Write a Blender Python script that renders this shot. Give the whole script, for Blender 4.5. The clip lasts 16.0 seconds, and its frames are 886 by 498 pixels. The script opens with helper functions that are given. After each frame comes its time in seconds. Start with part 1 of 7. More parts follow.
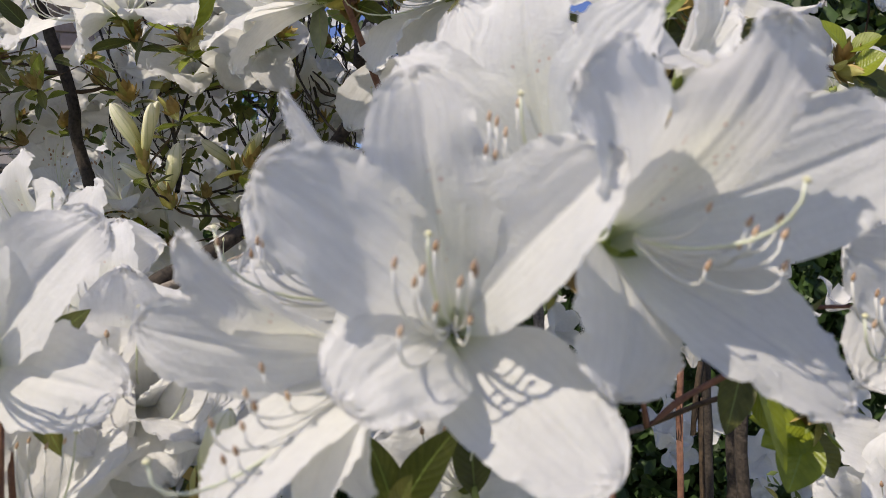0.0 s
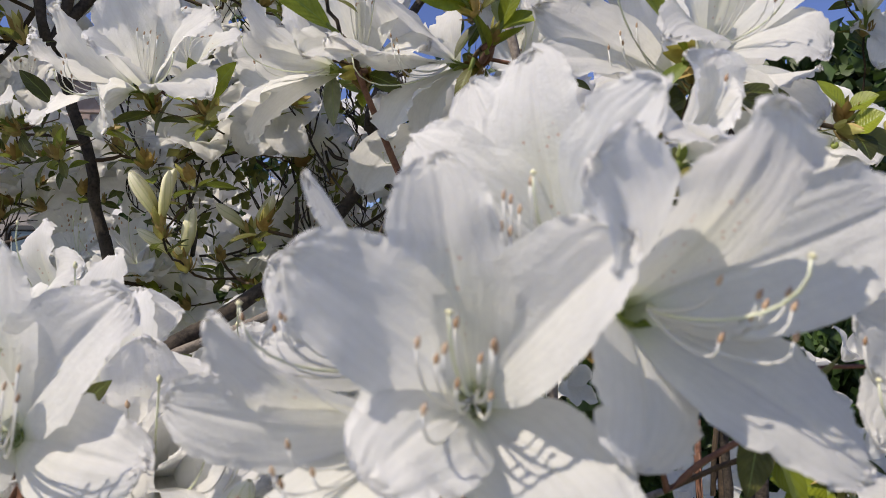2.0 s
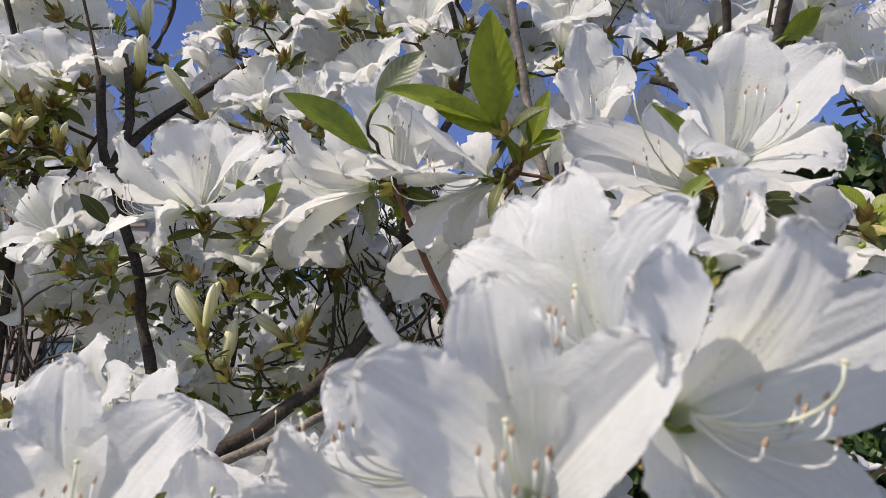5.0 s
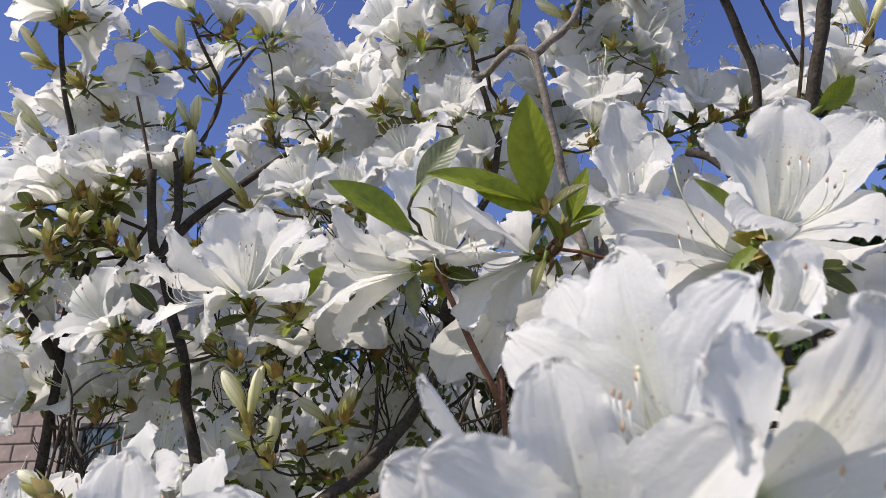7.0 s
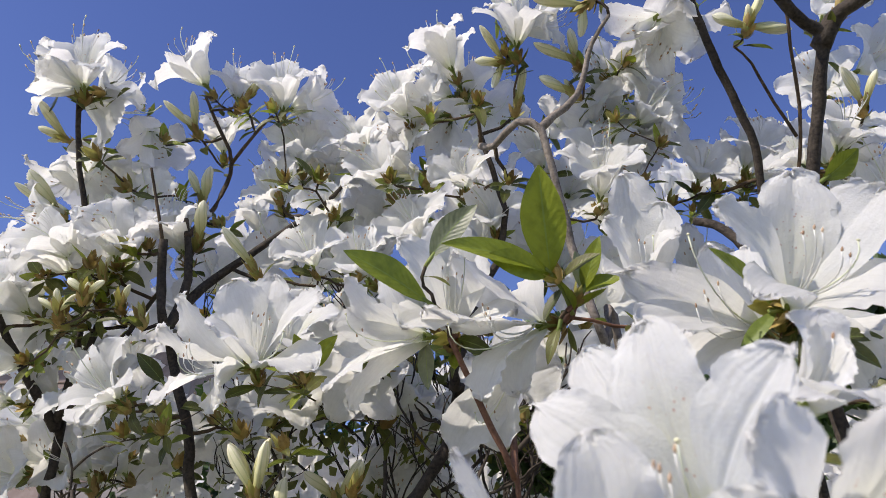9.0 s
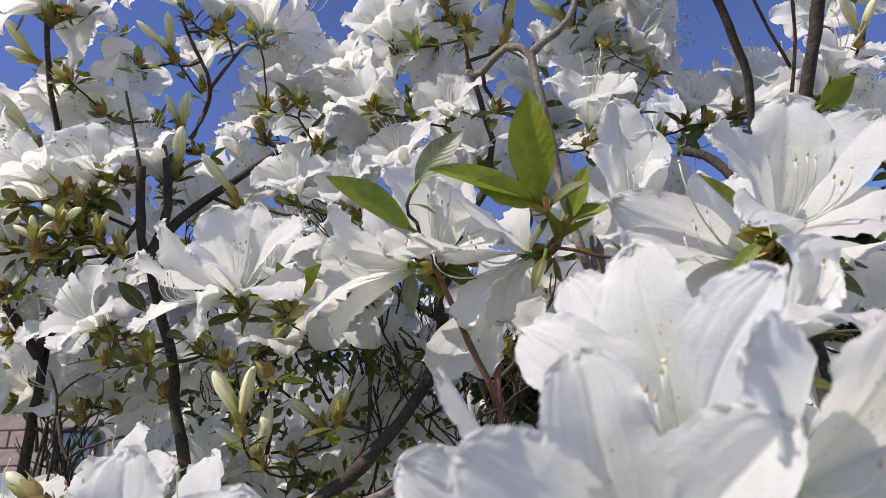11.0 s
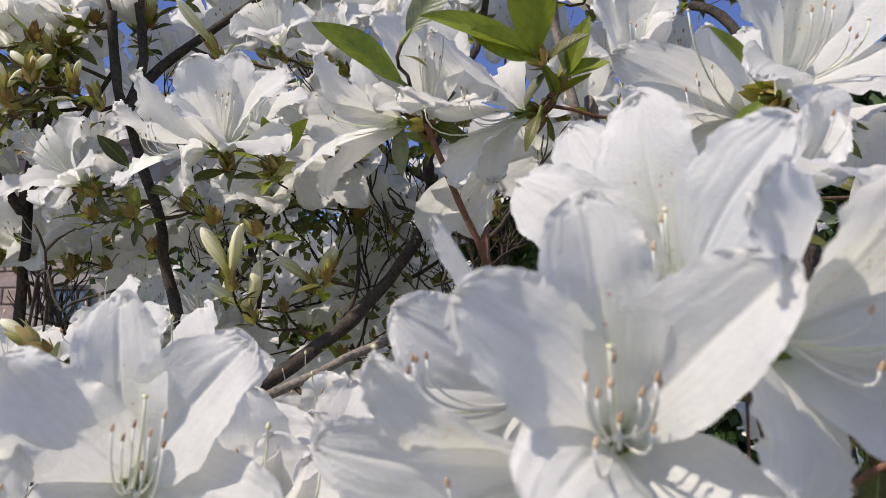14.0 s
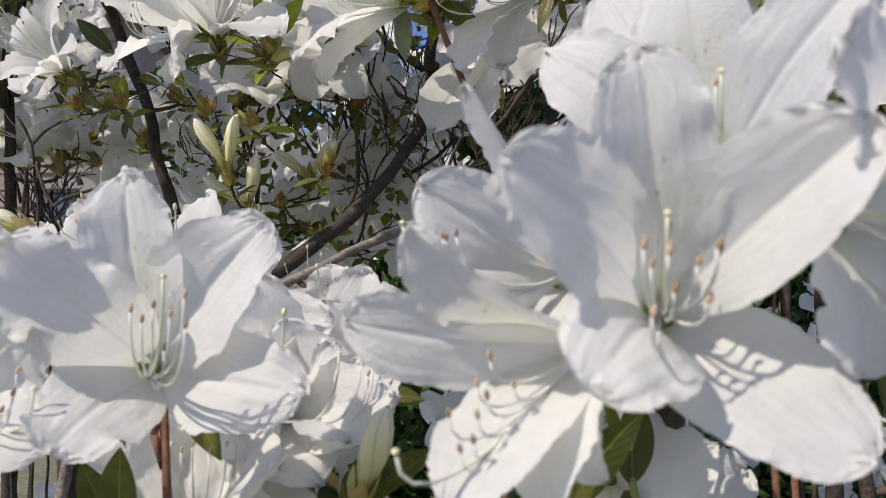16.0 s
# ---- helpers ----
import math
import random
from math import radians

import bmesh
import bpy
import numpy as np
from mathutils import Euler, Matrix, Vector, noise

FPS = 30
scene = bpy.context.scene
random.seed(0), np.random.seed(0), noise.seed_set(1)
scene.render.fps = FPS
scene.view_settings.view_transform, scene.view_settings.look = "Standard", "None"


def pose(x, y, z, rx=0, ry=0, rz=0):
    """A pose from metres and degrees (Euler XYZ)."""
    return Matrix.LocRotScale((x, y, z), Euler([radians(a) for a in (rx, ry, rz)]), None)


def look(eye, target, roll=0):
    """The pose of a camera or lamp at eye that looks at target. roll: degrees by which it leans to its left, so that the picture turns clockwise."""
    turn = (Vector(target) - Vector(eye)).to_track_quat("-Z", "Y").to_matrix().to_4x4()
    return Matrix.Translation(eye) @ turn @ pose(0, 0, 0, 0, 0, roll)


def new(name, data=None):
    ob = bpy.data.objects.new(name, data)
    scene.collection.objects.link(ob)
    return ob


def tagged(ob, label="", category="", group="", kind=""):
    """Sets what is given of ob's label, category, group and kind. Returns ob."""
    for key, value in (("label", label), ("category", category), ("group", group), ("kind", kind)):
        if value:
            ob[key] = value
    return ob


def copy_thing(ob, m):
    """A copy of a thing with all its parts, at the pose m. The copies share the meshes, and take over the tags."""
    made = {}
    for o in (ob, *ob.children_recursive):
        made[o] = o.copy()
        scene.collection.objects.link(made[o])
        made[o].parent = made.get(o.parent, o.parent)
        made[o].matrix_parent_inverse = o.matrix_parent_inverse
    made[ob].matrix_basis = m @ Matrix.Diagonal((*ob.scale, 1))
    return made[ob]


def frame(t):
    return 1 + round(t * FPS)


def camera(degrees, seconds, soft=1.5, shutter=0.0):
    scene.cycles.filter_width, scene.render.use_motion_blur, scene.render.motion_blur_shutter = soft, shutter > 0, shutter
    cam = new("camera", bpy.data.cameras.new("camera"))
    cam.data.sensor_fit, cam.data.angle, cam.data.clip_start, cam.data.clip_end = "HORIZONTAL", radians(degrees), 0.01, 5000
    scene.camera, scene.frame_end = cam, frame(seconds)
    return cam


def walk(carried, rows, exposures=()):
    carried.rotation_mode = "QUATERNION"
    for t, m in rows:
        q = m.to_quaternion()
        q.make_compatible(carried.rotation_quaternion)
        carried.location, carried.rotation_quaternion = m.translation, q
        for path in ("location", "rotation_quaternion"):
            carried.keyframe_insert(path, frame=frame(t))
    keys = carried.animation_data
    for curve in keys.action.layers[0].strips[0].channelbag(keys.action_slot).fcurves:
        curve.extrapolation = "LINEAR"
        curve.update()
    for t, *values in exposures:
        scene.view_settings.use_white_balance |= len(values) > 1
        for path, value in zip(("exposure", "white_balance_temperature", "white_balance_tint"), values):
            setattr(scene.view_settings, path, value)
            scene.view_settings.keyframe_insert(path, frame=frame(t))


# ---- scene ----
cam = camera(67.1, 16.0, soft=0.7)
cam.data.dof.use_dof = True
cam.data.dof.focus_distance, cam.data.dof.aperture_fstop = 0.50, 23.0
PATH = [
    (0, (0.053, 0.066, 1.256), (0.044, 2.064, 1.342), 1.0),
    (0.5, (0.053, 0.062, 1.259), (0.047, 2.057, 1.406), 0.8),
    (1, (0.054, 0.059, 1.261), (0.043, 2.05, 1.448), 0.5),
    (1.5, (0.052, 0.059, 1.26), (0.032, 2.046, 1.485), 0.4),
    (2, (0.051, 0.061, 1.26), (0.016, 2.046, 1.504), 0.1),
    (2.5, (0.048, 0.059, 1.26), (-0.017, 2.032, 1.584), -0.3),
    (3, (0.047, 0.058, 1.261), (-0.03, 2.026, 1.611), -0.4),
    (3.5, (0.047, 0.057, 1.261), (-0.04, 2.009, 1.686), -0.6),
    (4, (0.047, 0.053, 1.26), (-0.054, 1.994, 1.73), -0.6),
    (6.5, (0.043, 0.047, 1.261), (-0.099, 1.918, 1.953), -1.3),
    (7, (0.041, 0.046, 1.262), (-0.158, 1.885, 2.023), -1.5),
    (7.5, (0.037, 0.045, 1.263), (-0.163, 1.831, 2.14), -1.2),
    (8, (0.036, 0.043, 1.264), (-0.171, 1.788, 2.219), -1.5),
    (8.5, (0.037, 0.04, 1.263), (-0.166, 1.76, 2.265), -1.4),
    (9, (0.033, 0.043, 1.262), (-0.147, 1.797, 2.206), -1.8),
    (11.5, (0.032, 0.05, 1.261), (-0.107, 1.9, 2.009), -1.8),
    (12, (0.032, 0.049, 1.261), (-0.094, 1.912, 1.977), -1.7),
    (12.5, (0.029, 0.053, 1.258), (-0.091, 1.945, 1.895), -1.5),
    (13, (0.029, 0.056, 1.257), (-0.083, 1.974, 1.812), -1.2),
    (13.5, (0.03, 0.054, 1.258), (-0.091, 1.986, 1.758), -1.6),
    (14, (0.029, 0.056, 1.258), (-0.098, 2.014, 1.645), -1.2),
    (14.5, (0.026, 0.058, 1.258), (-0.087, 2.034, 1.547), -1.3),
    (15, (0.021, 0.062, 1.256), (-0.085, 2.047, 1.474), -1.5),
    (15.5, (0.02, 0.062, 1.254), (-0.087, 2.053, 1.409), -1.6),
    (16, (0.019, 0.065, 1.253), (-0.087, 2.059, 1.35), -1.5),
]
walk(cam, [(t, look(eye, target, roll)) for t, eye, target, roll in PATH], exposures=[(0, 0.94, 7800, 12), (3.5, 0.99, 7750, 12), (6.5, 1.1, 7600, 12), (9, 1.12, 7500, 12), (11.5, 1.1, 7550, 12), (13.5, 1.04, 7650, 12), (16, 1.0, 7650, 12)])

# ---- light ----
SUN_DIR = Vector((-0.53, -0.46, 0.71)).normalized()      # from the place towards the sun
world = bpy.data.worlds.new("sky")
scene.world = world
world.use_nodes = True
wn = world.node_tree.nodes
sky = wn.new("ShaderNodeTexSky")
sky.sky_type = "NISHITA"
sky.sun_disc = False
sky.sun_elevation = math.asin(SUN_DIR.z)
sky.sun_rotation = math.atan2(SUN_DIR.x, SUN_DIR.y)
sky.air_density, sky.dust_density, sky.ozone_density = 1.0, 0.2, 4.0
wn["Background"].inputs["Strength"].default_value = 0.09
deep_blue = wn.new("ShaderNodeHueSaturation")
deep_blue.inputs["Hue"].default_value, deep_blue.inputs["Saturation"].default_value, deep_blue.inputs["Value"].default_value = 0.522, 1.16, 0.88
world.node_tree.links.new(sky.outputs[0], deep_blue.inputs["Color"])
world.node_tree.links.new(deep_blue.outputs[0], wn["Background"].inputs["Color"])
sun = new("sun", bpy.data.lights.new("sun", "SUN"))
sun.data.energy, sun.data.angle, sun.data.color = 2.25, radians(0.6), (1.0, 0.98, 0.955)
sun.matrix_world = look(SUN_DIR * 50, (0, 0, 0))


# ---- materials ----
def material(name, rough=0.6):
    m = bpy.data.materials.new(name)
    m.use_nodes = True
    n, l = m.node_tree.nodes, m.node_tree.links
    b = n["Principled BSDF"]
    b.inputs["Roughness"].default_value = rough
    return m, n, l, b


def ramp(n, stops):
    r = n.new("ShaderNodeValToRGB")
    e = r.color_ramp.elements
    e[0].position, e[0].color = stops[0][0], (*stops[0][1], 1)
    e[1].position, e[1].color = stops[-1][0], (*stops[-1][1], 1)
    for p, c in stops[1:-1]:
        x = e.new(p)
        x.color = (*c, 1)
    return r


def mixc(n, l, fac, a, b, how="MIX"):
    x = n.new("ShaderNodeMix")
    x.data_type, x.blend_type = "RGBA", how
    for s, v in ((x.inputs[0], fac), (x.inputs[6], a), (x.inputs[7], b)):
        if isinstance(v, bpy.types.NodeSocket):
            l.new(v, s)
        elif s.type == "RGBA":
            s.default_value = (*v, 1)
        else:
            s.default_value = v
    return x.outputs[2]


def math_node(n, l, op, a, b=0.0, c=0.0):
    x = n.new("ShaderNodeMath")
    x.operation = op
    for s, v in zip(x.inputs, (a, b, c)):
        if isinstance(v, bpy.types.NodeSocket):
            l.new(v, s)
        else:
            s.default_value = v
    return x.outputs[0]


def noise_tex(n, l, vec, scale, detail=4.0, rough=0.55):
    x = n.new("ShaderNodeTexNoise")
    x.inputs["Scale"].default_value, x.inputs["Detail"].default_value, x.inputs["Roughness"].default_value = scale, detail, rough
    if vec is not None:
        l.new(vec, x.inputs["Vector"])
    return x


def bump(n, l, height, strength, dist, b):
    x = n.new("ShaderNodeBump")
    x.inputs["Strength"].default_value, x.inputs["Distance"].default_value = strength, dist
    l.new(height, x.inputs["Height"])
    l.new(x.outputs[0], b.inputs["Normal"])
    return x


def thin(m, n, l, b, colour, share, normal=None):
    """Lets part of the light through a thin sheet."""
    t = n.new("ShaderNodeBsdfTranslucent")
    if isinstance(colour, bpy.types.NodeSocket):
        l.new(colour, t.inputs["Color"])
    else:
        t.inputs["Color"].default_value = (*colour, 1)
    if normal is not None:
        l.new(normal.outputs[0], t.inputs["Normal"])
    x = n.new("ShaderNodeMixShader")
    x.inputs[0].default_value = share
    l.new(b.outputs[0], x.inputs[1])
    l.new(t.outputs[0], x.inputs[2])
    l.new(x.outputs[0], n["Material Output"].inputs["Surface"])


def petal_material(name, blotch):
    """White petal: fine fanning veins, a pale yellow-green base, and on the upper petal a blotch of tan specks."""
    m, n, l, b = material(name, 0.7)
    uv = n.new("ShaderNodeUVMap")
    sep = n.new("ShaderNodeSeparateXYZ")
    l.new(uv.outputs[0], sep.inputs[0])
    u, v = sep.outputs[0], sep.outputs[1]
    obj = n.new("ShaderNodeTexCoord").outputs["Object"]
    base = ramp(n, [(0.0, (0.70, 0.76, 0.46)), (0.05, (0.82, 0.85, 0.68)), (0.18, (0.89, 0.895, 0.865)), (1.0, (0.915, 0.915, 0.915))])
    l.new(v, base.inputs[0])
    grain = noise_tex(n, l, obj, 260.0, 3.0)
    tone = ramp(n, [(0.35, (0.95, 0.95, 0.955)), (0.7, (1, 1, 1))])
    l.new(grain.outputs["Fac"], tone.inputs[0])
    col = mixc(n, l, 1.0, base.outputs[0], tone.outputs[0], "MULTIPLY")
    if blotch:
        c = n.new("ShaderNodeTexVoronoi")
        c.inputs["Scale"].default_value = 430.0
        l.new(obj, c.inputs["Vector"])
        dot = math_node(n, l, "LESS_THAN", c.outputs["Distance"], 0.21)
        uu = math_node(n, l, "MULTIPLY", math_node(n, l, "SUBTRACT", u, 0.5), 2.6)
        vv = math_node(n, l, "MULTIPLY", math_node(n, l, "SUBTRACT", v, 0.40), 3.4)
        d = math_node(n, l, "ADD", math_node(n, l, "MULTIPLY", uu, uu), math_node(n, l, "MULTIPLY", vv, vv))
        zone = math_node(n, l, "SUBTRACT", 1.0, d)
        zone = math_node(n, l, "MAXIMUM", zone, 0.0)
        pick = math_node(n, l, "GREATER_THAN", noise_tex(n, l, obj, 300.0, 1.0).outputs["Fac"], 0.52)
        col = mixc(n, l, math_node(n, l, "MULTIPLY", zone, 0.22), col, (0.82, 0.82, 0.48))
        amt = math_node(n, l, "MULTIPLY", math_node(n, l, "MULTIPLY", dot, pick), math_node(n, l, "MULTIPLY", math_node(n, l, "MINIMUM", zone, 0.6), 1.0))
        col = mixc(n, l, amt, col, (0.62, 0.36, 0.26))
    # veins fan out from the base and the blade crinkles between them
    fan = math_node(n, l, "MULTIPLY", math_node(n, l, "SUBTRACT", u, 0.5), 70.0)
    wob = math_node(n, l, "MULTIPLY", noise_tex(n, l, obj, 90.0, 2.0).outputs["Fac"], 9.0)
    vein = math_node(n, l, "SINE", math_node(n, l, "ADD", fan, wob))
    line = math_node(n, l, "POWER", math_node(n, l, "MAXIMUM", vein, 0.0), 3.0)
    col = mixc(n, l, math_node(n, l, "MULTIPLY", line, 0.075), col, (0.55, 0.58, 0.52))
    l.new(col, b.inputs["Base Color"])
    crink = noise_tex(n, l, obj, 900.0, 4.0, 0.7).outputs["Fac"]
    broad = noise_tex(n, l, obj, 130.0, 2.0, 0.5).outputs["Fac"]
    h = math_node(n, l, "ADD", math_node(n, l, "MULTIPLY", vein, 0.045), math_node(n, l, "ADD", math_node(n, l, "MULTIPLY", crink, 0.8), math_node(n, l, "MULTIPLY", broad, 0.8)))
    bp = bump(n, l, h, 0.75, 0.0006, b)
    b.inputs["Specular IOR Level"].default_value = 0.25
    thin(m, n, l, b, mixc(n, l, 1.0, col, (1.0, 0.995, 0.985), "MULTIPLY"), 0.53, bp)
    return m


PETAL = petal_material("petal_white", False)
PETAL_TOP = petal_material("petal_white_spotted", True)


def simple(name, dark, light, scale, rough, relief=0.3, share=0.0, through_col=None, dist=0.0005, vary=0.0):
    m, n, l, b = material(name, rough)
    obj = n.new("ShaderNodeTexCoord").outputs["Object"]
    a = noise_tex(n, l, obj, scale, 5.0)
    c = noise_tex(n, l, obj, scale * 0.17, 2.0)
    f = math_node(n, l, "ADD", math_node(n, l, "MULTIPLY", a.outputs["Fac"], 0.6), math_node(n, l, "MULTIPLY", c.outputs["Fac"], 0.4))
    if vary:
        info = n.new("ShaderNodeObjectInfo")
        f = math_node(n, l, "ADD", f, math_node(n, l, "MULTIPLY", math_node(n, l, "SUBTRACT", info.outputs["Random"], 0.5), vary))
    r = ramp(n, [(0.34, dark), (0.66, light)])
    l.new(f, r.inputs[0])
    l.new(r.outputs[0], b.inputs["Base Color"])
    bump(n, l, a.outputs["Fac"], relief, dist, b)
    if share:
        thin(m, n, l, b, through_col, share)
    return m


def leaf_material(name, dark, light, vary):
    """Leaf blade with a paler midrib and side veins."""
    m, n, l, b = material(name, 0.42)
    uv = n.new("ShaderNodeUVMap")
    sep = n.new("ShaderNodeSeparateXYZ")
    l.new(uv.outputs[0], sep.inputs[0])
    obj = n.new("ShaderNodeTexCoord").outputs["Object"]
    info = n.new("ShaderNodeObjectInfo")
    f = math_node(n, l, "ADD", noise_tex(n, l, obj, 160.0, 4.0).outputs["Fac"], math_node(n, l, "MULTIPLY", math_node(n, l, "SUBTRACT", info.outputs["Random"], 0.5), vary))
    r = ramp(n, [(0.3, dark), (0.7, light)])
    l.new(f, r.inputs[0])
    side = math_node(n, l, "ABSOLUTE", math_node(n, l, "SUBTRACT", sep.outputs[0], 0.5))
    rib = math_node(n, l, "LESS_THAN", side, 0.022)
    vein = math_node(n, l, "SINE", math_node(n, l, "MULTIPLY", math_node(n, l, "SUBTRACT", sep.outputs[1], math_node(n, l, "MULTIPLY", side, 0.5)), 62.0))
    veins = math_node(n, l, "MULTIPLY", math_node(n, l, "GREATER_THAN", vein, 0.93), 0.10)
    amt = math_node(n, l, "MAXIMUM", math_node(n, l, "MULTIPLY", rib, 0.6), veins)
    col = mixc(n, l, amt, r.outputs[0], (0.24, 0.34, 0.09))
    l.new(col, b.inputs["Base Color"])
    hgt = math_node(n, l, "ADD", math_node(n, l, "MULTIPLY", vein, 0.2), noise_tex(n, l, obj, 500.0, 3.0).outputs["Fac"])
    bp = bump(n, l, hgt, 0.5, 0.0005, b)
    thin(m, n, l, b, mixc(n, l, 0.5, col, (0.27, 0.36, 0.05)), 0.35, bp)
    return m


LEAF = leaf_material("leaf_green", (0.040, 0.045, 0.012), (0.13, 0.125, 0.032), 0.6)
LEAF_NEW = leaf_material("leaf_fresh_green", (0.16, 0.20, 0.016), (0.29, 0.34, 0.032), 0.3)
LEAF_GREY = leaf_material("leaf_grey_underside", (0.16, 0.18, 0.13), (0.28, 0.30, 0.22), 0.2)
BARK = simple("bark_grey_brown", (0.012, 0.009, 0.007), (0.075, 0.058, 0.046), 420.0, 0.9, 0.9, dist=0.0012)
BARK_PALE = simple("bark_pale_grey", (0.09, 0.075, 0.062), (0.30, 0.255, 0.22), 380.0, 0.9, 0.9, dist=0.0012)
TWIG = simple("twig_brown", (0.03, 0.02, 0.012), (0.11, 0.07, 0.04), 600.0, 0.85, 0.7, vary=0.3)
TWIG_RED = simple("twig_red_brown", (0.10, 0.042, 0.026), (0.24, 0.115, 0.075), 500.0, 0.75, 0.5)
BRACT = simple("bract_brown_olive", (0.24, 0.15, 0.045), (0.47, 0.35, 0.13), 300.0, 0.6, 0.4, 0.15, (0.34, 0.24, 0.07), vary=0.4)

SCALE = simple("scale_olive", (0.26, 0.24, 0.06), (0.48, 0.45, 0.16), 300.0, 0.55, 0.3, 0.25, (0.42, 0.38, 0.08), vary=0.4)


def bud_material():
    """Closed bud: brown-olive at the base, yellow-green, cream towards the tip, with darker seams."""
    m, n, l, b = material("bud_yellow_green", 0.5)
    uv = n.new("ShaderNodeUVMap")
    sep = n.new("ShaderNodeSeparateXYZ")
    l.new(uv.outputs[0], sep.inputs[0])
    obj = n.new("ShaderNodeTexCoord").outputs["Object"]
    g = noise_tex(n, l, obj, 260.0, 4.0)
    v = math_node(n, l, "ADD", sep.outputs[1], math_node(n, l, "MULTIPLY", math_node(n, l, "SUBTRACT", g.outputs["Fac"], 0.5), 0.3))
    r = ramp(n, [(0.0, (0.36, 0.30, 0.10)), (0.20, (0.58, 0.57, 0.26)), (0.55, (0.80, 0.78, 0.50)), (1.0, (0.90, 0.88, 0.74))])
    l.new(v, r.inputs[0])
    seam = math_node(n, l, "SINE", math_node(n, l, "MULTIPLY", sep.outputs[0], 37.7))
    col = mixc(n, l, math_node(n, l, "MULTIPLY", math_node(n, l, "GREATER_THAN", seam, 0.75), 0.35), r.outputs[0], (0.40, 0.45, 0.15))
    l.new(col, b.inputs["Base Color"])
    bp = bump(n, l, math_node(n, l, "ADD", math_node(n, l, "MULTIPLY", seam, 0.3), g.outputs["Fac"]), 0.4, 0.0005, b)
    thin(m, n, l, b, col, 0.25, bp)
    return m


BUD = bud_material()
SEPAL = simple("sepal_green", (0.12, 0.17, 0.03), (0.30, 0.36, 0.10), 300.0, 0.55, 0.3, 0.2, (0.3, 0.4, 0.08), vary=0.3)
FILAMENT = simple("filament_white", (0.84, 0.84, 0.82), (0.88, 0.88, 0.87), 300.0, 0.4, 0.1, 0.3, (0.85, 0.85, 0.8))
PISTIL = simple("pistil_green_white", (0.72, 0.77, 0.58), (0.84, 0.85, 0.76), 300.0, 0.4, 0.1, 0.2, (0.75, 0.8, 0.5))
STIGMA = simple("stigma_yellow", (0.60, 0.58, 0.36), (0.76, 0.74, 0.50), 900.0, 0.4, 0.2)
ANTHER = simple("anther_tan", (0.34, 0.21, 0.13), (0.64, 0.46, 0.32), 900.0, 0.6, 0.3, vary=0.4)


# ---- mesh helpers ----
def mesh_from(name, verts, faces, mat, uvs=None, smooth=True):
    me = bpy.data.meshes.new(name)
    me.from_pydata([tuple(v) for v in verts], [], faces)
    me.materials.append(mat)
    if smooth:
        me.shade_smooth()
    if uvs is not None:
        lay = me.uv_layers.new(name="UVMap")
        idx = np.empty(len(me.loops), dtype=np.int32)
        me.loops.foreach_get("vertex_index", idx)
        lay.data.foreach_set("uv", np.asarray(uvs, dtype=np.float32)[idx].ravel())
    me.update()
    return me


def part(name, me, parent, label="", m=None):
    ob = new(name, me)
    ob.parent = parent
    if m is not None:
        ob.matrix_basis = m
    if label:
        ob["label"] = label
    return ob


def smoothstep(a, b, x):
    x = min(1.0, max(0.0, (x - a) / (b - a)))
    return x * x * (3 - 2 * x)


def bezier(p0, p1, p2, p3, t):
    s = 1 - t
    return p0 * (s * s * s) + p1 * (3 * s * s * t) + p2 * (3 * s * t * t) + p3 * (t * t * t)


def grid_faces(nu, nv):
    return [(j * (nu + 1) + i, j * (nu + 1) + i + 1, (j + 1) * (nu + 1) + i + 1, (j + 1) * (nu + 1) + i) for j in range(nv) for i in range(nu)]


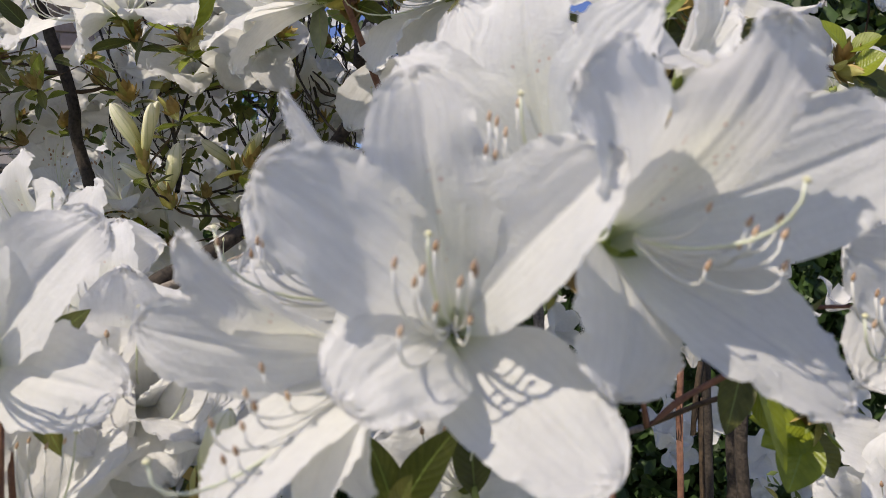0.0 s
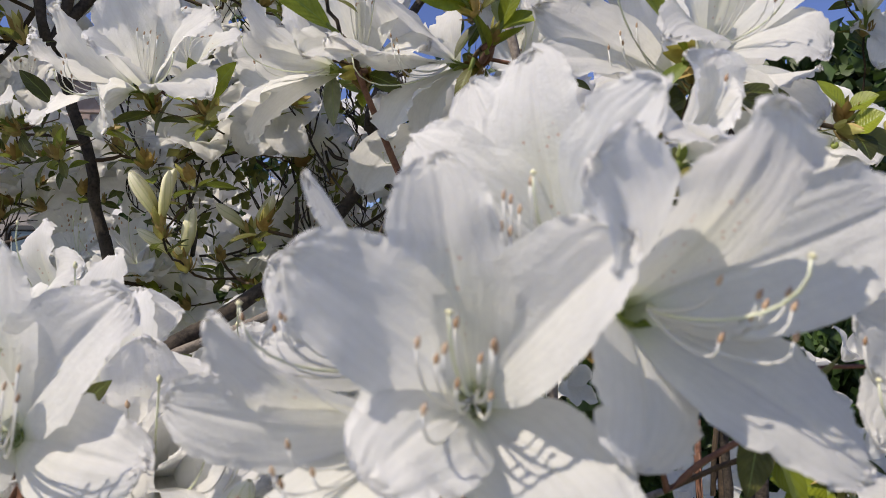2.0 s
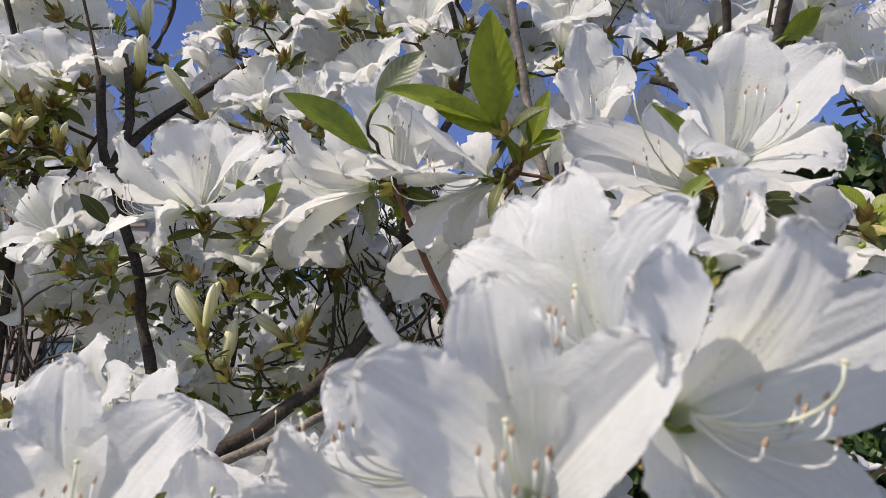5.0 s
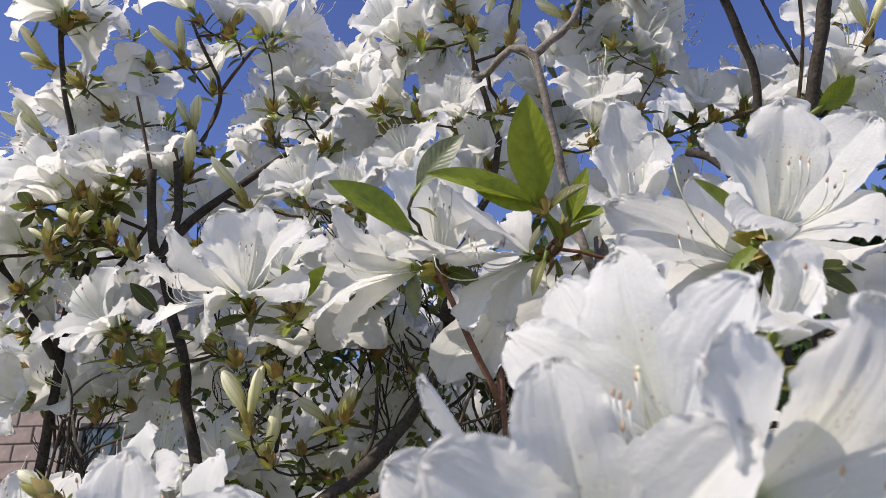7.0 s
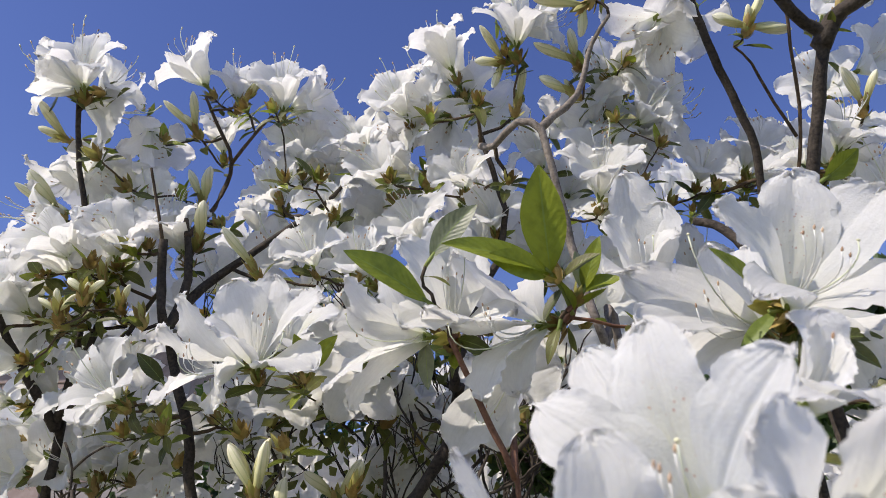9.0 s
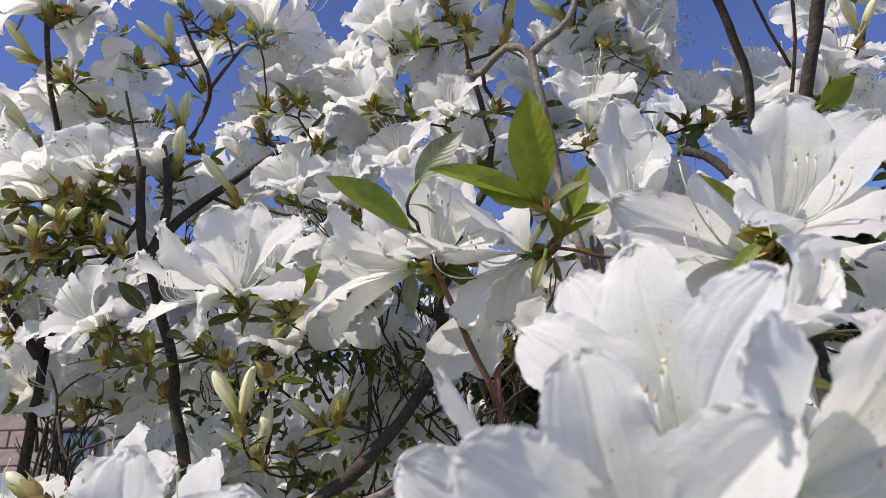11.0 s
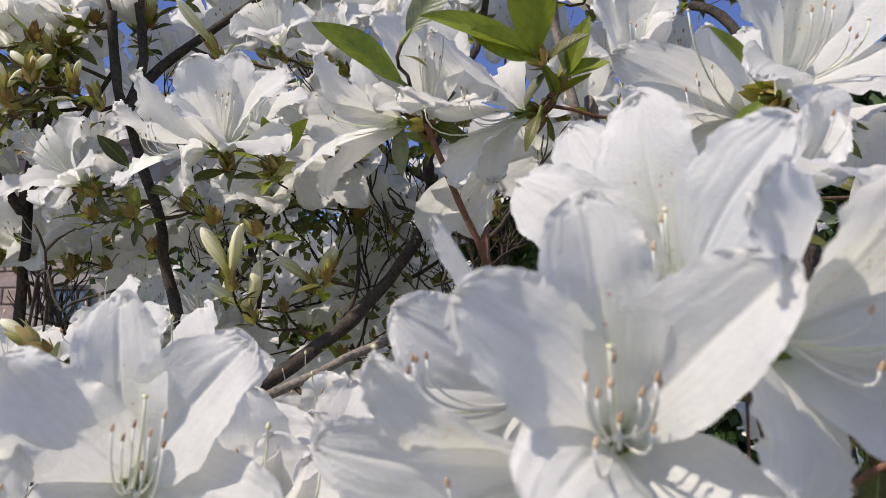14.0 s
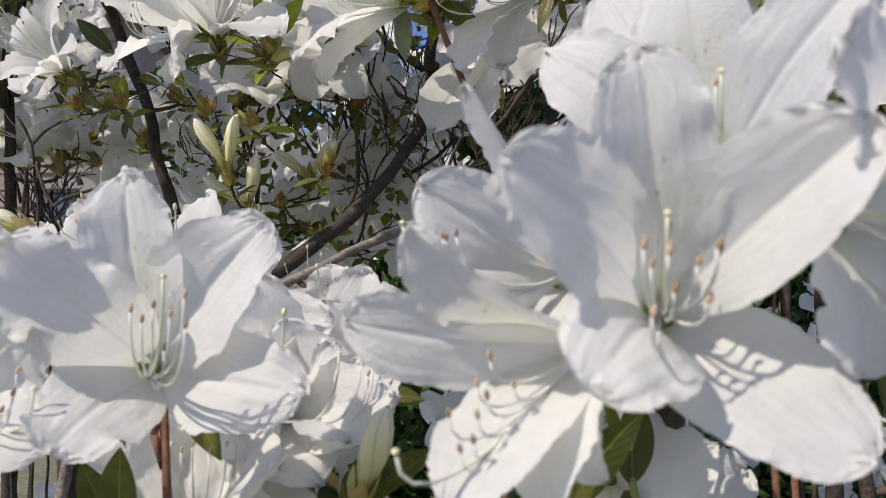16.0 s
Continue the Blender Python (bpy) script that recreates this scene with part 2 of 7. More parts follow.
def petal_mesh(tip, hw, fold=0.2, cup=0.0, ruffle=0.12, bow=0.05, curl=0.06, lean=0.0, roll=0.0, apex=0.55, point=0.55, seed=0, nu=14, nv=18, tube=0.010, mat=None, frill=1.0, layer=0.0, fuse=0.52):
    """A petal from the tube behind the throat (the origin, the flower looks along +Z) to its tip.
    hw: half width, or one for each side of the midrib; fold: how far the halves rise from the midrib; bow, curl: bend of the midrib; lean: turn about it."""
    wl, wr = hw if isinstance(hw, tuple) else (hw, hw)
    tip, axis = Vector(tip), Vector((0, 0, 1))
    flat = Vector((tip.x, tip.y, 0))
    rad = flat.normalized() if flat.length > 1e-6 else Vector((1, 0, 0))
    size = tip.length
    chord = tip.normalized()
    up = (axis - chord * chord.dot(axis)).normalized()
    p0 = rad * 0.0012 - axis * tube
    p1 = tip * 0.30 + up * size * bow
    p2 = tip * 0.70 + up * size * (bow + curl)
    p3 = tip
    rnd = random.Random(seed)
    ph = [rnd.uniform(0, 6.28) for _ in range(6)]
    fr = rnd.uniform(4.5, 7.0)
    off = Vector((rnd.uniform(0, 50), rnd.uniform(0, 50), rnd.uniform(0, 50)))
    verts, uvs = [], []
    for j in range(nv + 1):
        v = math.sin(j / nv * math.pi / 2) ** 0.95
        c = bezier(p0, p1, p2, p3, v)
        tan = (bezier(p0, p1, p2, p3, min(1, v + 0.01)) - bezier(p0, p1, p2, p3, max(0, v - 0.01))).normalized()
        lat = tan.cross(axis).normalized()
        nrm = lat.cross(tan).normalized()
        if lean:
            q = Matrix.Rotation(lean * smoothstep(0.1, 0.7, v), 3, tan)
            lat, nrm = q @ lat, q @ nrm
        if v < apex:
            w = 0.10 + 0.90 * math.sin(math.pi / 2 * v / apex) ** 0.95
        else:
            w = max(0.0, 1 - ((v - apex) / (1 - apex)) ** 2.1) ** point
        away = (c - axis * c.dot(axis)).length
        join = away * 0.74 * (1 - smoothstep(fuse - 0.12, fuse + 0.12, v))
        free = smoothstep(0.30, 0.75, v)
        tipness = smoothstep(0.72, 1.0, v)
        for i in range(nu + 1):
            u = 2 * i / nu - 1
            side = 0 if u < 0 else 1
            ws = max((wl if u < 0 else wr) * w, min(join, 1.1 * (wl if u < 0 else wr)))
            mean = 0.5 * (wl + wr)
            edge = max(abs(u), tipness)
            rim = smoothstep(0.78, 1.0, edge)
            scallop = 0.09 * noise.noise(Vector((v * 6 + ph[0], side * 7.0, seed * 0.37))) + frill * (0.060 * noise.noise(Vector((v * 19, side * 9.0, seed * 1.3))) + 0.040 * noise.noise(Vector((v * 55, side * 5.0, seed * 0.9))))
            ws *= 1 + scallop * free
            au = abs(u)
            z = ws * (fold * (math.sqrt(au * au + 0.02) - 0.1414) + cup * au * au) * smoothstep(0.05, 0.4, v)
            z -= roll * mean * max(0.0, edge - 0.5) ** 2 * 2.4 * free
            z += ruffle * mean * au ** 2 * free * (0.70 * math.sin(fr * v * 2.0 + ph[1 + side]) + 0.30 * math.sin(fr * v * 4.3 + ph[3 + side]))
            z += frill * 0.115 * mean * rim * free * noise.noise(Vector((v * 17 + u * 2, u * 5 * tipness, seed * 0.7 + side * 3)))
            z += frill * 0.06 * mean * rim * free * noise.noise(Vector((v * 48, u * 14 * tipness, seed * 0.5 + side * 3)))
            z -= 0.055 * mean * math.exp(-(u / 0.07) ** 2) * smoothstep(0.08, 0.3, v) * (1 - tipness)
            z += 0.10 * mean * noise.noise(Vector((u * 1.3, v * 2.2, 0)) + off) * free
            z += 0.028 * mean * noise.noise(Vector((u * 6.0, v * 3.4, 3)) + off) * smoothstep(0.2, 0.5, v)
            z += layer * u * 0.0013 * (1 - free * 0.5)
            along = (0.035 * size * noise.noise(Vector((u * 2.2 + ph[5], seed * 0.7, 0))) + frill * 0.022 * size * noise.noise(Vector((u * 9 + ph[5], seed * 0.7, 4)))) * smoothstep(0.7, 1, v) - 0.018 * size * smoothstep(0.88, 1, v) * math.exp(-(u / 0.16) ** 2)
            verts.append(c + lat * (u * ws) + nrm * z + tan * along)
            uvs.append((i / nu, v))
    return mesh_from("petal", verts, grid_faces(nu, nv), mat or PETAL, uvs)


def tube_mesh(name, pts, radii, mat, sides=6):
    """A round, tapering tube along the points, with closed ends."""
    pts = [Vector(p) for p in pts]
    verts, faces = [], []
    ref = Vector((0.13, 0.31, 0.94)).normalized()
    for k, p in enumerate(pts):
        tan = (pts[min(k + 1, len(pts) - 1)] - pts[max(k - 1, 0)]).normalized()
        a = tan.cross(ref)
        if a.length < 0.05:
            a = tan.cross(Vector((1, 0, 0)))
        a.normalize()
        b = tan.cross(a)
        for s in range(sides):
            g = 2 * math.pi * s / sides
            verts.append(p + (a * math.cos(g) + b * math.sin(g)) * radii[k])
    for k in range(len(pts) - 1):
        for s in range(sides):
            s2 = (s + 1) % sides
            faces.append((k * sides + s, k * sides + s2, (k + 1) * sides + s2, (k + 1) * sides + s))
    faces.append(tuple(range(sides))[::-1])
    faces.append(tuple((len(pts) - 1) * sides + s for s in range(sides)))
    return mesh_from(name, verts, faces, mat)


def smooth_line(pts, step):
    """Catmull-Rom through the points, sampled at about that step."""
    pts = [Vector(p) for p in pts]
    ext = [pts[0] * 2 - pts[1], *pts, pts[-1] * 2 - pts[-2]]
    out = []
    for k in range(1, len(ext) - 2):
        a, b, c, d = ext[k - 1:k + 3]
        m = max(2, int((c - b).length / step))
        for i in range(m):
            t = i / m
            out.append(0.5 * (2 * b + (c - a) * t + (2 * a - 5 * b + 4 * c - d) * t * t + (3 * b - a - 3 * c + d) * t ** 3))
    return out + [pts[-1]]


def blob_mesh(name, length, r, mat, nseg=7, sides=8, sharp=1.0, twist=0.0, groove=0.0):
    """A pointed or rounded spindle along +Z from the origin."""
    verts, faces = [], []
    for k in range(nseg + 1):
        t = k / nseg
        rr = r * max(0.02, math.sin(math.pi * (0.08 + 0.92 * t) ** sharp)) ** (1.0 if t < 0.5 else 1.25) if k < nseg else r * 0.02
        for s in range(sides):
            g = 2 * math.pi * s / sides + twist * t
            q = rr * (1 - groove * (s % 2))
            verts.append(Vector((q * math.cos(g), q * math.sin(g), t * length)))
    for k in range(nseg):
        for s in range(sides):
            s2 = (s + 1) % sides
            faces.append((k * sides + s, k * sides + s2, (k + 1) * sides + s2, (k + 1) * sides + s))
    faces += [tuple(range(sides))[::-1], tuple(nseg * sides + s for s in range(sides))]
    return mesh_from(name, verts, faces, mat)


def leaf_mesh(length, hw, mat, droop=0.2, fold=0.25, nu=4, nv=9, name="leaf", seed=0, belly=0.45):
    """A pointed leaf along +Y, face up +Z."""
    rnd = random.Random(seed)
    a, b = rnd.uniform(0, 6), rnd.uniform(-0.15, 0.15)
    verts, uvs = [], []
    for j in range(nv + 1):
        v = j / nv
        w = hw * max(0.04, math.sin(math.pi * v ** (math.log(0.5) / math.log(belly))) ** 0.8)
        for i in range(nu + 1):
            u = 2 * i / nu - 1
            verts.append(Vector((u * w + b * length * v * v, length * v * (1 - 0.12 * droop * v), fold * abs(u) * w - droop * length * v * v + 0.05 * hw * math.sin(9 * v + a) * abs(u))))
            uvs.append((i / nu, v))
    return mesh_from(name, verts, grid_faces(nu, nv), mat, uvs)


def frame_to(z_dir, y_hint=Vector((0, 0, 1))):
    """Rotation whose +Z is z_dir and whose +Y leans to the hint."""
    z = Vector(z_dir).normalized()
    x = Vector(y_hint).cross(z)
    if x.length < 1e-3:
        x = Vector((1, 0, 0)).cross(z)
    x.normalize()
    y = z.cross(x)
    return Matrix((x, y, z)).transposed()


ANTHER_MESH = blob_mesh("anther", 0.0026, 0.00055, ANTHER, 5, 6)
STIGMA_MESH = blob_mesh("stigma", 0.0012, 0.0008, STIGMA, 5, 8)


def stamen(thing, tip, up, radius, name="stamen", mat=None, head=None, head_name="anther"):
    """A thread from the throat to its tip, bowed, with its head on the end."""
    tip = Vector(tip)
    ln = tip.length
    p0 = Vector((tip.x * 0.04, tip.y * 0.04, -0.004))
    p1 = p0 + Vector((tip.x * 0.25, tip.y * 0.25, ln * 0.30)) - Vector(up) * ln * 0.22
    p2 = tip - Vector(up) * ln * 0.38
    pts = [bezier(p0, p1, p2, tip, k / 10) for k in range(11)]
    fil = part(name, tube_mesh(name, pts, [radius * (1.15 - 0.35 * k / 10) for k in range(11)], mat or FILAMENT, 5), thing)
    d = (pts[-1] - pts[-2]).normalized()
    hm = Matrix.Translation(tip - d * 0.0004) @ frame_to(d + Vector((0.3, 0.1, 0.2))).to_4x4()
    part(head_name, head or ANTHER_MESH, fil, "", hm)
    return fil


def plain_stamen(thing, tip, up, radius, name="stamen", mat=None, head_mat=None, bulb=2.2):
    """As stamen(), far enough off for thread and head to be one mesh."""
    tip = Vector(tip)
    ln = tip.length
    p0 = Vector((0, 0, -0.004))
    p1 = Vector((tip.x * 0.12, tip.y * 0.12, ln * 0.36)) - Vector(up) * ln * 0.08
    p2 = tip - Vector(up) * ln * 0.24
    pts = [bezier(p0, p1, p2, tip, k / 6) for k in range(7)]
    d = (pts[-1] - pts[-2]).normalized()
    pts += [tip + d * 0.0004, tip + d * 0.0013, tip + d * 0.0024]
    radii = [radius] * 7 + [radius * bulb, radius * bulb * 1.1, radius * 0.6]
    me = tube_mesh(name, pts, radii, mat or FILAMENT, 4)
    me.materials.append(head_mat or ANTHER)
    for i, f in enumerate(me.polygons):
        if 6 * 4 <= i < 9 * 4 or i == len(me.polygons) - 1:
            f.material_index = 1
    return part(name, me, thing)


def calyx_part(thing, tube=0.010, stalk=0.012):
    zs = (0.004, 0.001, -0.0015, -0.003, -stalk * 0.6, -stalk)
    pts = [Vector((0, 0, -tube + z)) for z in zs]
    part("calyx", tube_mesh("calyx", pts, [0.0030, 0.0027, 0.0022, 0.0014, 0.0010, 0.0011], SEPAL, 6), thing)


def sepal_parts(thing, n=5, tube=0.010, stalk=0.012):
    """Calyx and stalk behind the tube."""
    pts = [Vector((0, 0, -tube + 0.001)), Vector((0, 0, -tube - 0.001)), Vector((0, 0, -tube - stalk * 0.5)), Vector((0, 0, -tube - stalk))]
    part("stalk", tube_mesh("stalk", pts, [0.0010, 0.0017, 0.0011, 0.0012], SEPAL, 6), thing)
    for k in range(n):
        g = 2 * math.pi * k / n + 0.3
        m = Matrix.Translation((0.001 * math.cos(g), 0.001 * math.sin(g), -tube - 0.001)) @ Matrix.Rotation(g, 4, "Z") @ pose(0.001, 0, 0, 68, 0, -90)
        part("sepal", SEPAL_MESH, thing, "", m)


SEPAL_MESH = leaf_mesh(0.008, 0.0021, SEPAL, -0.1, 0.3, 2, 4, "sepal")

# ---- places where twigs must end ----
TIPS = []          # (place, way into the twig, leaf whorl size, leaf kind)


def hero_flower(throat, facing, petals, anthers, pistil=None, label="", tube=0.012, reach=True):
    """A near blossom: each petal and thread given by its tip in the world."""
    throat, facing = Vector(throat), Vector(facing).normalized()
    rot = frame_to(facing)
    inv = rot.transposed()
    thing = new("azalea_flower")
    thing.matrix_world = Matrix.Translation(throat) @ rot.to_4x4()
    tagged(thing, label or "white azalea blossom with ruffled petals and tan anthers", "flower", "white azalea blossoms")
    near = throat.y < 0.30
    for k, (tip, hw, opt) in enumerate(petals):
        o = dict(opt)
        spotted = o.pop("spots", False)
        hw = hw if isinstance(hw, tuple) or near else hw * 1.12
        me = petal_mesh(inv @ (Vector(tip) - throat), hw, seed=int(abs(throat.x * 9000)) + 13 * k, nu=36 if near else 20, nv=56 if near else 30, tube=tube, mat=PETAL_TOP if spotted else PETAL, layer=1.0, **({"frill": 0.9 if near else 1.6} | o))
        part("petal", me, thing, "petal with tan specks near the throat" if spotted else "")
    up = inv @ Vector((0, 0, 1))
    for a in anthers:
        stamen(thing, inv @ (Vector(a) - throat), up, 0.00035)
    if pistil:
        stamen(thing, inv @ (Vector(pistil) - throat), up, 0.00042, "pistil", PISTIL, STIGMA_MESH, "stigma")
    sepal_parts(thing, 5, tube)
    if reach:
        TIPS.append((throat - facing * (tube + 0.012), -facing, 0.6, "hero"))
    return thing


def make_variant(k, fine):
    """One blossom of the common kind at the origin, looking along +Z, about 7 cm across."""
    rnd = random.Random(100 + k)
    thing = new("azalea_flower")
    nu, nv = ((16, 26), (8, 12))[0 if fine else 1]
    openness = rnd.uniform(0.6, 1.15)
    for i in range(5):
        g = radians(90 + 72 * i + rnd.uniform(-9, 9))
        reach = 0.0345 * rnd.uniform(0.9, 1.1)
        elev = radians(58 - 34 * openness + rnd.uniform(-12, 12))
        tip = Vector((math.cos(g) * math.cos(elev), math.sin(g) * math.cos(elev), math.sin(elev))) * reach * 1.12
        me = petal_mesh(tip, (0.0142 * rnd.uniform(0.85, 1.1), 0.0142 * rnd.uniform(0.85, 1.1)), fold=rnd.uniform(0.1, 0.5), ruffle=rnd.uniform(0.14, 0.30), frill=1.5, roll=rnd.uniform(0, 0.15), bow=rnd.uniform(0.03, 0.12),
                        curl=rnd.uniform(0.04, 0.28), apex=rnd.uniform(0.48, 0.58), point=rnd.uniform(0.45, 0.65), seed=k * 31 + i, nu=nu, nv=nv, mat=PETAL_TOP if i == 0 else PETAL, lean=rnd.uniform(-0.3, 0.3), layer=1.0)
        part("petal", me, thing)
    for i in range(6 if fine else 0):
        g = rnd.uniform(0, 6.28)
        q = rnd.uniform(0.15, 0.42)
        tip = Vector((math.cos(g) * q, math.sin(g) * q + 0.22, 1)).normalized() * rnd.uniform(0.026, 0.038)
        plain_stamen(thing, tip, (0, 0.8, 0.2), 0.00028 if fine else 0.00034)
    tip = Vector((rnd.uniform(-0.2, 0.2), 0.5, 1)).normalized() * 0.044
    plain_stamen(thing, tip, (0, 0.9, 0.2), 0.00034, "pistil", PISTIL, STIGMA)
    calyx_part(thing)
    tagged(thing, "open white azalea blossom with thin stamens on a leafy twig" if fine else "white azalea blossom half hidden behind other blossoms", "flower", "white azalea blossoms")
    return thing


VARIANTS = {}
COUNT = [0]


def flower(x, y, z, fx, fy, fz, size=1.0, turn=0.0, fine=True, whorl=1.0, reach=True):
    """A common blossom with its throat at a place, looking a way."""
    COUNT[0] += 1
    key = (fine, COUNT[0] % (10 if fine else 7))
    m = Matrix.Translation((x, y, z)) @ frame_to((fx, fy, fz)).to_4x4() @ Matrix.Rotation(radians(turn), 4, "Z")
    d = Vector((fx, fy, fz)).normalized()
    if key not in VARIANTS:
        VARIANTS[key] = make_variant(key[1] + (0 if fine else 50), fine)
        thing = VARIANTS[key]
        thing.matrix_basis = m
        thing.scale = (size, size, size)
    else:
        src = VARIANTS[key]
        thing = copy_thing(src, m)
        thing.scale = (size, size, size)
    if reach:
        TIPS.append((Vector((x, y, z)) - d * 0.0215 * size, -d, whorl, "flower"))
    return thing


def rosette(x, y, z, dx, dy, dz, size=1.0):
    """Marks the end of a twig that bears only leaves and brown scales."""
    TIPS.append((Vector((x, y, z)), -Vector((dx, dy, dz)).normalized(), size, "rosette"))


def bud_mesh(length, r, twist, seed):
    """A blunt closed bud of overlapping, slightly twisted petals along +Z."""
    sides, rings = 12, 12
    verts, uvs = [], []
    for k in range(rings + 1):
        t = k / rings
        rr = r * (0.46 + 0.54 * smoothstep(0.0, 0.6, t)) * (1.0 if t < 0.62 else max(0.05, 1 - ((t - 0.62) / 0.385) ** 2.2) ** 0.6)
        for i in range(sides + 1):
            g = 2 * math.pi * i / sides
            q = rr * (1 + 0.17 * math.cos(3 * (g + twist * t) + seed) + 0.04 * math.sin(7 * g + seed + 5 * t))
            verts.append(Vector((q * math.cos(g) + 0.06 * length * math.sin(2.2 * t) * t, q * math.sin(g), t * length)))
            uvs.append((i / sides + twist * t / 6.28, t))
    return mesh_from("bud", verts, grid_faces(sides, rings), BUD, uvs)


BUD_MESHES = [bud_mesh(0.026, 0.0042, 1.1, 0.3), bud_mesh(0.022, 0.0046, 1.5, 2.0), bud_mesh(0.030, 0.0041, 0.8, 4.1)]
BRACTS = [leaf_mesh(0.0125, 0.0031, BRACT, -0.35, 0.32, 4, 7, "bract", 1, 0.4), leaf_mesh(0.0145, 0.0028, SCALE, -0.4, 0.32, 4, 7, "bract", 2, 0.42)]
LEAVES = [leaf_mesh(0.020, 0.0036, LEAF, 0.15, 0.3, 4, 8, "leaf", 1, 0.56), leaf_mesh(0.025, 0.0046, LEAF, 0.3, 0.3, 4, 8, "leaf", 2, 0.56), leaf_mesh(0.016, 0.0034, LEAF, 0.05, 0.35, 4, 8, "leaf", 3, 0.58), leaf_mesh(0.022, 0.0040, LEAF, 0.5, 0.2, 4, 8, "leaf", 4, 0.56)]
NEW_LEAVES = [leaf_mesh(0.018, 0.004, LEAF_NEW, -0.1, 0.4, 4, 7, "leaf", 5), leaf_mesh(0.022, 0.0046, LEAF_NEW, 0.1, 0.4, 4, 7, "leaf", 6)]



def cup_mesh(seed):
    """Brown and yellow-green scales that overlap in a cup below a blossom or shoot."""
    rnd = random.Random(seed)
    verts, faces, mats = [], [], []
    for k in range(11):
        src = BRACTS[1 if k % 3 == 2 else 0]
        q = rnd.uniform(0.75, 1.25)
        m = Matrix.Rotation(2.4 * k + rnd.uniform(-0.3, 0.3), 4, "Z") @ pose(0, 0.0020, -0.0055 + 0.0004 * k, rnd.uniform(22, 48) + 2.6 * k, 0, 0) @ Matrix.Diagonal((q * 1.1, q, q, 1))
        o = len(verts)
        verts += [m @ v.co for v in src.vertices]
        faces += [tuple(i + o for i in f.vertices) for f in src.polygons]
        mats += [1 if k % 3 == 2 else 0] * len(src.polygons)
    me = mesh_from("bract_cup", verts, faces, BRACT)
    me.materials.append(SCALE)
    me.polygons.foreach_set("material_index", mats)
    return me


CUPS = [cup_mesh(k) for k in range(5)]


def bud_cluster(base, tips, size=1.0, label=""):
    """Closed flower buds that rise from one base of brown scales."""
    base = Vector(base)
    thing = new("bud_cluster")
    thing.location = base
    mean = Vector((0, 0, 0))
    for k, t in enumerate(tips):
        d = Vector(t) - base
        mean += d.normalized()
        me = BUD_MESHES[(k + len(TIPS)) % 3]
        ln = me.vertices[-1].co.z
        q = d.length / ln
        m = frame_to(d, Vector((0.3, -0.8, 0.2))).to_4x4() @ Matrix.Diagonal((0.43 * q + 0.33 * size, 0.43 * q + 0.33 * size, q, 1))
        b = part("bud", me, thing, "", m)
    mean.normalize()
    rot = frame_to(mean).to_4x4()
    for k in range(6):
        g = 6.28 * k / 6 + 0.4 * (len(TIPS) % 5)
        part("bract", BRACTS[k % 2], thing, "", rot @ Matrix.Rotation(g, 4, "Z") @ pose(0, 0.0015, -0.003, 58, 0, 0))
    part("stalk", tube_mesh("stalk", [mean * 0.003, mean * -0.003, mean * -0.008], [0.003, 0.0026, 0.0014], SEPAL, 6), thing).location = (0, 0, 0)
    tagged(thing, label or "closed yellow-green azalea buds in brown scales", "flower bud", "azalea buds")
    TIPS.append((base - mean * 0.007, -mean, 0.7, "bud"))
    return thing


def leaf_shoot(base, leaves, label, mats=None, whorl=0.0):
    """Single leaves that rise from one base: (tip, half width, way that the face looks, droop, kind)."""
    base = Vector(base)
    thing = new("leaf_shoot")
    thing.location = base
    mean = Vector((0, 0, 0))
    for k, (tip, hw, face, droop, kind) in enumerate(leaves):
        d = Vector(tip) - base
        ln = d.length
        mean += d.normalized()
        y = d.normalized()
        z = Vector(face) - y * y.dot(Vector(face))
        z.normalize()
        x = y.cross(z)
        rot = Matrix((x, y, z)).transposed()
        rot = rot @ Matrix.Rotation(math.atan(droop * 0.9), 3, "X")
        part("leaf", leaf_mesh(ln * 1.04, hw, kind, droop, 0.28, 8, 14, "leaf", k + int(abs(base.x) * 900), 0.5), thing, "", rot.to_4x4())
    mean.normalize()
    part("stalk", tube_mesh("stalk", [mean * 0.004, mean * -0.002, mean * -0.006], [0.0012, 0.0013, 0.0012], SEPAL, 5), thing)
    tagged(thing, label, "leaf", "leaf shoots")
    TIPS.append((base - mean * 0.005, -mean, whorl, "leaf"))
    return thing


# ---- the bush's wood ----
bush = new("azalea_bush")
bush.location = (-0.05, 0.75, 0)
tagged(bush, "tall old azalea bush with dark crooked stems", "bush")
SAMPLES, OWNERS = [], []       # points on the wood that twigs may grow from
BUSH_INV = Matrix.Translation(-bush.location)


def wood(name, pts, r0, r1, mat, sides=7, step=0.012, grow=True, wobble=0.0015, label=""):
    line = smooth_line(pts, step)
    n = len(line)
    out, radii = [], []
    for k, p in enumerate(line):
        q = p + Vector((noise.noise(p * 45), noise.noise(p * 45 + Vector((9, 3, 1))), 0)) * wobble * min(1, k / 3, (n - 1 - k) / 3 + 0.001)
        out.append(q + BUSH_INV.translation)
        rr = r0 + (r1 - r0) * k / (n - 1)
        radii.append(rr * (1 + 0.16 * noise.noise(p * 120)))
    ob = part(name, tube_mesh(name, out, radii, mat, sides), bush, label)
    if grow:
        for k in range(1, n):
            SAMPLES.append(out[k] - BUSH_INV.translation)
            OWNERS.append(radii[k])
    return ob


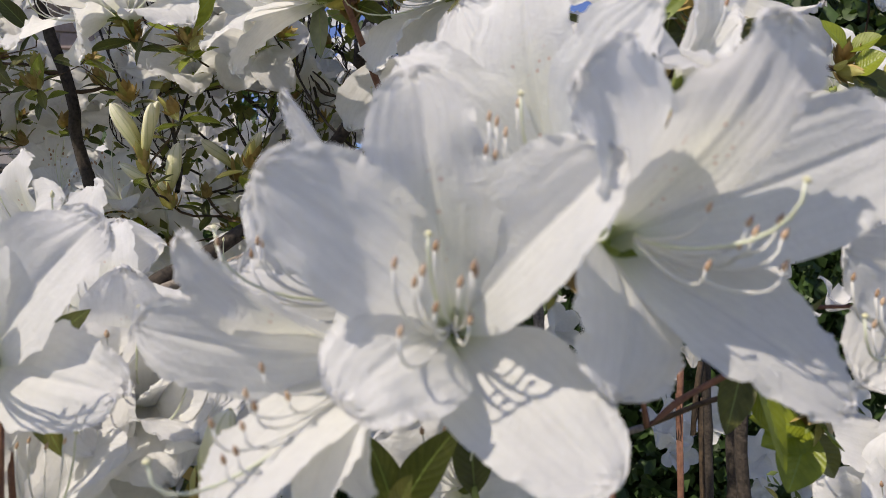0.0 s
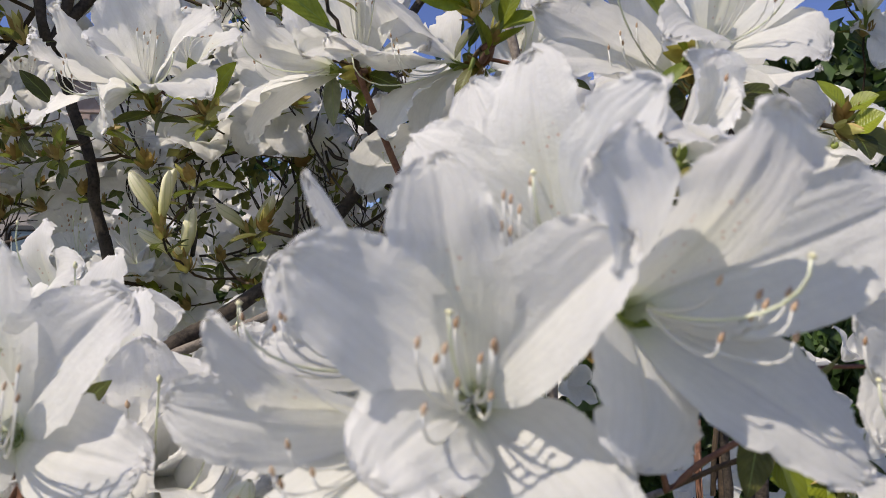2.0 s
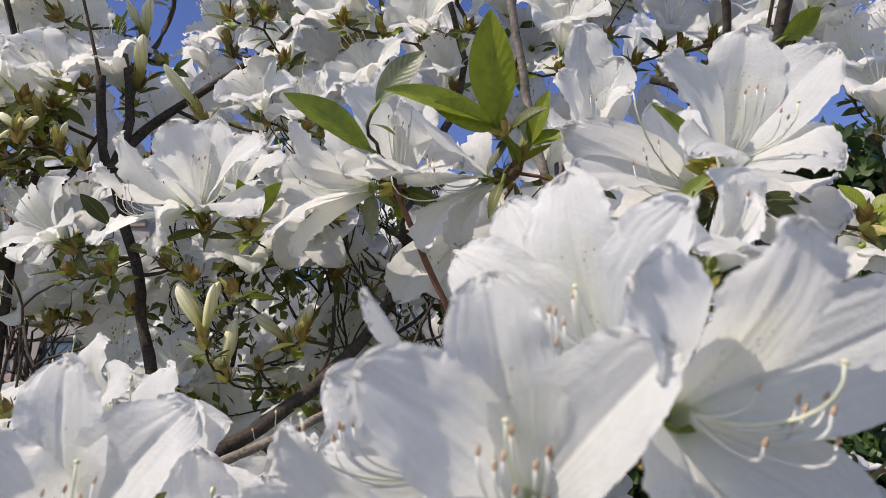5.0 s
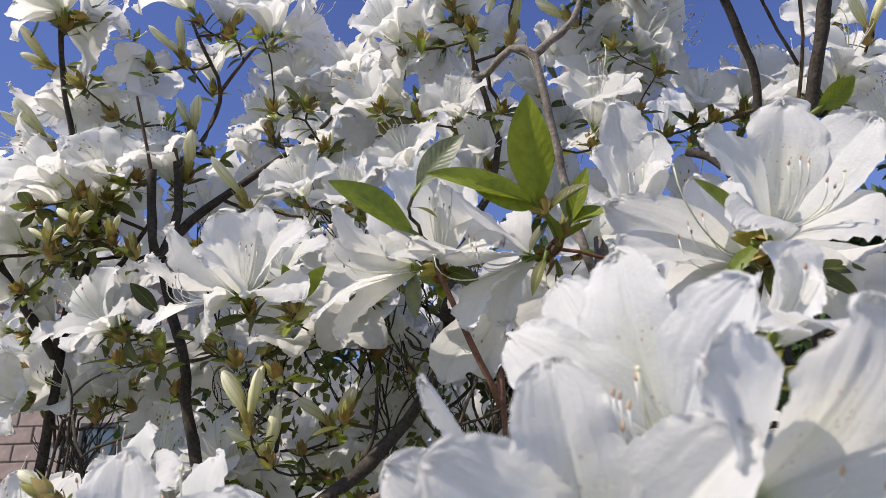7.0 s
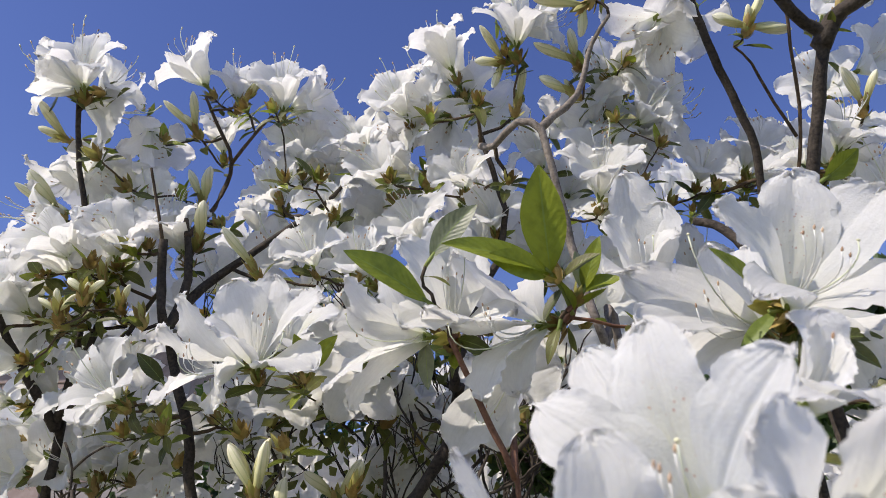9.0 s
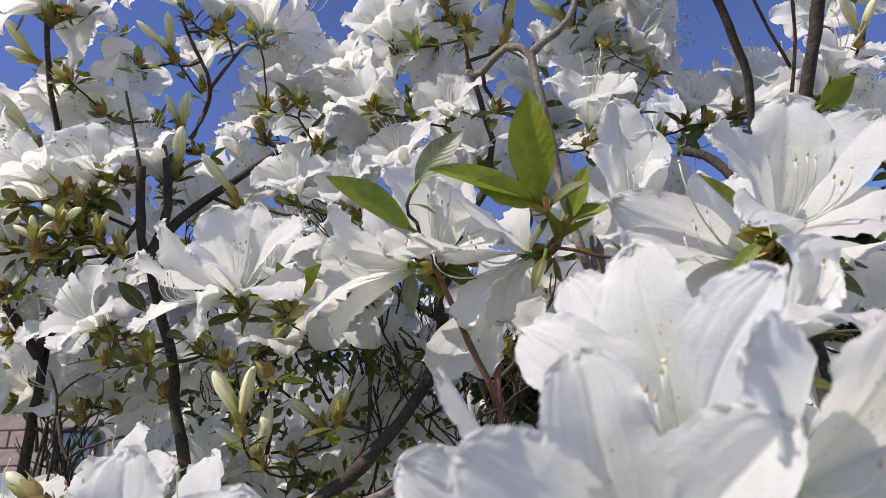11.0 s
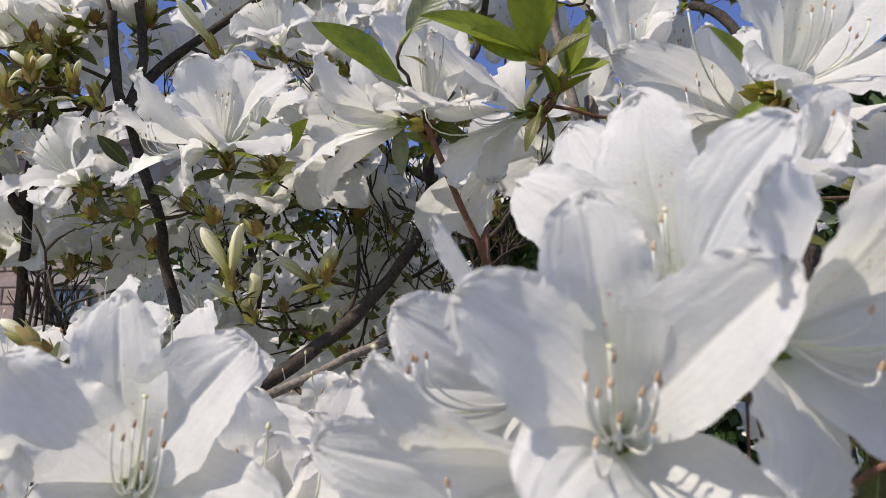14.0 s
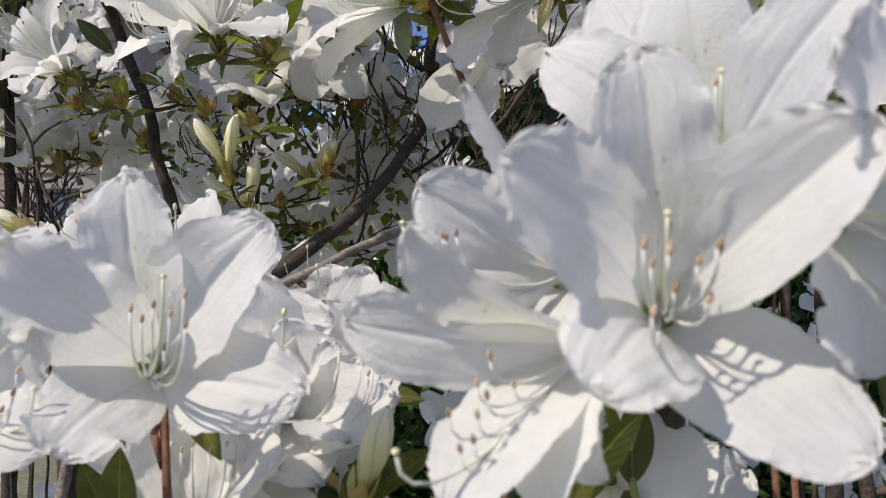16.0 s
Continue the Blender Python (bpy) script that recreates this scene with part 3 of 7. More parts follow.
# ---- ground, building and far planting ----
def setting_material(name, a, b_, scale, rough, relief, dist):
    m, n, l, b = material(name, rough)
    obj = n.new("ShaderNodeTexCoord").outputs["Object"]
    f1, f2 = noise_tex(n, l, obj, scale, 6.0), noise_tex(n, l, obj, scale * 0.08, 3.0)
    r = ramp(n, [(0.35, a), (0.65, b_)])
    l.new(math_node(n, l, "ADD", math_node(n, l, "MULTIPLY", f1.outputs["Fac"], 0.6), math_node(n, l, "MULTIPLY", f2.outputs["Fac"], 0.4)), r.inputs[0])
    l.new(r.outputs[0], b.inputs["Base Color"])
    bump(n, l, f1.outputs["Fac"], relief, dist, b)
    return m


SOIL = setting_material("ground_soil_and_turf", (0.105, 0.112, 0.06), (0.23, 0.218, 0.15), 30.0, 0.95, 0.8, 0.02)
BLOCK = setting_material("pinkish_stone_block", (0.24, 0.175, 0.155), (0.38, 0.30, 0.275), 9.0, 0.85, 0.4, 0.01)
MORTAR = setting_material("mortar_grey", (0.28, 0.25, 0.24), (0.36, 0.33, 0.31), 20.0, 0.9, 0.3, 0.005)
DARK_FRAME = setting_material("window_frame_dark", (0.02, 0.022, 0.026), (0.04, 0.042, 0.048), 12.0, 0.5, 0.1, 0.002)
METAL = setting_material("roof_edge_grey", (0.16, 0.18, 0.21), (0.26, 0.28, 0.31), 6.0, 0.5, 0.1, 0.002)
GRASS = simple("grass_green", (0.05, 0.09, 0.02), (0.16, 0.20, 0.06), 60.0, 0.7, 0.2)
# hedge and tree leaves; its darkness also stands in for shade inside the bush
HEDGE_AND_SHADE = simple("hedge_leaf_and_deep_shade", (0.02, 0.045, 0.012), (0.06, 0.11, 0.03), 80.0, 0.5, 0.2, 0.15, (0.1, 0.2, 0.03))
PANE, pn, pl, pb = material("window_glass", 0.05)
pb.inputs["Base Color"].default_value = (0.05, 0.075, 0.10, 1)
pb.inputs["Metallic"].default_value = 0.0
pb.inputs["Specular IOR Level"].default_value = 1.0


def box(name, lo, hi, mat, parent, label="", bevel=0.0):
    bm = bmesh.new()
    bmesh.ops.create_cube(bm, size=1.0)
    for v in bm.verts:
        v.co = Vector([lo[i] if v.co[i] < 0 else hi[i] for i in range(3)])
    if bevel:
        bmesh.ops.bevel(bm, geom=bm.edges[:], offset=bevel, segments=1, affect="EDGES")
    me = bpy.data.meshes.new(name)
    bm.to_mesh(me)
    bm.free()
    me.materials.append(mat)
    return part(name, me, parent, label)


# the ground: one sheet, gently uneven near the bush
gv, gf = [], []
GN = 60
for j in range(GN + 1):
    for i in range(GN + 1):
        a, b = (2 * i / GN - 1), (2 * j / GN - 1)
        x, y = math.copysign(abs(a) ** 3.2, a) * 900, math.copysign(abs(b) ** 3.2, b) * 900
        near = math.exp(-(x * x + y * y) / 60)
        gv.append((x, y, 0.03 * noise.noise(Vector((x * 1.3, y * 1.3, 0))) * near - 0.012))
gf = grid_faces(GN, GN)
ground = new("ground", mesh_from("ground", gv, gf, SOIL))
tagged(ground, "uneven ground of thin turf and bare soil", "ground", kind="structure")

# house behind, seen between the stems
house = new("stone_house")
house.location = (-7.0, 12.0, 0)
house.rotation_euler = (0, 0, radians(8))
tagged(house, "stone house with dark window frames and a grey roof edge", "house")

# ---- the bush: stems, blossoms, buds and leaves ----
# main stems, from the ground up
wood('stem', [(-0.6200, 0.9500, -0.0200), (-0.4868, 0.7627, 0.5151), (-0.3980, 0.6378, 1.3846), (-0.3913, 0.6205, 1.4165), (-0.3761, 0.6030, 1.4505), (-0.3520, 0.5866, 1.4843), (-0.3371, 0.5678, 1.5205), (-0.3433, 0.5551, 1.5619), (-0.3563, 0.5462, 1.5951), (-0.3588, 0.5218, 1.6377), (-0.3572, 0.5032, 1.6707), (-0.3532, 0.4889, 1.6966)], 0.0138, 0.0022, BARK)
wood('stem', [(-0.3913, 0.6205, 1.4165), (-0.4046, 0.5855, 1.4550), (-0.4152, 0.5516, 1.4921), (-0.4234, 0.5329, 1.5233)], 0.0050, 0.0025, BARK)
wood('stem', [(-0.3785, 0.6169, 1.4254), (-0.3278, 0.5756, 1.4680), (-0.3060, 0.5684, 1.4853), (-0.2724, 0.5526, 1.5199)], 0.0040, 0.0018, BARK)
wood('stem', [(-0.3860, 0.6156, 1.4466), (-0.3789, 0.6077, 1.4823), (-0.3727, 0.5909, 1.5334), (-0.3727, 0.5746, 1.5622)], 0.0040, 0.0020, BARK)
wood('stem', [(-0.2000, 0.6400, -0.0200), (-0.1965, 0.6107, 0.4443), (-0.1941, 0.5912, 1.1943), (-0.2037, 0.5853, 1.2436), (-0.2136, 0.5803, 1.2839), (-0.2234, 0.5749, 1.3288), (-0.2298, 0.5706, 1.3646), (-0.2379, 0.5658, 1.4050), (-0.2478, 0.5623, 1.4320), (-0.2583, 0.5578, 1.4679), (-0.2438, 0.5148, 1.4704), (-0.2464, 0.5054, 1.5067), (-0.2420, 0.4910, 1.5330)], 0.0105, 0.0036, BARK, sides=9, wobble=0.003)
wood('stem', [(-0.2432, 0.5194, 1.4624), (-0.2342, 0.5197, 1.4841), (-0.2277, 0.5123, 1.5188), (-0.2368, 0.5097, 1.5622)], 0.0045, 0.0025, BARK)
wood('stem', [(-0.2344, 0.5208, 1.4821), (-0.2134, 0.5292, 1.5125), (-0.1869, 0.5320, 1.5333), (-0.1521, 0.5407, 1.5660), (-0.1228, 0.5430, 1.5883), (-0.0971, 0.5406, 1.6182)], 0.0042, 0.0016, BARK)
wood('stem', [(-0.2319, 0.5088, 1.5444), (-0.2441, 0.5714, 1.6149), (-0.2319, 0.5688, 1.6627), (-0.2431, 0.5488, 1.6956), (-0.2521, 0.5333, 1.7209)], 0.0030, 0.0015, TWIG)
wood('stem', [(-0.2319, 0.5688, 1.6627), (-0.2079, 0.5582, 1.6863), (-0.1881, 0.5511, 1.7029)], 0.0018, 0.0012, TWIG)
wood('stem', [(-0.3600, 0.5000, -0.0200), (-0.3038, 0.5127, 0.4296), (-0.2663, 0.5212, 1.1547), (-0.1946, 0.5191, 1.2090), (-0.1547, 0.5177, 1.2408), (-0.1302, 0.5271, 1.2587), (-0.1127, 0.5368, 1.2712), (-0.0816, 0.5458, 1.2953), (-0.0532, 0.5542, 1.3248), (-0.0300, 0.5621, 1.3556), (-0.0182, 0.5693, 1.3878), (-0.0115, 0.5663, 1.4182), (-0.0145, 0.5520, 1.4119), (-0.0045, 0.5455, 1.4458), (0.0158, 0.5535, 1.4969), (0.0366, 0.5654, 1.5618), (0.0279, 0.5557, 1.6177), (0.0198, 0.5471, 1.6515)], 0.0175, 0.0024, BARK, sides=10, wobble=0.004)
wood('stem', [(-0.3400, 0.4800, -0.0200), (-0.2907, 0.4933, 0.4271), (-0.2579, 0.5022, 1.1481), (-0.1929, 0.4994, 1.2057), (-0.1510, 0.5082, 1.2374), (-0.1233, 0.5183, 1.2508), (-0.0942, 0.5284, 1.2645), (-0.0655, 0.5483, 1.2805), (-0.0288, 0.5588, 1.2947), (0.0095, 0.5691, 1.3116)], 0.0085, 0.0030, BARK_PALE, wobble=0.003)
wood('stem', [(-0.0837, 0.5557, 1.2961), (-0.0705, 0.5627, 1.3309), (-0.0717, 0.5692, 1.3629)], 0.0025, 0.0014, BARK)
wood('stem', [(0.0500, 0.5600, -0.0200), (0.0374, 0.5632, 0.4781), (0.0308, 0.5000, 1.2822), (0.0284, 0.4520, 1.3267), (0.0189, 0.4400, 1.3509), (0.0107, 0.4300, 1.3704), (0.0036, 0.4220, 1.3871), (-0.0027, 0.4150, 1.4027)], 0.0030, 0.0019, TWIG_RED)
wood('stem', [(0.1600, 0.6200, -0.0200), (0.1316, 0.5580, 0.5128), (0.1127, 0.5167, 1.3785), (0.0991, 0.4927, 1.4178), (0.0894, 0.4843, 1.4509), (0.0855, 0.4901, 1.4807), (0.0801, 0.4816, 1.5148), (0.0743, 0.4703, 1.5539), (0.0688, 0.4631, 1.5858), (0.0522, 0.4658, 1.5978), (0.0327, 0.4889, 1.5939), (0.0204, 0.5117, 1.6122)], 0.0056, 0.0030, BARK_PALE)
wood('stem', [(0.0680, 0.4629, 1.5858), (0.0816, 0.4668, 1.6023), (0.1019, 0.4694, 1.6222), (0.1195, 0.4661, 1.6723), (0.1356, 0.4565, 1.6926)], 0.0036, 0.0015, BARK_PALE)
wood('stem', [(0.0664, 0.4231, 1.4115), (0.0735, 0.3894, 1.4111), (0.0644, 0.3827, 1.4007)], 0.0020, 0.0016, TWIG_RED)
wood('stem', [(0.4000, 0.8000, -0.0200), (0.3224, 0.7034, 0.5280), (0.2707, 0.6391, 1.4194), (0.2618, 0.5869, 1.4919), (0.2552, 0.5564, 1.5462), (0.2504, 0.5284, 1.5964), (0.2391, 0.5109, 1.6258), (0.2254, 0.4931, 1.6553), (0.2046, 0.4607, 1.7100), (0.1917, 0.4385, 1.7478)], 0.0055, 0.0034, BARK)
wood('stem', [(0.3600, 0.7200, -0.0200), (0.2971, 0.6114, 0.5402), (0.2551, 0.5391, 1.4522), (0.2640, 0.5076, 1.5115), (0.2708, 0.4861, 1.5523), (0.2795, 0.4608, 1.6005), (0.2847, 0.4431, 1.6339), (0.2728, 0.4375, 1.6416), (0.2493, 0.4171, 1.6527), (0.2349, 0.3965, 1.6665)], 0.0085, 0.0045, BARK)
wood('stem', [(0.2824, 0.4469, 1.6265), (0.2942, 0.4383, 1.6448), (0.3064, 0.4267, 1.6478), (0.3308, 0.4130, 1.6571)], 0.0075, 0.0050, BARK)
wood('stem', [(0.2729, 0.6208, 1.4533), (0.2843, 0.5202, 1.5978), (0.2792, 0.4828, 1.6440), (0.2704, 0.4395, 1.7002)], 0.0020, 0.0012, TWIG)
wood('stem', [(0.3300, 0.5000, -0.0200), (0.2467, 0.4387, 0.5187), (0.1912, 0.3979, 1.3944), (0.1881, 0.4111, 1.4175), (0.1854, 0.4243, 1.4406), (0.1779, 0.4280, 1.4596), (0.1695, 0.4332, 1.4739), (0.1596, 0.4405, 1.4818)], 0.0042, 0.0030, BARK)
wood('stem', [(0.2820, 0.5199, 1.5978), (0.2658, 0.5043, 1.6228), (0.2500, 0.4865, 1.6518), (0.2351, 0.4778, 1.6644)], 0.0015, 0.0009, TWIG)
wood('stem', [(-0.2431, 0.4943, 1.5269), (-0.2434, 0.4851, 1.5431), (-0.2504, 0.4764, 1.5772), (-0.2516, 0.4692, 1.5896)], 0.0016, 0.0010, TWIG)
wood('stem', [(-0.4200, 0.6200, -0.0200), (-0.3644, 0.5786, 0.4767), (-0.3273, 0.5511, 1.2813), (-0.2943, 0.5416, 1.3158), (-0.2749, 0.5400, 1.3242), (-0.2510, 0.5394, 1.3304)], 0.0022, 0.0012, BARK)
wood('stem', [(-0.4300, 0.6600, -0.0200), (-0.3681, 0.6064, 0.4784), (-0.3268, 0.5707, 1.2861), (-0.3187, 0.5572, 1.3276), (-0.3138, 0.5452, 1.3642), (-0.3203, 0.5381, 1.3840)], 0.0020, 0.0010, BARK)
wood('stem', [(-0.3138, 0.5455, 1.3634), (-0.3029, 0.5432, 1.3723), (-0.2880, 0.5415, 1.3798)], 0.0011, 0.0008, BARK)
wood('stem', [(-0.6200, 0.8200, -0.0200), (-0.5253, 0.7785, 0.4801), (-0.4621, 0.7509, 1.2905), (-0.4558, 0.7324, 1.3465), (-0.4572, 0.7172, 1.3915)], 0.0028, 0.0018, BARK)
wood('stem', [(-0.6300, 0.8800, -0.0200), (-0.5419, 0.8330, 0.4808), (-0.4832, 0.8017, 1.2924), (-0.4841, 0.7854, 1.3406), (-0.4760, 0.7698, 1.3886)], 0.0024, 0.0014, BARK)
wood('stem', [(-0.5600, 0.8400, -0.0200), (-0.4842, 0.7877, 0.4798), (-0.4337, 0.7529, 1.2898), (-0.4354, 0.7395, 1.3291), (-0.4285, 0.7249, 1.3739)], 0.0022, 0.0012, BARK)
# lower wood near the front
wood('stem', [(0.1800, 0.4000, -0.0200), (0.1149, 0.3414, 0.4364), (0.0714, 0.3023, 1.1732), (0.0732, 0.2915, 1.1896), (0.0755, 0.2706, 1.2096), (0.0655, 0.2495, 1.2209)], 0.0070, 0.0032, BARK, wobble=0.003)
wood('stem', [(0.1700, 0.4200, -0.0200), (0.1118, 0.3432, 0.4384), (0.0729, 0.2921, 1.1785), (0.0901, 0.2923, 1.1929), (0.1052, 0.2926, 1.2018), (0.1202, 0.2932, 1.2070)], 0.0016, 0.0012, BARK_PALE)
wood('stem', [(0.2200, 0.3600, -0.0200), (0.1499, 0.3051, 0.4488), (0.1032, 0.2685, 1.2065), (0.1149, 0.2683, 1.2126), (0.1232, 0.2680, 1.2204), (0.1341, 0.2678, 1.2265), (0.1404, 0.2575, 1.2338)], 0.0012, 0.0010, TWIG_RED)
wood('stem', [(0.2400, 0.5200, -0.0200), (0.2052, 0.4673, 0.4219), (0.1820, 0.4322, 1.1341), (0.1807, 0.4306, 1.1706), (0.1806, 0.4288, 1.2132)], 0.0022, 0.0018, TWIG_RED)
wood('stem', [(0.2500, 0.5200, -0.0200), (0.2212, 0.4795, 0.4194), (0.2020, 0.4526, 1.1276), (0.1948, 0.4507, 1.1692), (0.1989, 0.4489, 1.2110)], 0.0018, 0.0016, TWIG)
wood('stem', [(-0.1000, 0.4000, -0.0200), (-0.0853, 0.3182, 0.4417), (-0.0756, 0.2637, 1.1873), (-0.0769, 0.2630, 1.1992), (-0.0797, 0.2624, 1.2094)], 0.0016, 0.0013, TWIG_RED)
wood('stem', [(-0.1200, 0.4000, -0.0200), (-0.0990, 0.3301, 0.4399), (-0.0850, 0.2835, 1.1826), (-0.0939, 0.2823, 1.1959), (-0.0992, 0.2817, 1.2034)], 0.0013, 0.0010, TWIG_RED)
# the near blossoms
hero_flower((0.0542, 0.1955, 1.2484), (-0.0828, -0.9433, 0.3215), [
    ((0.0472, 0.1786, 1.2920), (0.0115, 0.0108), {'fold': 0.35, 'point': 0.4, 'apex': 0.5, 'curl': 0.05, 'fuse': 0.6, 'spots': True}),
    ((0.0231, 0.1693, 1.2725), (0.0115, 0.0122), {'fold': 0.06, 'point': 0.38, 'apex': 0.48, 'curl': 0.08, 'ruffle': 0.1, 'fuse': 0.6}),
    ((0.0805, 0.1690, 1.2761), (0.0130, 0.0112), {'fold': 0.50, 'point': 0.45, 'bow': 0.02, 'curl': 0.0, 'apex': 0.48, 'ruffle': 0.08, 'fuse': 0.5}),
    ((0.0363, 0.1760, 1.2347), (0.0135, 0.0130), {'fold': 0.02, 'point': 0.36, 'curl': 0.18, 'apex': 0.45, 'bow': 0.1, 'ruffle': 0.14}),
    ((0.0819, 0.1780, 1.2220), (0.0125, 0.0145), {'fold': 0.04, 'point': 0.45, 'bow': -0.04, 'curl': 0.06, 'apex': 0.36, 'ruffle': 0.06, 'frill': 0.7}),
], [(0.0447, 0.1710, 1.2574), (0.0476, 0.1781, 1.2545), (0.0491, 0.1731, 1.2564), (0.0510, 0.1799, 1.2607), (0.0552, 0.1782, 1.2546), (0.0572, 0.1741, 1.2572), (0.0576, 0.1751, 1.2563), (0.0512, 0.1783, 1.2503), (0.0458, 0.1715, 1.2467), (0.0571, 0.1795, 1.2483)], (0.0500, 0.1758, 1.2631), label='large white azalea blossom, wide open with ruffled petals and tan anthers')
hero_flower((0.0923, 0.1949, 1.2654), (0.5215, -0.8444, 0.1229), [
    ((0.0726, 0.1633, 1.2873), (0.0105, 0.0165), {'fold': 0.12, 'point': 0.38, 'apex': 0.5, 'ruffle': 0.14, 'fuse': 0.72}),
    ((0.1045, 0.1680, 1.2982), (0.0180, 0.0140), {'fold': 0.22, 'point': 0.42, 'apex': 0.5, 'ruffle': 0.14, 'fuse': 0.72, 'spots': True}),
    ((0.1389, 0.1892, 1.2858), (0.0130, 0.0150), {'fold': 0.12, 'point': 0.45, 'apex': 0.5, 'fuse': 0.6}),
    ((0.1304, 0.1940, 1.2319), (0.0140, 0.0128), {'fold': 0.05, 'bow': -0.04, 'curl': 0.1, 'ruffle': 0.08, 'apex': 0.42, 'fuse': 0.6}),
    ((0.0831, 0.1857, 1.2345), (0.0165, 0.0150), {'fold': 0.02, 'point': 0.40, 'curl': 0.08, 'bow': 0.0, 'apex': 0.42, 'ruffle': 0.1, 'fuse': 0.6}),
], [(0.0989, 0.1838, 1.2685), (0.1038, 0.1789, 1.2657), (0.1048, 0.1790, 1.2640), (0.1084, 0.1779, 1.2660), (0.1093, 0.1780, 1.2636), (0.1104, 0.1803, 1.2583), (0.0973, 0.1802, 1.2581), (0.1036, 0.1821, 1.2620)], (0.1089, 0.1697, 1.2721))
hero_flower((0.0758, 0.2271, 1.2802), (-0.5056, -0.8480, 0.1587), [
    ((0.0388, 0.2440, 1.3142), 0.0120, {'curl': 0.16}),
    ((0.0561, 0.2520, 1.3331), 0.0110, {'ruffle': 0.2}),
    ((0.0715, 0.2271, 1.3325), 0.0135, {'fold': 0.3, 'spots': True}),
    ((0.0931, 0.1887, 1.3095), 0.0130, {}),
    ((0.0722, 0.2044, 1.2668), 0.0125, {'ruffle': 0.08, 'curl': 0.16}),
], [(0.0608, 0.1940, 1.2865), (0.0625, 0.1970, 1.2863), (0.0603, 0.1947, 1.2802), (0.0622, 0.1958, 1.2794), (0.0668, 0.1986, 1.2905), (0.0643, 0.1973, 1.2842)], (0.0672, 0.1964, 1.2925))
hero_flower((0.0357, 0.2010, 1.2380), (-0.7468, -0.6622, -0.0618), [
    ((0.0073, 0.1802, 1.2629), (0.0110, 0.0080), {'fold': 0.3, 'lean': 0.25, 'apex': 0.5, 'fuse': 0.55, 'spots': True}),
    ((-0.0085, 0.1983, 1.2458), (0.0110, 0.0110), {'fold': 0.15, 'fuse': 0.55}),
    ((0.0130, 0.1849, 1.2129), (0.0125, 0.0125), {'fold': 0.1, 'curl': 0.06}),
    ((0.0306, 0.1880, 1.2112), (0.0110, 0.0110), {'fold': 0.1, 'curl': 0.1}),
    ((0.0406, 0.1899, 1.2157), (0.0060, 0.0060), {'fold': 0.5}),
], [(0.0205, 0.1866, 1.2387), (0.0181, 0.1855, 1.2342), (0.0198, 0.1854, 1.2320), (0.0248, 0.1886, 1.2334), (0.0130, 0.1831, 1.2294), (0.0180, 0.1844, 1.2288), (0.0172, 0.1836, 1.2247), (0.0148, 0.1845, 1.2229)], (0.0041, 0.1779, 1.2247))
hero_flower((0.0389, 0.2384, 1.2549), (-0.4982, -0.8375, 0.2246), [
    ((0.0173, 0.2093, 1.2961), (0.0034, 0.0036), {'fold': 0.9, 'cup': 0.5, 'point': 0.25, 'apex': 0.7, 'frill': 2.0, 'bow': 0.0, 'curl': -0.1}),
    ((0.0048, 0.2265, 1.2770), 0.0125, {}),
    ((0.0025, 0.2304, 1.2572), 0.0120, {}),
    ((0.0340, 0.2333, 1.2311), 0.0125, {}),
    ((0.0499, 0.2362, 1.2718), 0.0115, {}),
], [(0.0110, 0.2145, 1.2627), (0.0118, 0.2156, 1.2623), (0.0140, 0.2166, 1.2633), (0.0100, 0.2136, 1.2598), (0.0033, 0.2111, 1.2623)], (0.0024, 0.2109, 1.2661))
hero_flower((-0.0738, 0.2446, 1.2320), (0.0791, -0.9687, 0.2352), [
    ((-0.0751, 0.2392, 1.2844), (0.0125, 0.0135), {'fold': 0.3, 'ruffle': 0.22, 'frill': 1.0, 'point': 0.4, 'apex': 0.5, 'fuse': 0.62, 'spots': True}),
    ((-0.0944, 0.2169, 1.2655), (0.0150, 0.0150), {'fold': 0.1, 'ruffle': 0.22, 'frill': 1.0, 'point': 0.4, 'apex': 0.48, 'fuse': 0.62}),
    ((-0.0823, 0.2179, 1.2151), (0.0150, 0.0150), {'fold': 0.05, 'curl': 0.1, 'ruffle': 0.22, 'frill': 1.0, 'point': 0.4, 'apex': 0.48, 'fuse': 0.55}),
    ((-0.0364, 0.2396, 1.2695), (0.0150, 0.0150), {'fold': 0.4, 'ruffle': 0.22, 'frill': 1.0, 'point': 0.4, 'apex': 0.48, 'fuse': 0.62}),
    ((-0.0255, 0.2300, 1.2260), (0.0140, 0.0135), {'fold': 0.05, 'bow': -0.05, 'curl': 0.08, 'ruffle': 0.22, 'frill': 1.0, 'point': 0.42, 'apex': 0.42, 'fuse': 0.55}),
], [(-0.0554, 0.2136, 1.2488), (-0.0595, 0.2115, 1.2481), (-0.0474, 0.2120, 1.2509), (-0.0516, 0.2139, 1.2467), (-0.0473, 0.2123, 1.2442), (-0.0596, 0.2166, 1.2455), (-0.0545, 0.2172, 1.2388)], (-0.0519, 0.2115, 1.2557))
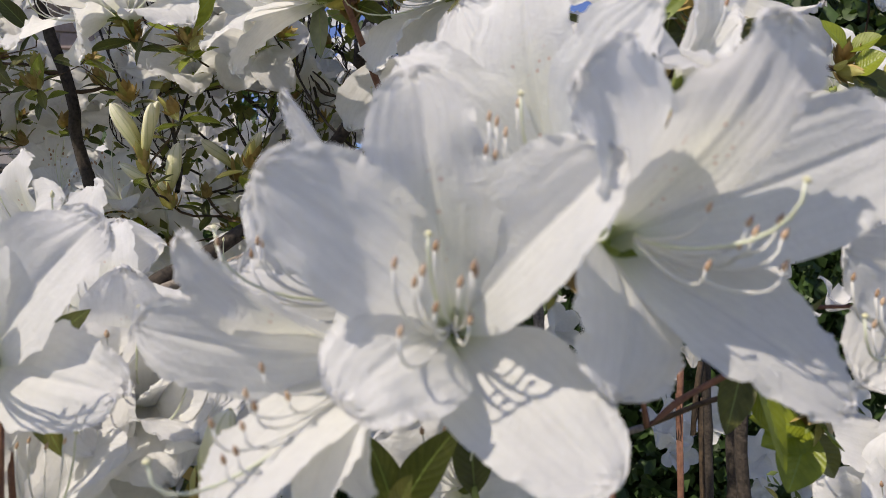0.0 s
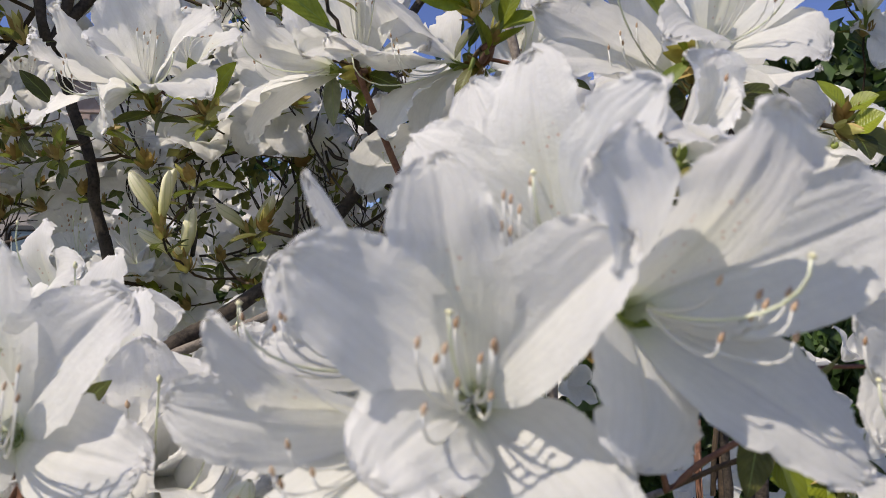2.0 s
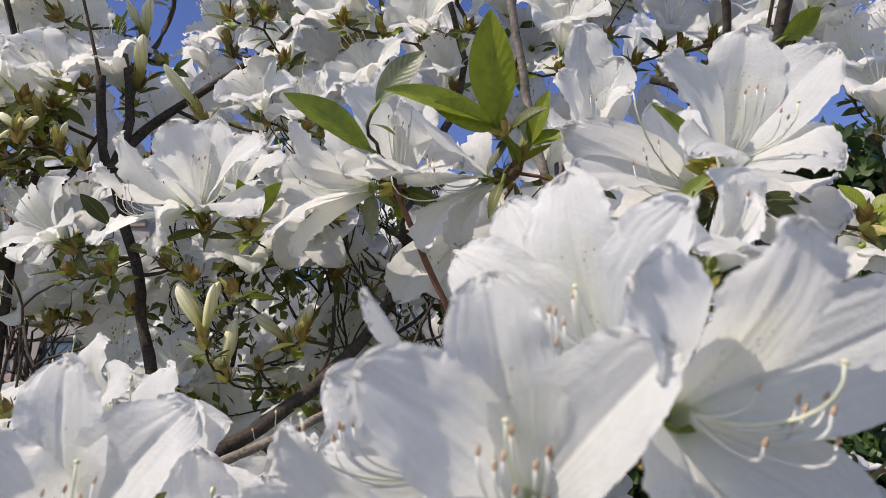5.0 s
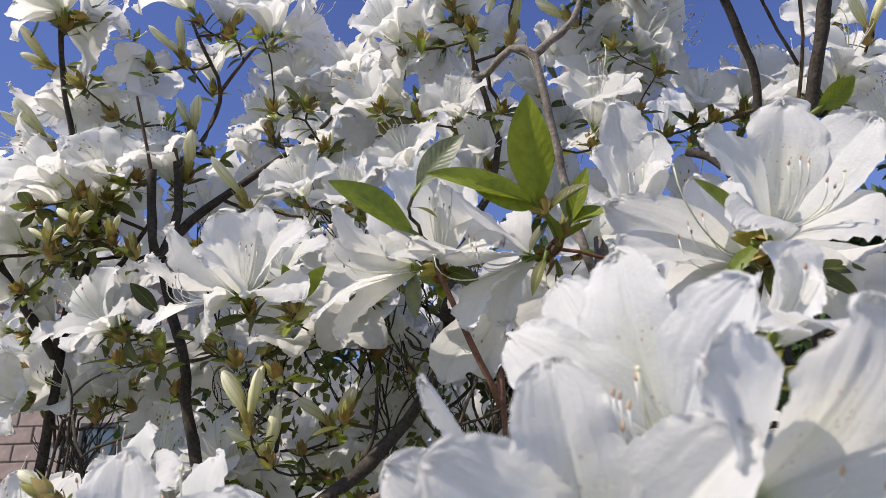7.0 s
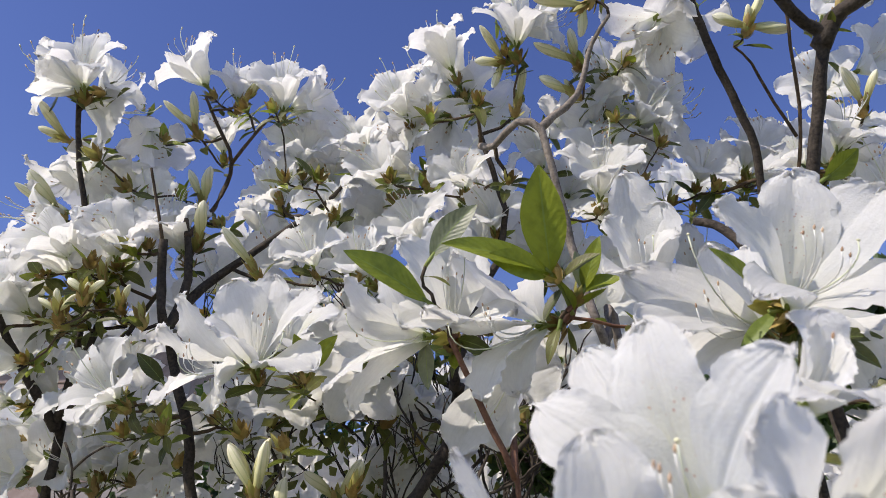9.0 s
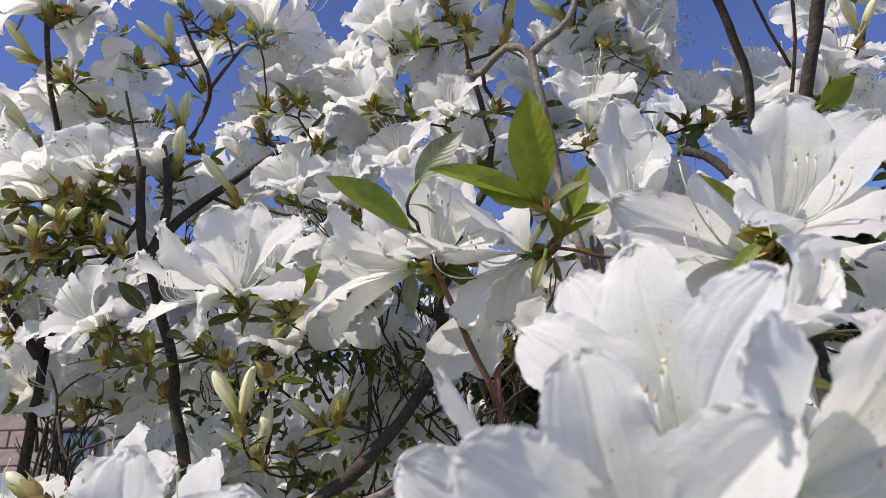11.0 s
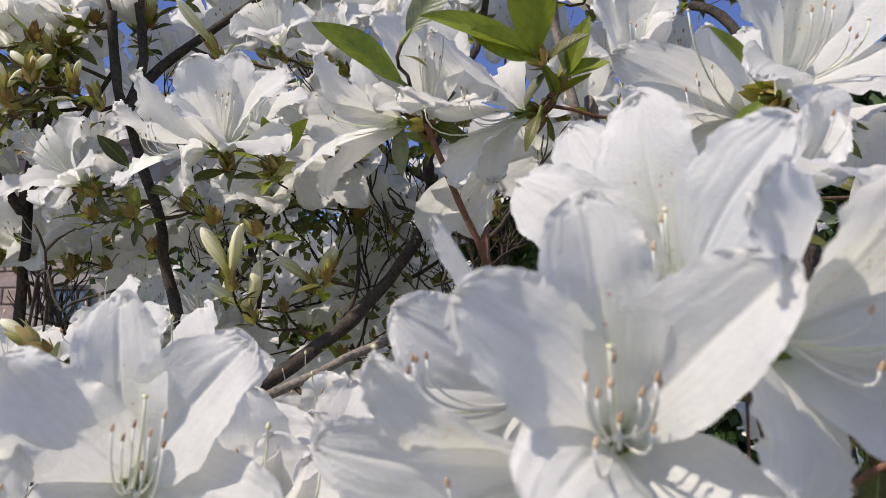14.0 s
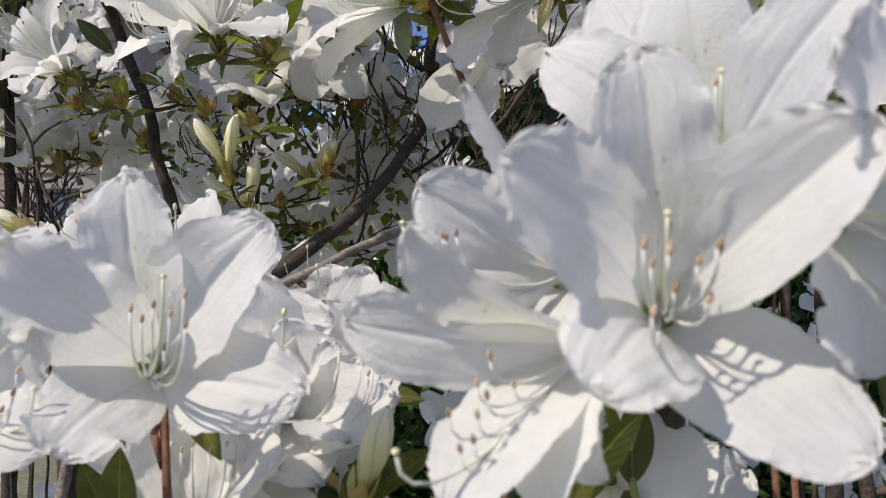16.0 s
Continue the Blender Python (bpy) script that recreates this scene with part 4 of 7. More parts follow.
hero_flower((-0.1254, 0.2442, 1.2250), (0.5999, -0.7988, 0.0460), [
    ((-0.0911, 0.2250, 1.2450), 0.0130, {}),
    ((-0.0893, 0.2266, 1.2135), 0.0130, {'curl': 0.16}),
    ((-0.1122, 0.2332, 1.2589), 0.0130, {}),
    ((-0.1547, 0.2420, 1.2383), 0.0130, {}),
    ((-0.1360, 0.2400, 1.1957), 0.0130, {}),
], [(-0.0937, 0.2206, 1.2285), (-0.0965, 0.2207, 1.2245), (-0.0922, 0.2204, 1.2338)], (-0.0883, 0.2208, 1.2297))
hero_flower((-0.0810, 0.2940, 1.1772), (0.1066, -0.6852, 0.7205), [
    ((-0.0900, 0.2768, 1.2117), 0.0140, {}),
    ((-0.0693, 0.2878, 1.2129), 0.0130, {'spots': True}),
    ((-0.0443, 0.2747, 1.2008), 0.0140, {}),
    ((-0.0455, 0.2658, 1.1764), 0.0130, {}),
    ((-0.0926, 0.2630, 1.1827), 0.0130, {}),
], [(-0.0683, 0.2632, 1.2057), (-0.0633, 0.2635, 1.2039), (-0.0581, 0.2637, 1.2055), (-0.0717, 0.2631, 1.2041)], (-0.0547, 0.2638, 1.2087))
hero_flower((-0.0539, 0.3142, 1.2035), (0.5987, -0.7619, 0.2472), [
    ((-0.0485, 0.2976, 1.2412), 0.0115, {'ruffle': 0.2}),
    ((-0.0322, 0.2888, 1.2347), 0.0095, {'ruffle': 0.2, 'lean': 0.5}),
    ((-0.0083, 0.2758, 1.2176), 0.0130, {'ruffle': 0.2}),
    ((-0.0239, 0.2807, 1.2027), 0.0130, {'ruffle': 0.2, 'curl': 0.16}),
    ((-0.0453, 0.2904, 1.1875), 0.0120, {'curl': 0.16}),
], [(-0.0187, 0.2747, 1.2286), (-0.0152, 0.2750, 1.2258), (-0.0170, 0.2750, 1.2241), (-0.0100, 0.2755, 1.2212)], (-0.0257, 0.2742, 1.2314))
hero_flower((-0.0374, 0.3395, 1.2165), (-0.0426, -0.8497, 0.5256), [
    ((-0.0412, 0.3228, 1.2473), 0.0125, {'ruffle': 0.2}),
    ((-0.0269, 0.3380, 1.2593), 0.0130, {'fold': 0.2, 'spots': True}),
    ((-0.0052, 0.3250, 1.2397), 0.0130, {}),
    ((-0.0152, 0.3112, 1.2035), 0.0130, {'ruffle': 0.2, 'curl': 0.16}),
    ((-0.0475, 0.3143, 1.2076), 0.0120, {}),
], [(-0.0256, 0.3143, 1.2324), (-0.0298, 0.3140, 1.2346)], (-0.0275, 0.3139, 1.2387))
hero_flower((0.1863, 0.2519, 1.2539), (-0.3566, -0.9281, 0.1075), [
    ((0.1508, 0.2312, 1.2650), 0.0140, {}),
    ((0.1555, 0.2327, 1.2316), 0.0140, {'curl': 0.16}),
    ((0.1697, 0.2406, 1.2820), 0.0130, {}),
    ((0.1925, 0.2361, 1.2716), 0.0130, {}),
    ((0.1846, 0.2381, 1.2255), 0.0130, {}),
], [(0.1473, 0.2215, 1.2570), (0.1529, 0.2217, 1.2534), (0.1542, 0.2218, 1.2515), (0.1524, 0.2220, 1.2462)], (0.1472, 0.2169, 1.2490))
hero_flower((0.1526, 0.3114, 1.3747), (0.0070, -0.9279, 0.3727), [
    ((0.1172, 0.2791, 1.3989), 0.0135, {}),
    ((0.1607, 0.3018, 1.4254), 0.0145, {'fold': 0.2, 'spots': True}),
    ((0.1918, 0.2964, 1.4107), 0.0145, {}),
    ((0.1846, 0.2905, 1.3571), 0.0150, {'curl': 0.16}),
    ((0.1205, 0.2723, 1.3555), 0.0110, {'curl': 0.16}),
], [(0.1524, 0.2821, 1.3864), (0.1555, 0.2830, 1.3854), (0.1599, 0.2827, 1.3764), (0.1628, 0.2841, 1.3744), (0.1479, 0.2825, 1.3846)], (0.1665, 0.2816, 1.3799))
hero_flower((0.1760, 0.3596, 1.3755), (0.7937, -0.2466, -0.5560), [
    ((0.2069, 0.3365, 1.3721), 0.0145, {'ruffle': 0.08}),
    ((0.1841, 0.3401, 1.3396), 0.0145, {'ruffle': 0.08}),
    ((0.1623, 0.3457, 1.3351), 0.0125, {}),
    ((0.2184, 0.3583, 1.3556), 0.0130, {}),
    ((0.2046, 0.3628, 1.4073), 0.0130, {}),
], [], label='white azalea blossom in half shade, seen from its side')
hero_flower((0.1453, 0.3502, 1.3755), (-0.6769, -0.7355, -0.0282), [
    ((0.1266, 0.3257, 1.4059), 0.0095, {}),
    ((0.0820, 0.3084, 1.3858), 0.0115, {}),
    ((0.0836, 0.3049, 1.3612), 0.0125, {}),
    ((0.1079, 0.3240, 1.3420), 0.0130, {}),
    ((0.1527, 0.3520, 1.4159), 0.0120, {}),
], [(0.1172, 0.3171, 1.3776), (0.1186, 0.3190, 1.3744), (0.1241, 0.3181, 1.3814), (0.1118, 0.3146, 1.3705)], (0.1108, 0.2997, 1.3976))
# a spent petal curl above the near blossoms
hero_flower((0.1185, 0.2365, 1.3157), (0.2173, -0.7946, 0.5670), [
    ((0.1107, 0.2268, 1.3317), 0.0060, {'ruffle': 0.2, 'cup': 0.4}),
    ((0.1191, 0.2323, 1.3341), 0.0075, {'ruffle': 0.2, 'cup': 0.4}),
    ((0.1260, 0.2289, 1.3208), 0.0120, {}),
    ((0.1228, 0.2207, 1.3036), 0.0120, {}),
    ((0.1009, 0.2165, 1.3066), 0.0100, {}),
], [(0.1202, 0.2267, 1.3236)])
# blossoms in the middle of the bush
hero_flower((-0.0020, 0.4237, 1.4188), (0.0730, -0.8538, 0.5155), [
    ((-0.0284, 0.3815, 1.4525), 0.0163, {}),
    ((-0.0012, 0.4043, 1.4795), 0.0169, {'spots': True}),
    ((0.0189, 0.4054, 1.4567), 0.0156, {}),
    ((0.0366, 0.3996, 1.4083), 0.0169, {}),
    ((-0.0262, 0.3841, 1.3979), 0.0163, {'ruffle': 0.2, 'curl': 0.16}),
], [(0.0046, 0.3893, 1.4307), (0.0077, 0.3905, 1.4292), (-0.0005, 0.3902, 1.4280), (-0.0032, 0.3867, 1.4338)], (0.0102, 0.3853, 1.4392))
hero_flower((0.0444, 0.4228, 1.4095), (-0.8075, -0.5660, -0.1660), [
    ((0.0042, 0.3906, 1.4470), 0.0163, {'ruffle': 0.2}),
    ((-0.0137, 0.3813, 1.4099), 0.0169, {'ruffle': 0.2}),
    ((0.0158, 0.4108, 1.3624), 0.0182, {'curl': 0.16}),
    ((0.0370, 0.4236, 1.3687), 0.0163, {'curl': 0.16}),
    ((0.0544, 0.4284, 1.4518), 0.0156, {}),
], [(0.0208, 0.3792, 1.4003), (0.0230, 0.3807, 1.3981), (0.0193, 0.3785, 1.4054), (0.0222, 0.3798, 1.4037)], (-0.0001, 0.3788, 1.3965))
hero_flower((-0.0270, 0.4259, 1.4093), (-0.8631, -0.5009, -0.0646), [
    ((-0.0644, 0.4034, 1.4424), 0.0163, {}),
    ((-0.0738, 0.4066, 1.3716), 0.0182, {'ruffle': 0.2}),
    ((-0.0643, 0.4315, 1.3659), 0.0143, {}),
    ((-0.0434, 0.4250, 1.4576), 0.0130, {}),
    ((-0.0815, 0.4400, 1.4220), 0.0156, {}),
], [(-0.0514, 0.3976, 1.4034), (-0.0549, 0.3987, 1.4006)], (-0.0602, 0.3917, 1.4122))
hero_flower((0.0273, 0.4863, 1.3946), (-0.5086, -0.7258, -0.4632), [
    ((0.0640, 0.4728, 1.4020), 0.0175, {}),
    ((0.0054, 0.4513, 1.4035), 0.0156, {}),
    ((-0.0076, 0.4687, 1.3437), 0.0169, {'curl': 0.16}),
    ((0.0245, 0.4709, 1.3467), 0.0163, {'ruffle': 0.2, 'curl': 0.16}),
    ((0.0421, 0.4798, 1.4347), 0.0156, {}),
], [(0.0114, 0.4547, 1.3755), (0.0145, 0.4576, 1.3708), (0.0194, 0.4600, 1.3676)], (0.0076, 0.4534, 1.3667))
hero_flower((0.1153, 0.4199, 1.4302), (0.0179, -0.8335, 0.5523), [
    ((0.1100, 0.3975, 1.4950), 0.0137, {'ruffle': 0.2, 'cup': 0.2}),
    ((0.1314, 0.3986, 1.4727), 0.0143, {'ruffle': 0.2}),
    ((0.0934, 0.3932, 1.4617), 0.0130, {}),
    ((0.1320, 0.3862, 1.4452), 0.0130, {'curl': 0.16}),
    ((0.0881, 0.3807, 1.4206), 0.0130, {'curl': 0.16}),
], [(0.1111, 0.3939, 1.4455), (0.1142, 0.3950, 1.4440)], (0.1194, 0.3934, 1.4481))
hero_flower((-0.1305, 0.4370, 1.4084), (0.1734, -0.8406, 0.5131), [
    ((-0.1427, 0.4127, 1.4502), 0.0163, {}),
    ((-0.1186, 0.4255, 1.4573), 0.0163, {'spots': True}),
    ((-0.0797, 0.4090, 1.4329), 0.0156, {}),
    ((-0.0809, 0.4077, 1.3847), 0.0163, {'curl': 0.16}),
    ((-0.1422, 0.3928, 1.4112), 0.0163, {}),
], [(-0.1232, 0.4069, 1.4231), (-0.1199, 0.4082, 1.4215), (-0.1164, 0.4082, 1.4223), (-0.1132, 0.4099, 1.4198), (-0.1167, 0.4064, 1.4150)], (-0.1017, 0.4053, 1.4099))
hero_flower((-0.1528, 0.4425, 1.4041), (-0.6882, -0.7116, -0.1414), [
    ((-0.1830, 0.4143, 1.3737), 0.0163, {'ruffle': 0.2}),
    ((-0.1822, 0.4087, 1.4217), 0.0163, {'ruffle': 0.2}),
    ((-0.1823, 0.4275, 1.4503), 0.0149, {}),
    ((-0.1396, 0.4140, 1.3711), 0.0149, {'ruffle': 0.2, 'curl': 0.16}),
    ((-0.1472, 0.4500, 1.4545), 0.0143, {}),
], [(-0.1596, 0.4026, 1.4023), (-0.1617, 0.4047, 1.3979), (-0.1568, 0.4062, 1.3963), (-0.1585, 0.4027, 1.4065)], (-0.1624, 0.3990, 1.3977))
hero_flower((-0.3102, 0.5639, 1.4308), (-0.5200, -0.8306, 0.1993), [
    ((-0.3511, 0.5381, 1.4064), 0.0169, {'ruffle': 0.2, 'curl': 0.16}),
    ((-0.3389, 0.5434, 1.4620), 0.0156, {}),
    ((-0.3170, 0.5572, 1.4794), 0.0163, {}),
    ((-0.2822, 0.5551, 1.4531), 0.0175, {}),
    ((-0.2985, 0.5416, 1.3988), 0.0156, {'curl': 0.16}),
], [(-0.3108, 0.5252, 1.4385), (-0.3091, 0.5288, 1.4325), (-0.3163, 0.5300, 1.4286)], (-0.3168, 0.5207, 1.4351))
# blossoms against the sky, left
flower(-0.3382, 0.4685, 1.7039, 0.27, -0.76, 0.60, size=1.20)
flower(-0.3555, 0.4777, 1.7042, -0.72, -0.70, -0.00, size=1.20)
flower(-0.3499, 0.5123, 1.7050, 0.62, 0.78, -0.05, size=1.32, turn=30)
flower(-0.3403, 0.5055, 1.7195, 0.92, -0.28, 0.26, size=0.96)
flower(-0.2593, 0.5248, 1.7438, -0.40, -0.71, 0.58, size=1.20)
flower(-0.2294, 0.5517, 1.7429, 0.16, -0.70, 0.69, size=1.02)
flower(-0.1773, 0.5466, 1.7216, 0.22, -0.79, 0.57, size=1.20)
flower(-0.1650, 0.5681, 1.7268, 0.96, -0.29, 0.02, size=1.20)
flower(-0.3577, 0.5325, 1.5408, -0.12, -0.85, 0.50, size=1.20, turn=20)
flower(-0.3397, 0.5838, 1.5155, -0.47, -1.17, 0.32, size=0.99, turn=285, fine=False, whorl=0.35)
flower(-0.3211, 0.5451, 1.5467, 0.41, -0.77, 0.49, size=1.20)
flower(-0.3489, 0.5785, 1.5439, 0.00, -0.86, 0.93, size=0.95, turn=323, fine=False, whorl=0.35)
flower(-0.4027, 0.5712, 1.6698, -0.21, -0.31, -0.93, size=1.20)
flower(-0.4029, 0.5565, 1.6128, -0.79, -0.52, -0.32, size=1.20)
flower(-0.3782, 0.5687, 1.6797, 0.27, -0.32, -0.91, size=1.20, turn=40)
flower(-0.3200, 0.5620, 1.7044, 0.45, -0.12, -0.88, size=1.20)
flower(-0.3518, 0.5946, 1.6799, -0.08, -0.45, -0.89, size=1.20)
flower(-0.2448, 0.5198, 1.5465, -0.21, -0.74, 0.64, size=1.02)
flower(-0.2978, 0.5703, 1.6104, -0.10, -0.99, -0.13, size=1.20)
flower(-0.3101, 0.6009, 1.6323, -0.56, -1.06, 0.41, size=0.95, turn=123, fine=False, whorl=0.35)
flower(-0.3351, 0.5896, 1.5670, 0.61, -0.67, -0.42, size=1.20)
flower(-0.3653, 0.6130, 1.5958, 0.18, -0.94, 0.41, size=1.13, turn=102, fine=False, whorl=0.35)
flower(-0.1649, 0.6030, 1.7051, 0.24, -0.97, 0.06, size=1.20)
flower(-0.1531, 0.6397, 1.7035, 0.64, -0.70, 0.30, size=1.20)
flower(-0.1950, 0.6403, 1.6933, -0.45, -0.69, -0.57, size=1.20)
flower(-0.1146, 0.6401, 1.7109, -0.30, -0.72, 0.62, size=1.20)
flower(-0.0876, 0.6513, 1.6963, -0.21, -0.94, 0.27, size=1.20)
flower(-0.2375, 0.6622, 1.6440, -0.10, -0.73, 0.67, size=0.96)
flower(-0.2611, 0.6976, 1.6319, -0.50, -0.21, 0.41, size=1.19, turn=90, fine=False, whorl=0.35)
flower(-0.1863, 0.6244, 1.5775, -0.20, -0.97, 0.12, size=1.20)
flower(-0.1491, 0.5944, 1.5149, 0.21, -0.70, 0.69, size=0.90)
flower(-0.1377, 0.6393, 1.4925, 0.37, -0.43, -0.02, size=1.01, turn=37, fine=False, whorl=0.35)
flower(-0.1515, 0.6490, 1.6867, 0.33, -0.90, -0.27, size=1.20)
flower(-0.1301, 0.6993, 1.6622, 0.32, -0.82, -0.47, size=1.20)
flower(-0.1248, 0.7452, 1.6624, -0.05, -0.89, -0.27, size=0.99, turn=82, fine=False, whorl=0.35)
flower(-0.0955, 0.6778, 1.6463, 0.42, -0.87, -0.27, size=1.20)
flower(-0.1260, 0.7216, 1.6407, 0.70, 0.51, -0.44, size=1.11, turn=161, fine=False, whorl=0.35)
flower(-0.1594, 0.6938, 1.6031, -0.10, -0.93, -0.36, size=1.20)
flower(-0.1580, 0.7338, 1.6130, -0.36, -0.07, 0.15, size=1.18, turn=123, fine=False, whorl=0.35)
flower(-0.1007, 0.6841, 1.6964, 0.52, -0.85, -0.04, size=1.20)
flower(-0.1360, 0.7028, 1.6127, 0.23, -0.97, -0.08, size=1.20)
# blossoms against the sky, middle
flower(-0.0036, 0.5722, 1.7544, -0.30, -0.72, 0.62, size=1.26)
flower(-0.0197, 0.5787, 1.7391, -0.77, -0.59, 0.24, size=1.26)
flower(-0.0317, 0.5740, 1.7031, -0.79, -0.52, -0.32, size=1.32)
flower(0.0089, 0.5979, 1.7520, -0.00, -0.65, 0.76, size=1.20)
flower(-0.0527, 0.6148, 1.7078, -0.80, -0.60, 0.00, size=1.20)
flower(-0.0161, 0.5920, 1.7156, -0.21, -0.31, -0.93, size=1.32)
flower(-0.0564, 0.6166, 1.6618, -0.57, -0.69, -0.44, size=1.20)
flower(0.0083, 0.6547, 1.7109, 0.07, 0.17, -0.98, size=1.20)
flower(-0.0849, 0.6373, 1.7016, -0.54, -0.76, 0.37, size=1.20)
flower(0.0308, 0.6363, 1.7494, 0.29, -0.60, -0.74, size=1.20)
flower(-0.0120, 0.7224, 1.6875, 0.33, -0.90, -0.27, size=1.20)
flower(0.0221, 0.7237, 1.6927, -0.09, -1.00, -0.03, size=1.20)
flower(-0.0593, 0.7150, 1.6490, 0.12, -0.98, -0.18, size=1.20)
flower(-0.0475, 0.7617, 1.6480, -0.06, -0.46, 0.24, size=1.11, turn=352, fine=False, whorl=0.35)
flower(0.0605, 0.4860, 1.7165, 0.06, -0.72, 0.69, size=1.20)
flower(0.0739, 0.4938, 1.7260, 0.94, -0.35, -0.04, size=0.96)
flower(0.0748, 0.5923, 1.6509, -0.34, -0.88, 0.34, size=1.02)
flower(0.1173, 0.5173, 1.5668, 0.07, -0.82, 0.57, size=1.20)
flower(0.1354, 0.5617, 1.5526, -0.35, -0.54, 0.63, size=1.19, turn=286, fine=False, whorl=0.35)
flower(0.1045, 0.6293, 1.6316, 0.23, -0.97, -0.08, size=1.20)
flower(0.0969, 0.5791, 1.6798, 0.45, -0.88, -0.14, size=0.96)
flower(0.1272, 0.5671, 1.6665, 0.29, -0.70, -0.65, size=1.20)
flower(0.1844, 0.4986, 1.7203, -0.42, -0.17, -0.89, size=1.26)
flower(0.2022, 0.4997, 1.7221, -0.03, 0.05, -1.00, size=1.20)
flower(0.1625, 0.5304, 1.6992, 0.89, -0.44, -0.08, size=1.20)
flower(0.1770, 0.5538, 1.6596, 0.90, -0.40, -0.18, size=1.20)
flower(0.1518, 0.5520, 1.6993, -0.46, -0.87, -0.17, size=1.20)
flower(0.1465, 0.5642, 1.6550, 0.09, -0.05, -0.99, size=1.20)
flower(0.1697, 0.5753, 1.6607, 0.38, 0.08, -0.92, size=1.20)
# blossoms against the sky, right
flower(0.2620, 0.7333, 1.6851, 0.11, -0.71, 0.69, size=1.08)
flower(0.2936, 0.6823, 1.6596, -0.20, -0.81, 0.55, size=1.20)
flower(0.3188, 0.6797, 1.6697, 0.45, -0.80, 0.41, size=1.20)
flower(0.3258, 0.5569, 1.6024, 0.22, -0.77, 0.60, size=1.20)
flower(0.3500, 0.5814, 1.6048, 0.88, -0.48, 0.01, size=1.20)
flower(0.3798, 0.6283, 1.7350, -0.56, -0.83, -0.01, size=1.20)
flower(0.3321, 0.6261, 1.6449, -0.52, -0.69, 0.50, size=1.08)
flower(0.3915, 0.6252, 1.6175, 0.69, -0.46, -0.56, size=1.20)
flower(0.2499, 0.7928, 1.7205, 0.13, -0.99, 0.06, size=1.20)
flower(0.3722, 0.5588, 1.7766, 0.03, -1.00, 0.06, size=1.20)
flower(0.4091, 0.5905, 1.7267, 0.45, -0.88, -0.14, size=1.20)
# blossoms on the left flank and low in the bush
flower(-0.4024, 0.5437, 1.5105, -0.30, -0.91, 0.27, size=1.20)
flower(-0.4103, 0.5819, 1.5092, 0.09, -1.05, -0.33, size=1.19, turn=50, fine=False, whorl=0.35)
flower(-0.4001, 0.5551, 1.5322, -0.08, -0.87, 0.49, size=1.20)
flower(-0.4141, 0.5666, 1.4661, -0.65, -0.75, -0.10, size=1.20)
flower(-0.4038, 0.6123, 1.4550, -0.30, -0.43, 0.36, size=0.98, turn=53, fine=False, whorl=0.35)
flower(-0.4292, 0.6095, 1.5102, -0.43, -0.85, -0.30, size=1.20)
flower(-0.4314, 0.6437, 1.5251, -0.21, -0.30, 0.10, size=1.09, turn=297, fine=False, whorl=0.35)
flower(-0.4425, 0.6000, 1.4409, -0.44, -0.90, -0.07, size=1.20)
flower(-0.4175, 0.6411, 1.4463, 0.89, 0.02, 0.09, size=0.99, turn=298, fine=False, whorl=0.35)
flower(-0.4485, 0.6621, 1.4937, -0.10, -0.93, -0.36, size=1.20)
flower(-0.4289, 0.6935, 1.5233, 0.55, -1.06, -0.35, size=1.15, turn=101, fine=False, whorl=0.35)
flower(-0.3960, 0.7280, 1.5523, 0.12, -0.86, 0.49, size=0.96)
flower(-0.4116, 0.7701, 1.5380, 0.11, -0.79, 0.21, size=0.95, turn=186, fine=False, whorl=0.35)
flower(-0.4809, 0.6065, 1.5882, -0.42, -0.78, 0.46, size=1.20)
flower(-0.3812, 0.6506, 1.3885, -0.47, -0.81, 0.35, size=1.20)
flower(-0.3620, 0.6865, 1.3947, -0.44, -0.66, 0.79, size=1.02, turn=97, fine=False, whorl=0.35)
flower(-0.3881, 0.7268, 1.4250, 0.17, -0.89, 0.43, size=1.20)
flower(-0.4121, 0.7637, 1.4187, 0.20, -0.48, -0.20, size=1.00, turn=224, fine=False, whorl=0.35)
flower(-0.3500, 0.7074, 1.4367, 0.36, -0.93, 0.10, size=1.20)
flower(-0.3564, 0.7444, 1.4517, 0.21, -0.39, 0.40, size=1.08, turn=48, fine=False, whorl=0.35)
flower(-0.4539, 0.7407, 1.4494, -0.37, -0.90, 0.23, size=1.20)
flower(-0.4471, 0.7801, 1.4367, -0.69, 0.52, -0.31, size=1.02, turn=294, fine=False, whorl=0.35)
flower(-0.4351, 0.7691, 1.4754, 0.06, -0.98, 0.21, size=1.20)
flower(-0.4163, 0.8109, 1.4627, -1.09, -1.24, -0.14, size=0.96, turn=251, fine=False, whorl=0.35)
flower(-0.4055, 0.7777, 1.4116, 0.27, -0.96, 0.10, size=1.20)
flower(-0.3086, 0.7509, 1.4275, 0.26, -0.94, 0.20, size=1.20)
flower(-0.3070, 0.7886, 1.4402, 0.55, -0.54, 0.02, size=1.03, turn=64, fine=False, whorl=0.35)
flower(-0.2723, 0.7111, 1.4404, -0.15, -0.98, 0.11, size=1.20)
flower(-0.2930, 0.7490, 1.4449, -0.04, -0.97, -0.55, size=1.17, turn=113, fine=False, whorl=0.35)
flower(-0.1693, 0.5879, 1.4201, -0.78, -0.62, -0.04, size=1.20)
flower(-0.1852, 0.6212, 1.4068, -0.20, -0.09, -0.58, size=0.95, turn=95, fine=False, whorl=0.35)
flower(-0.2098, 0.5971, 1.3171, -0.05, -0.71, 0.71, size=1.02)
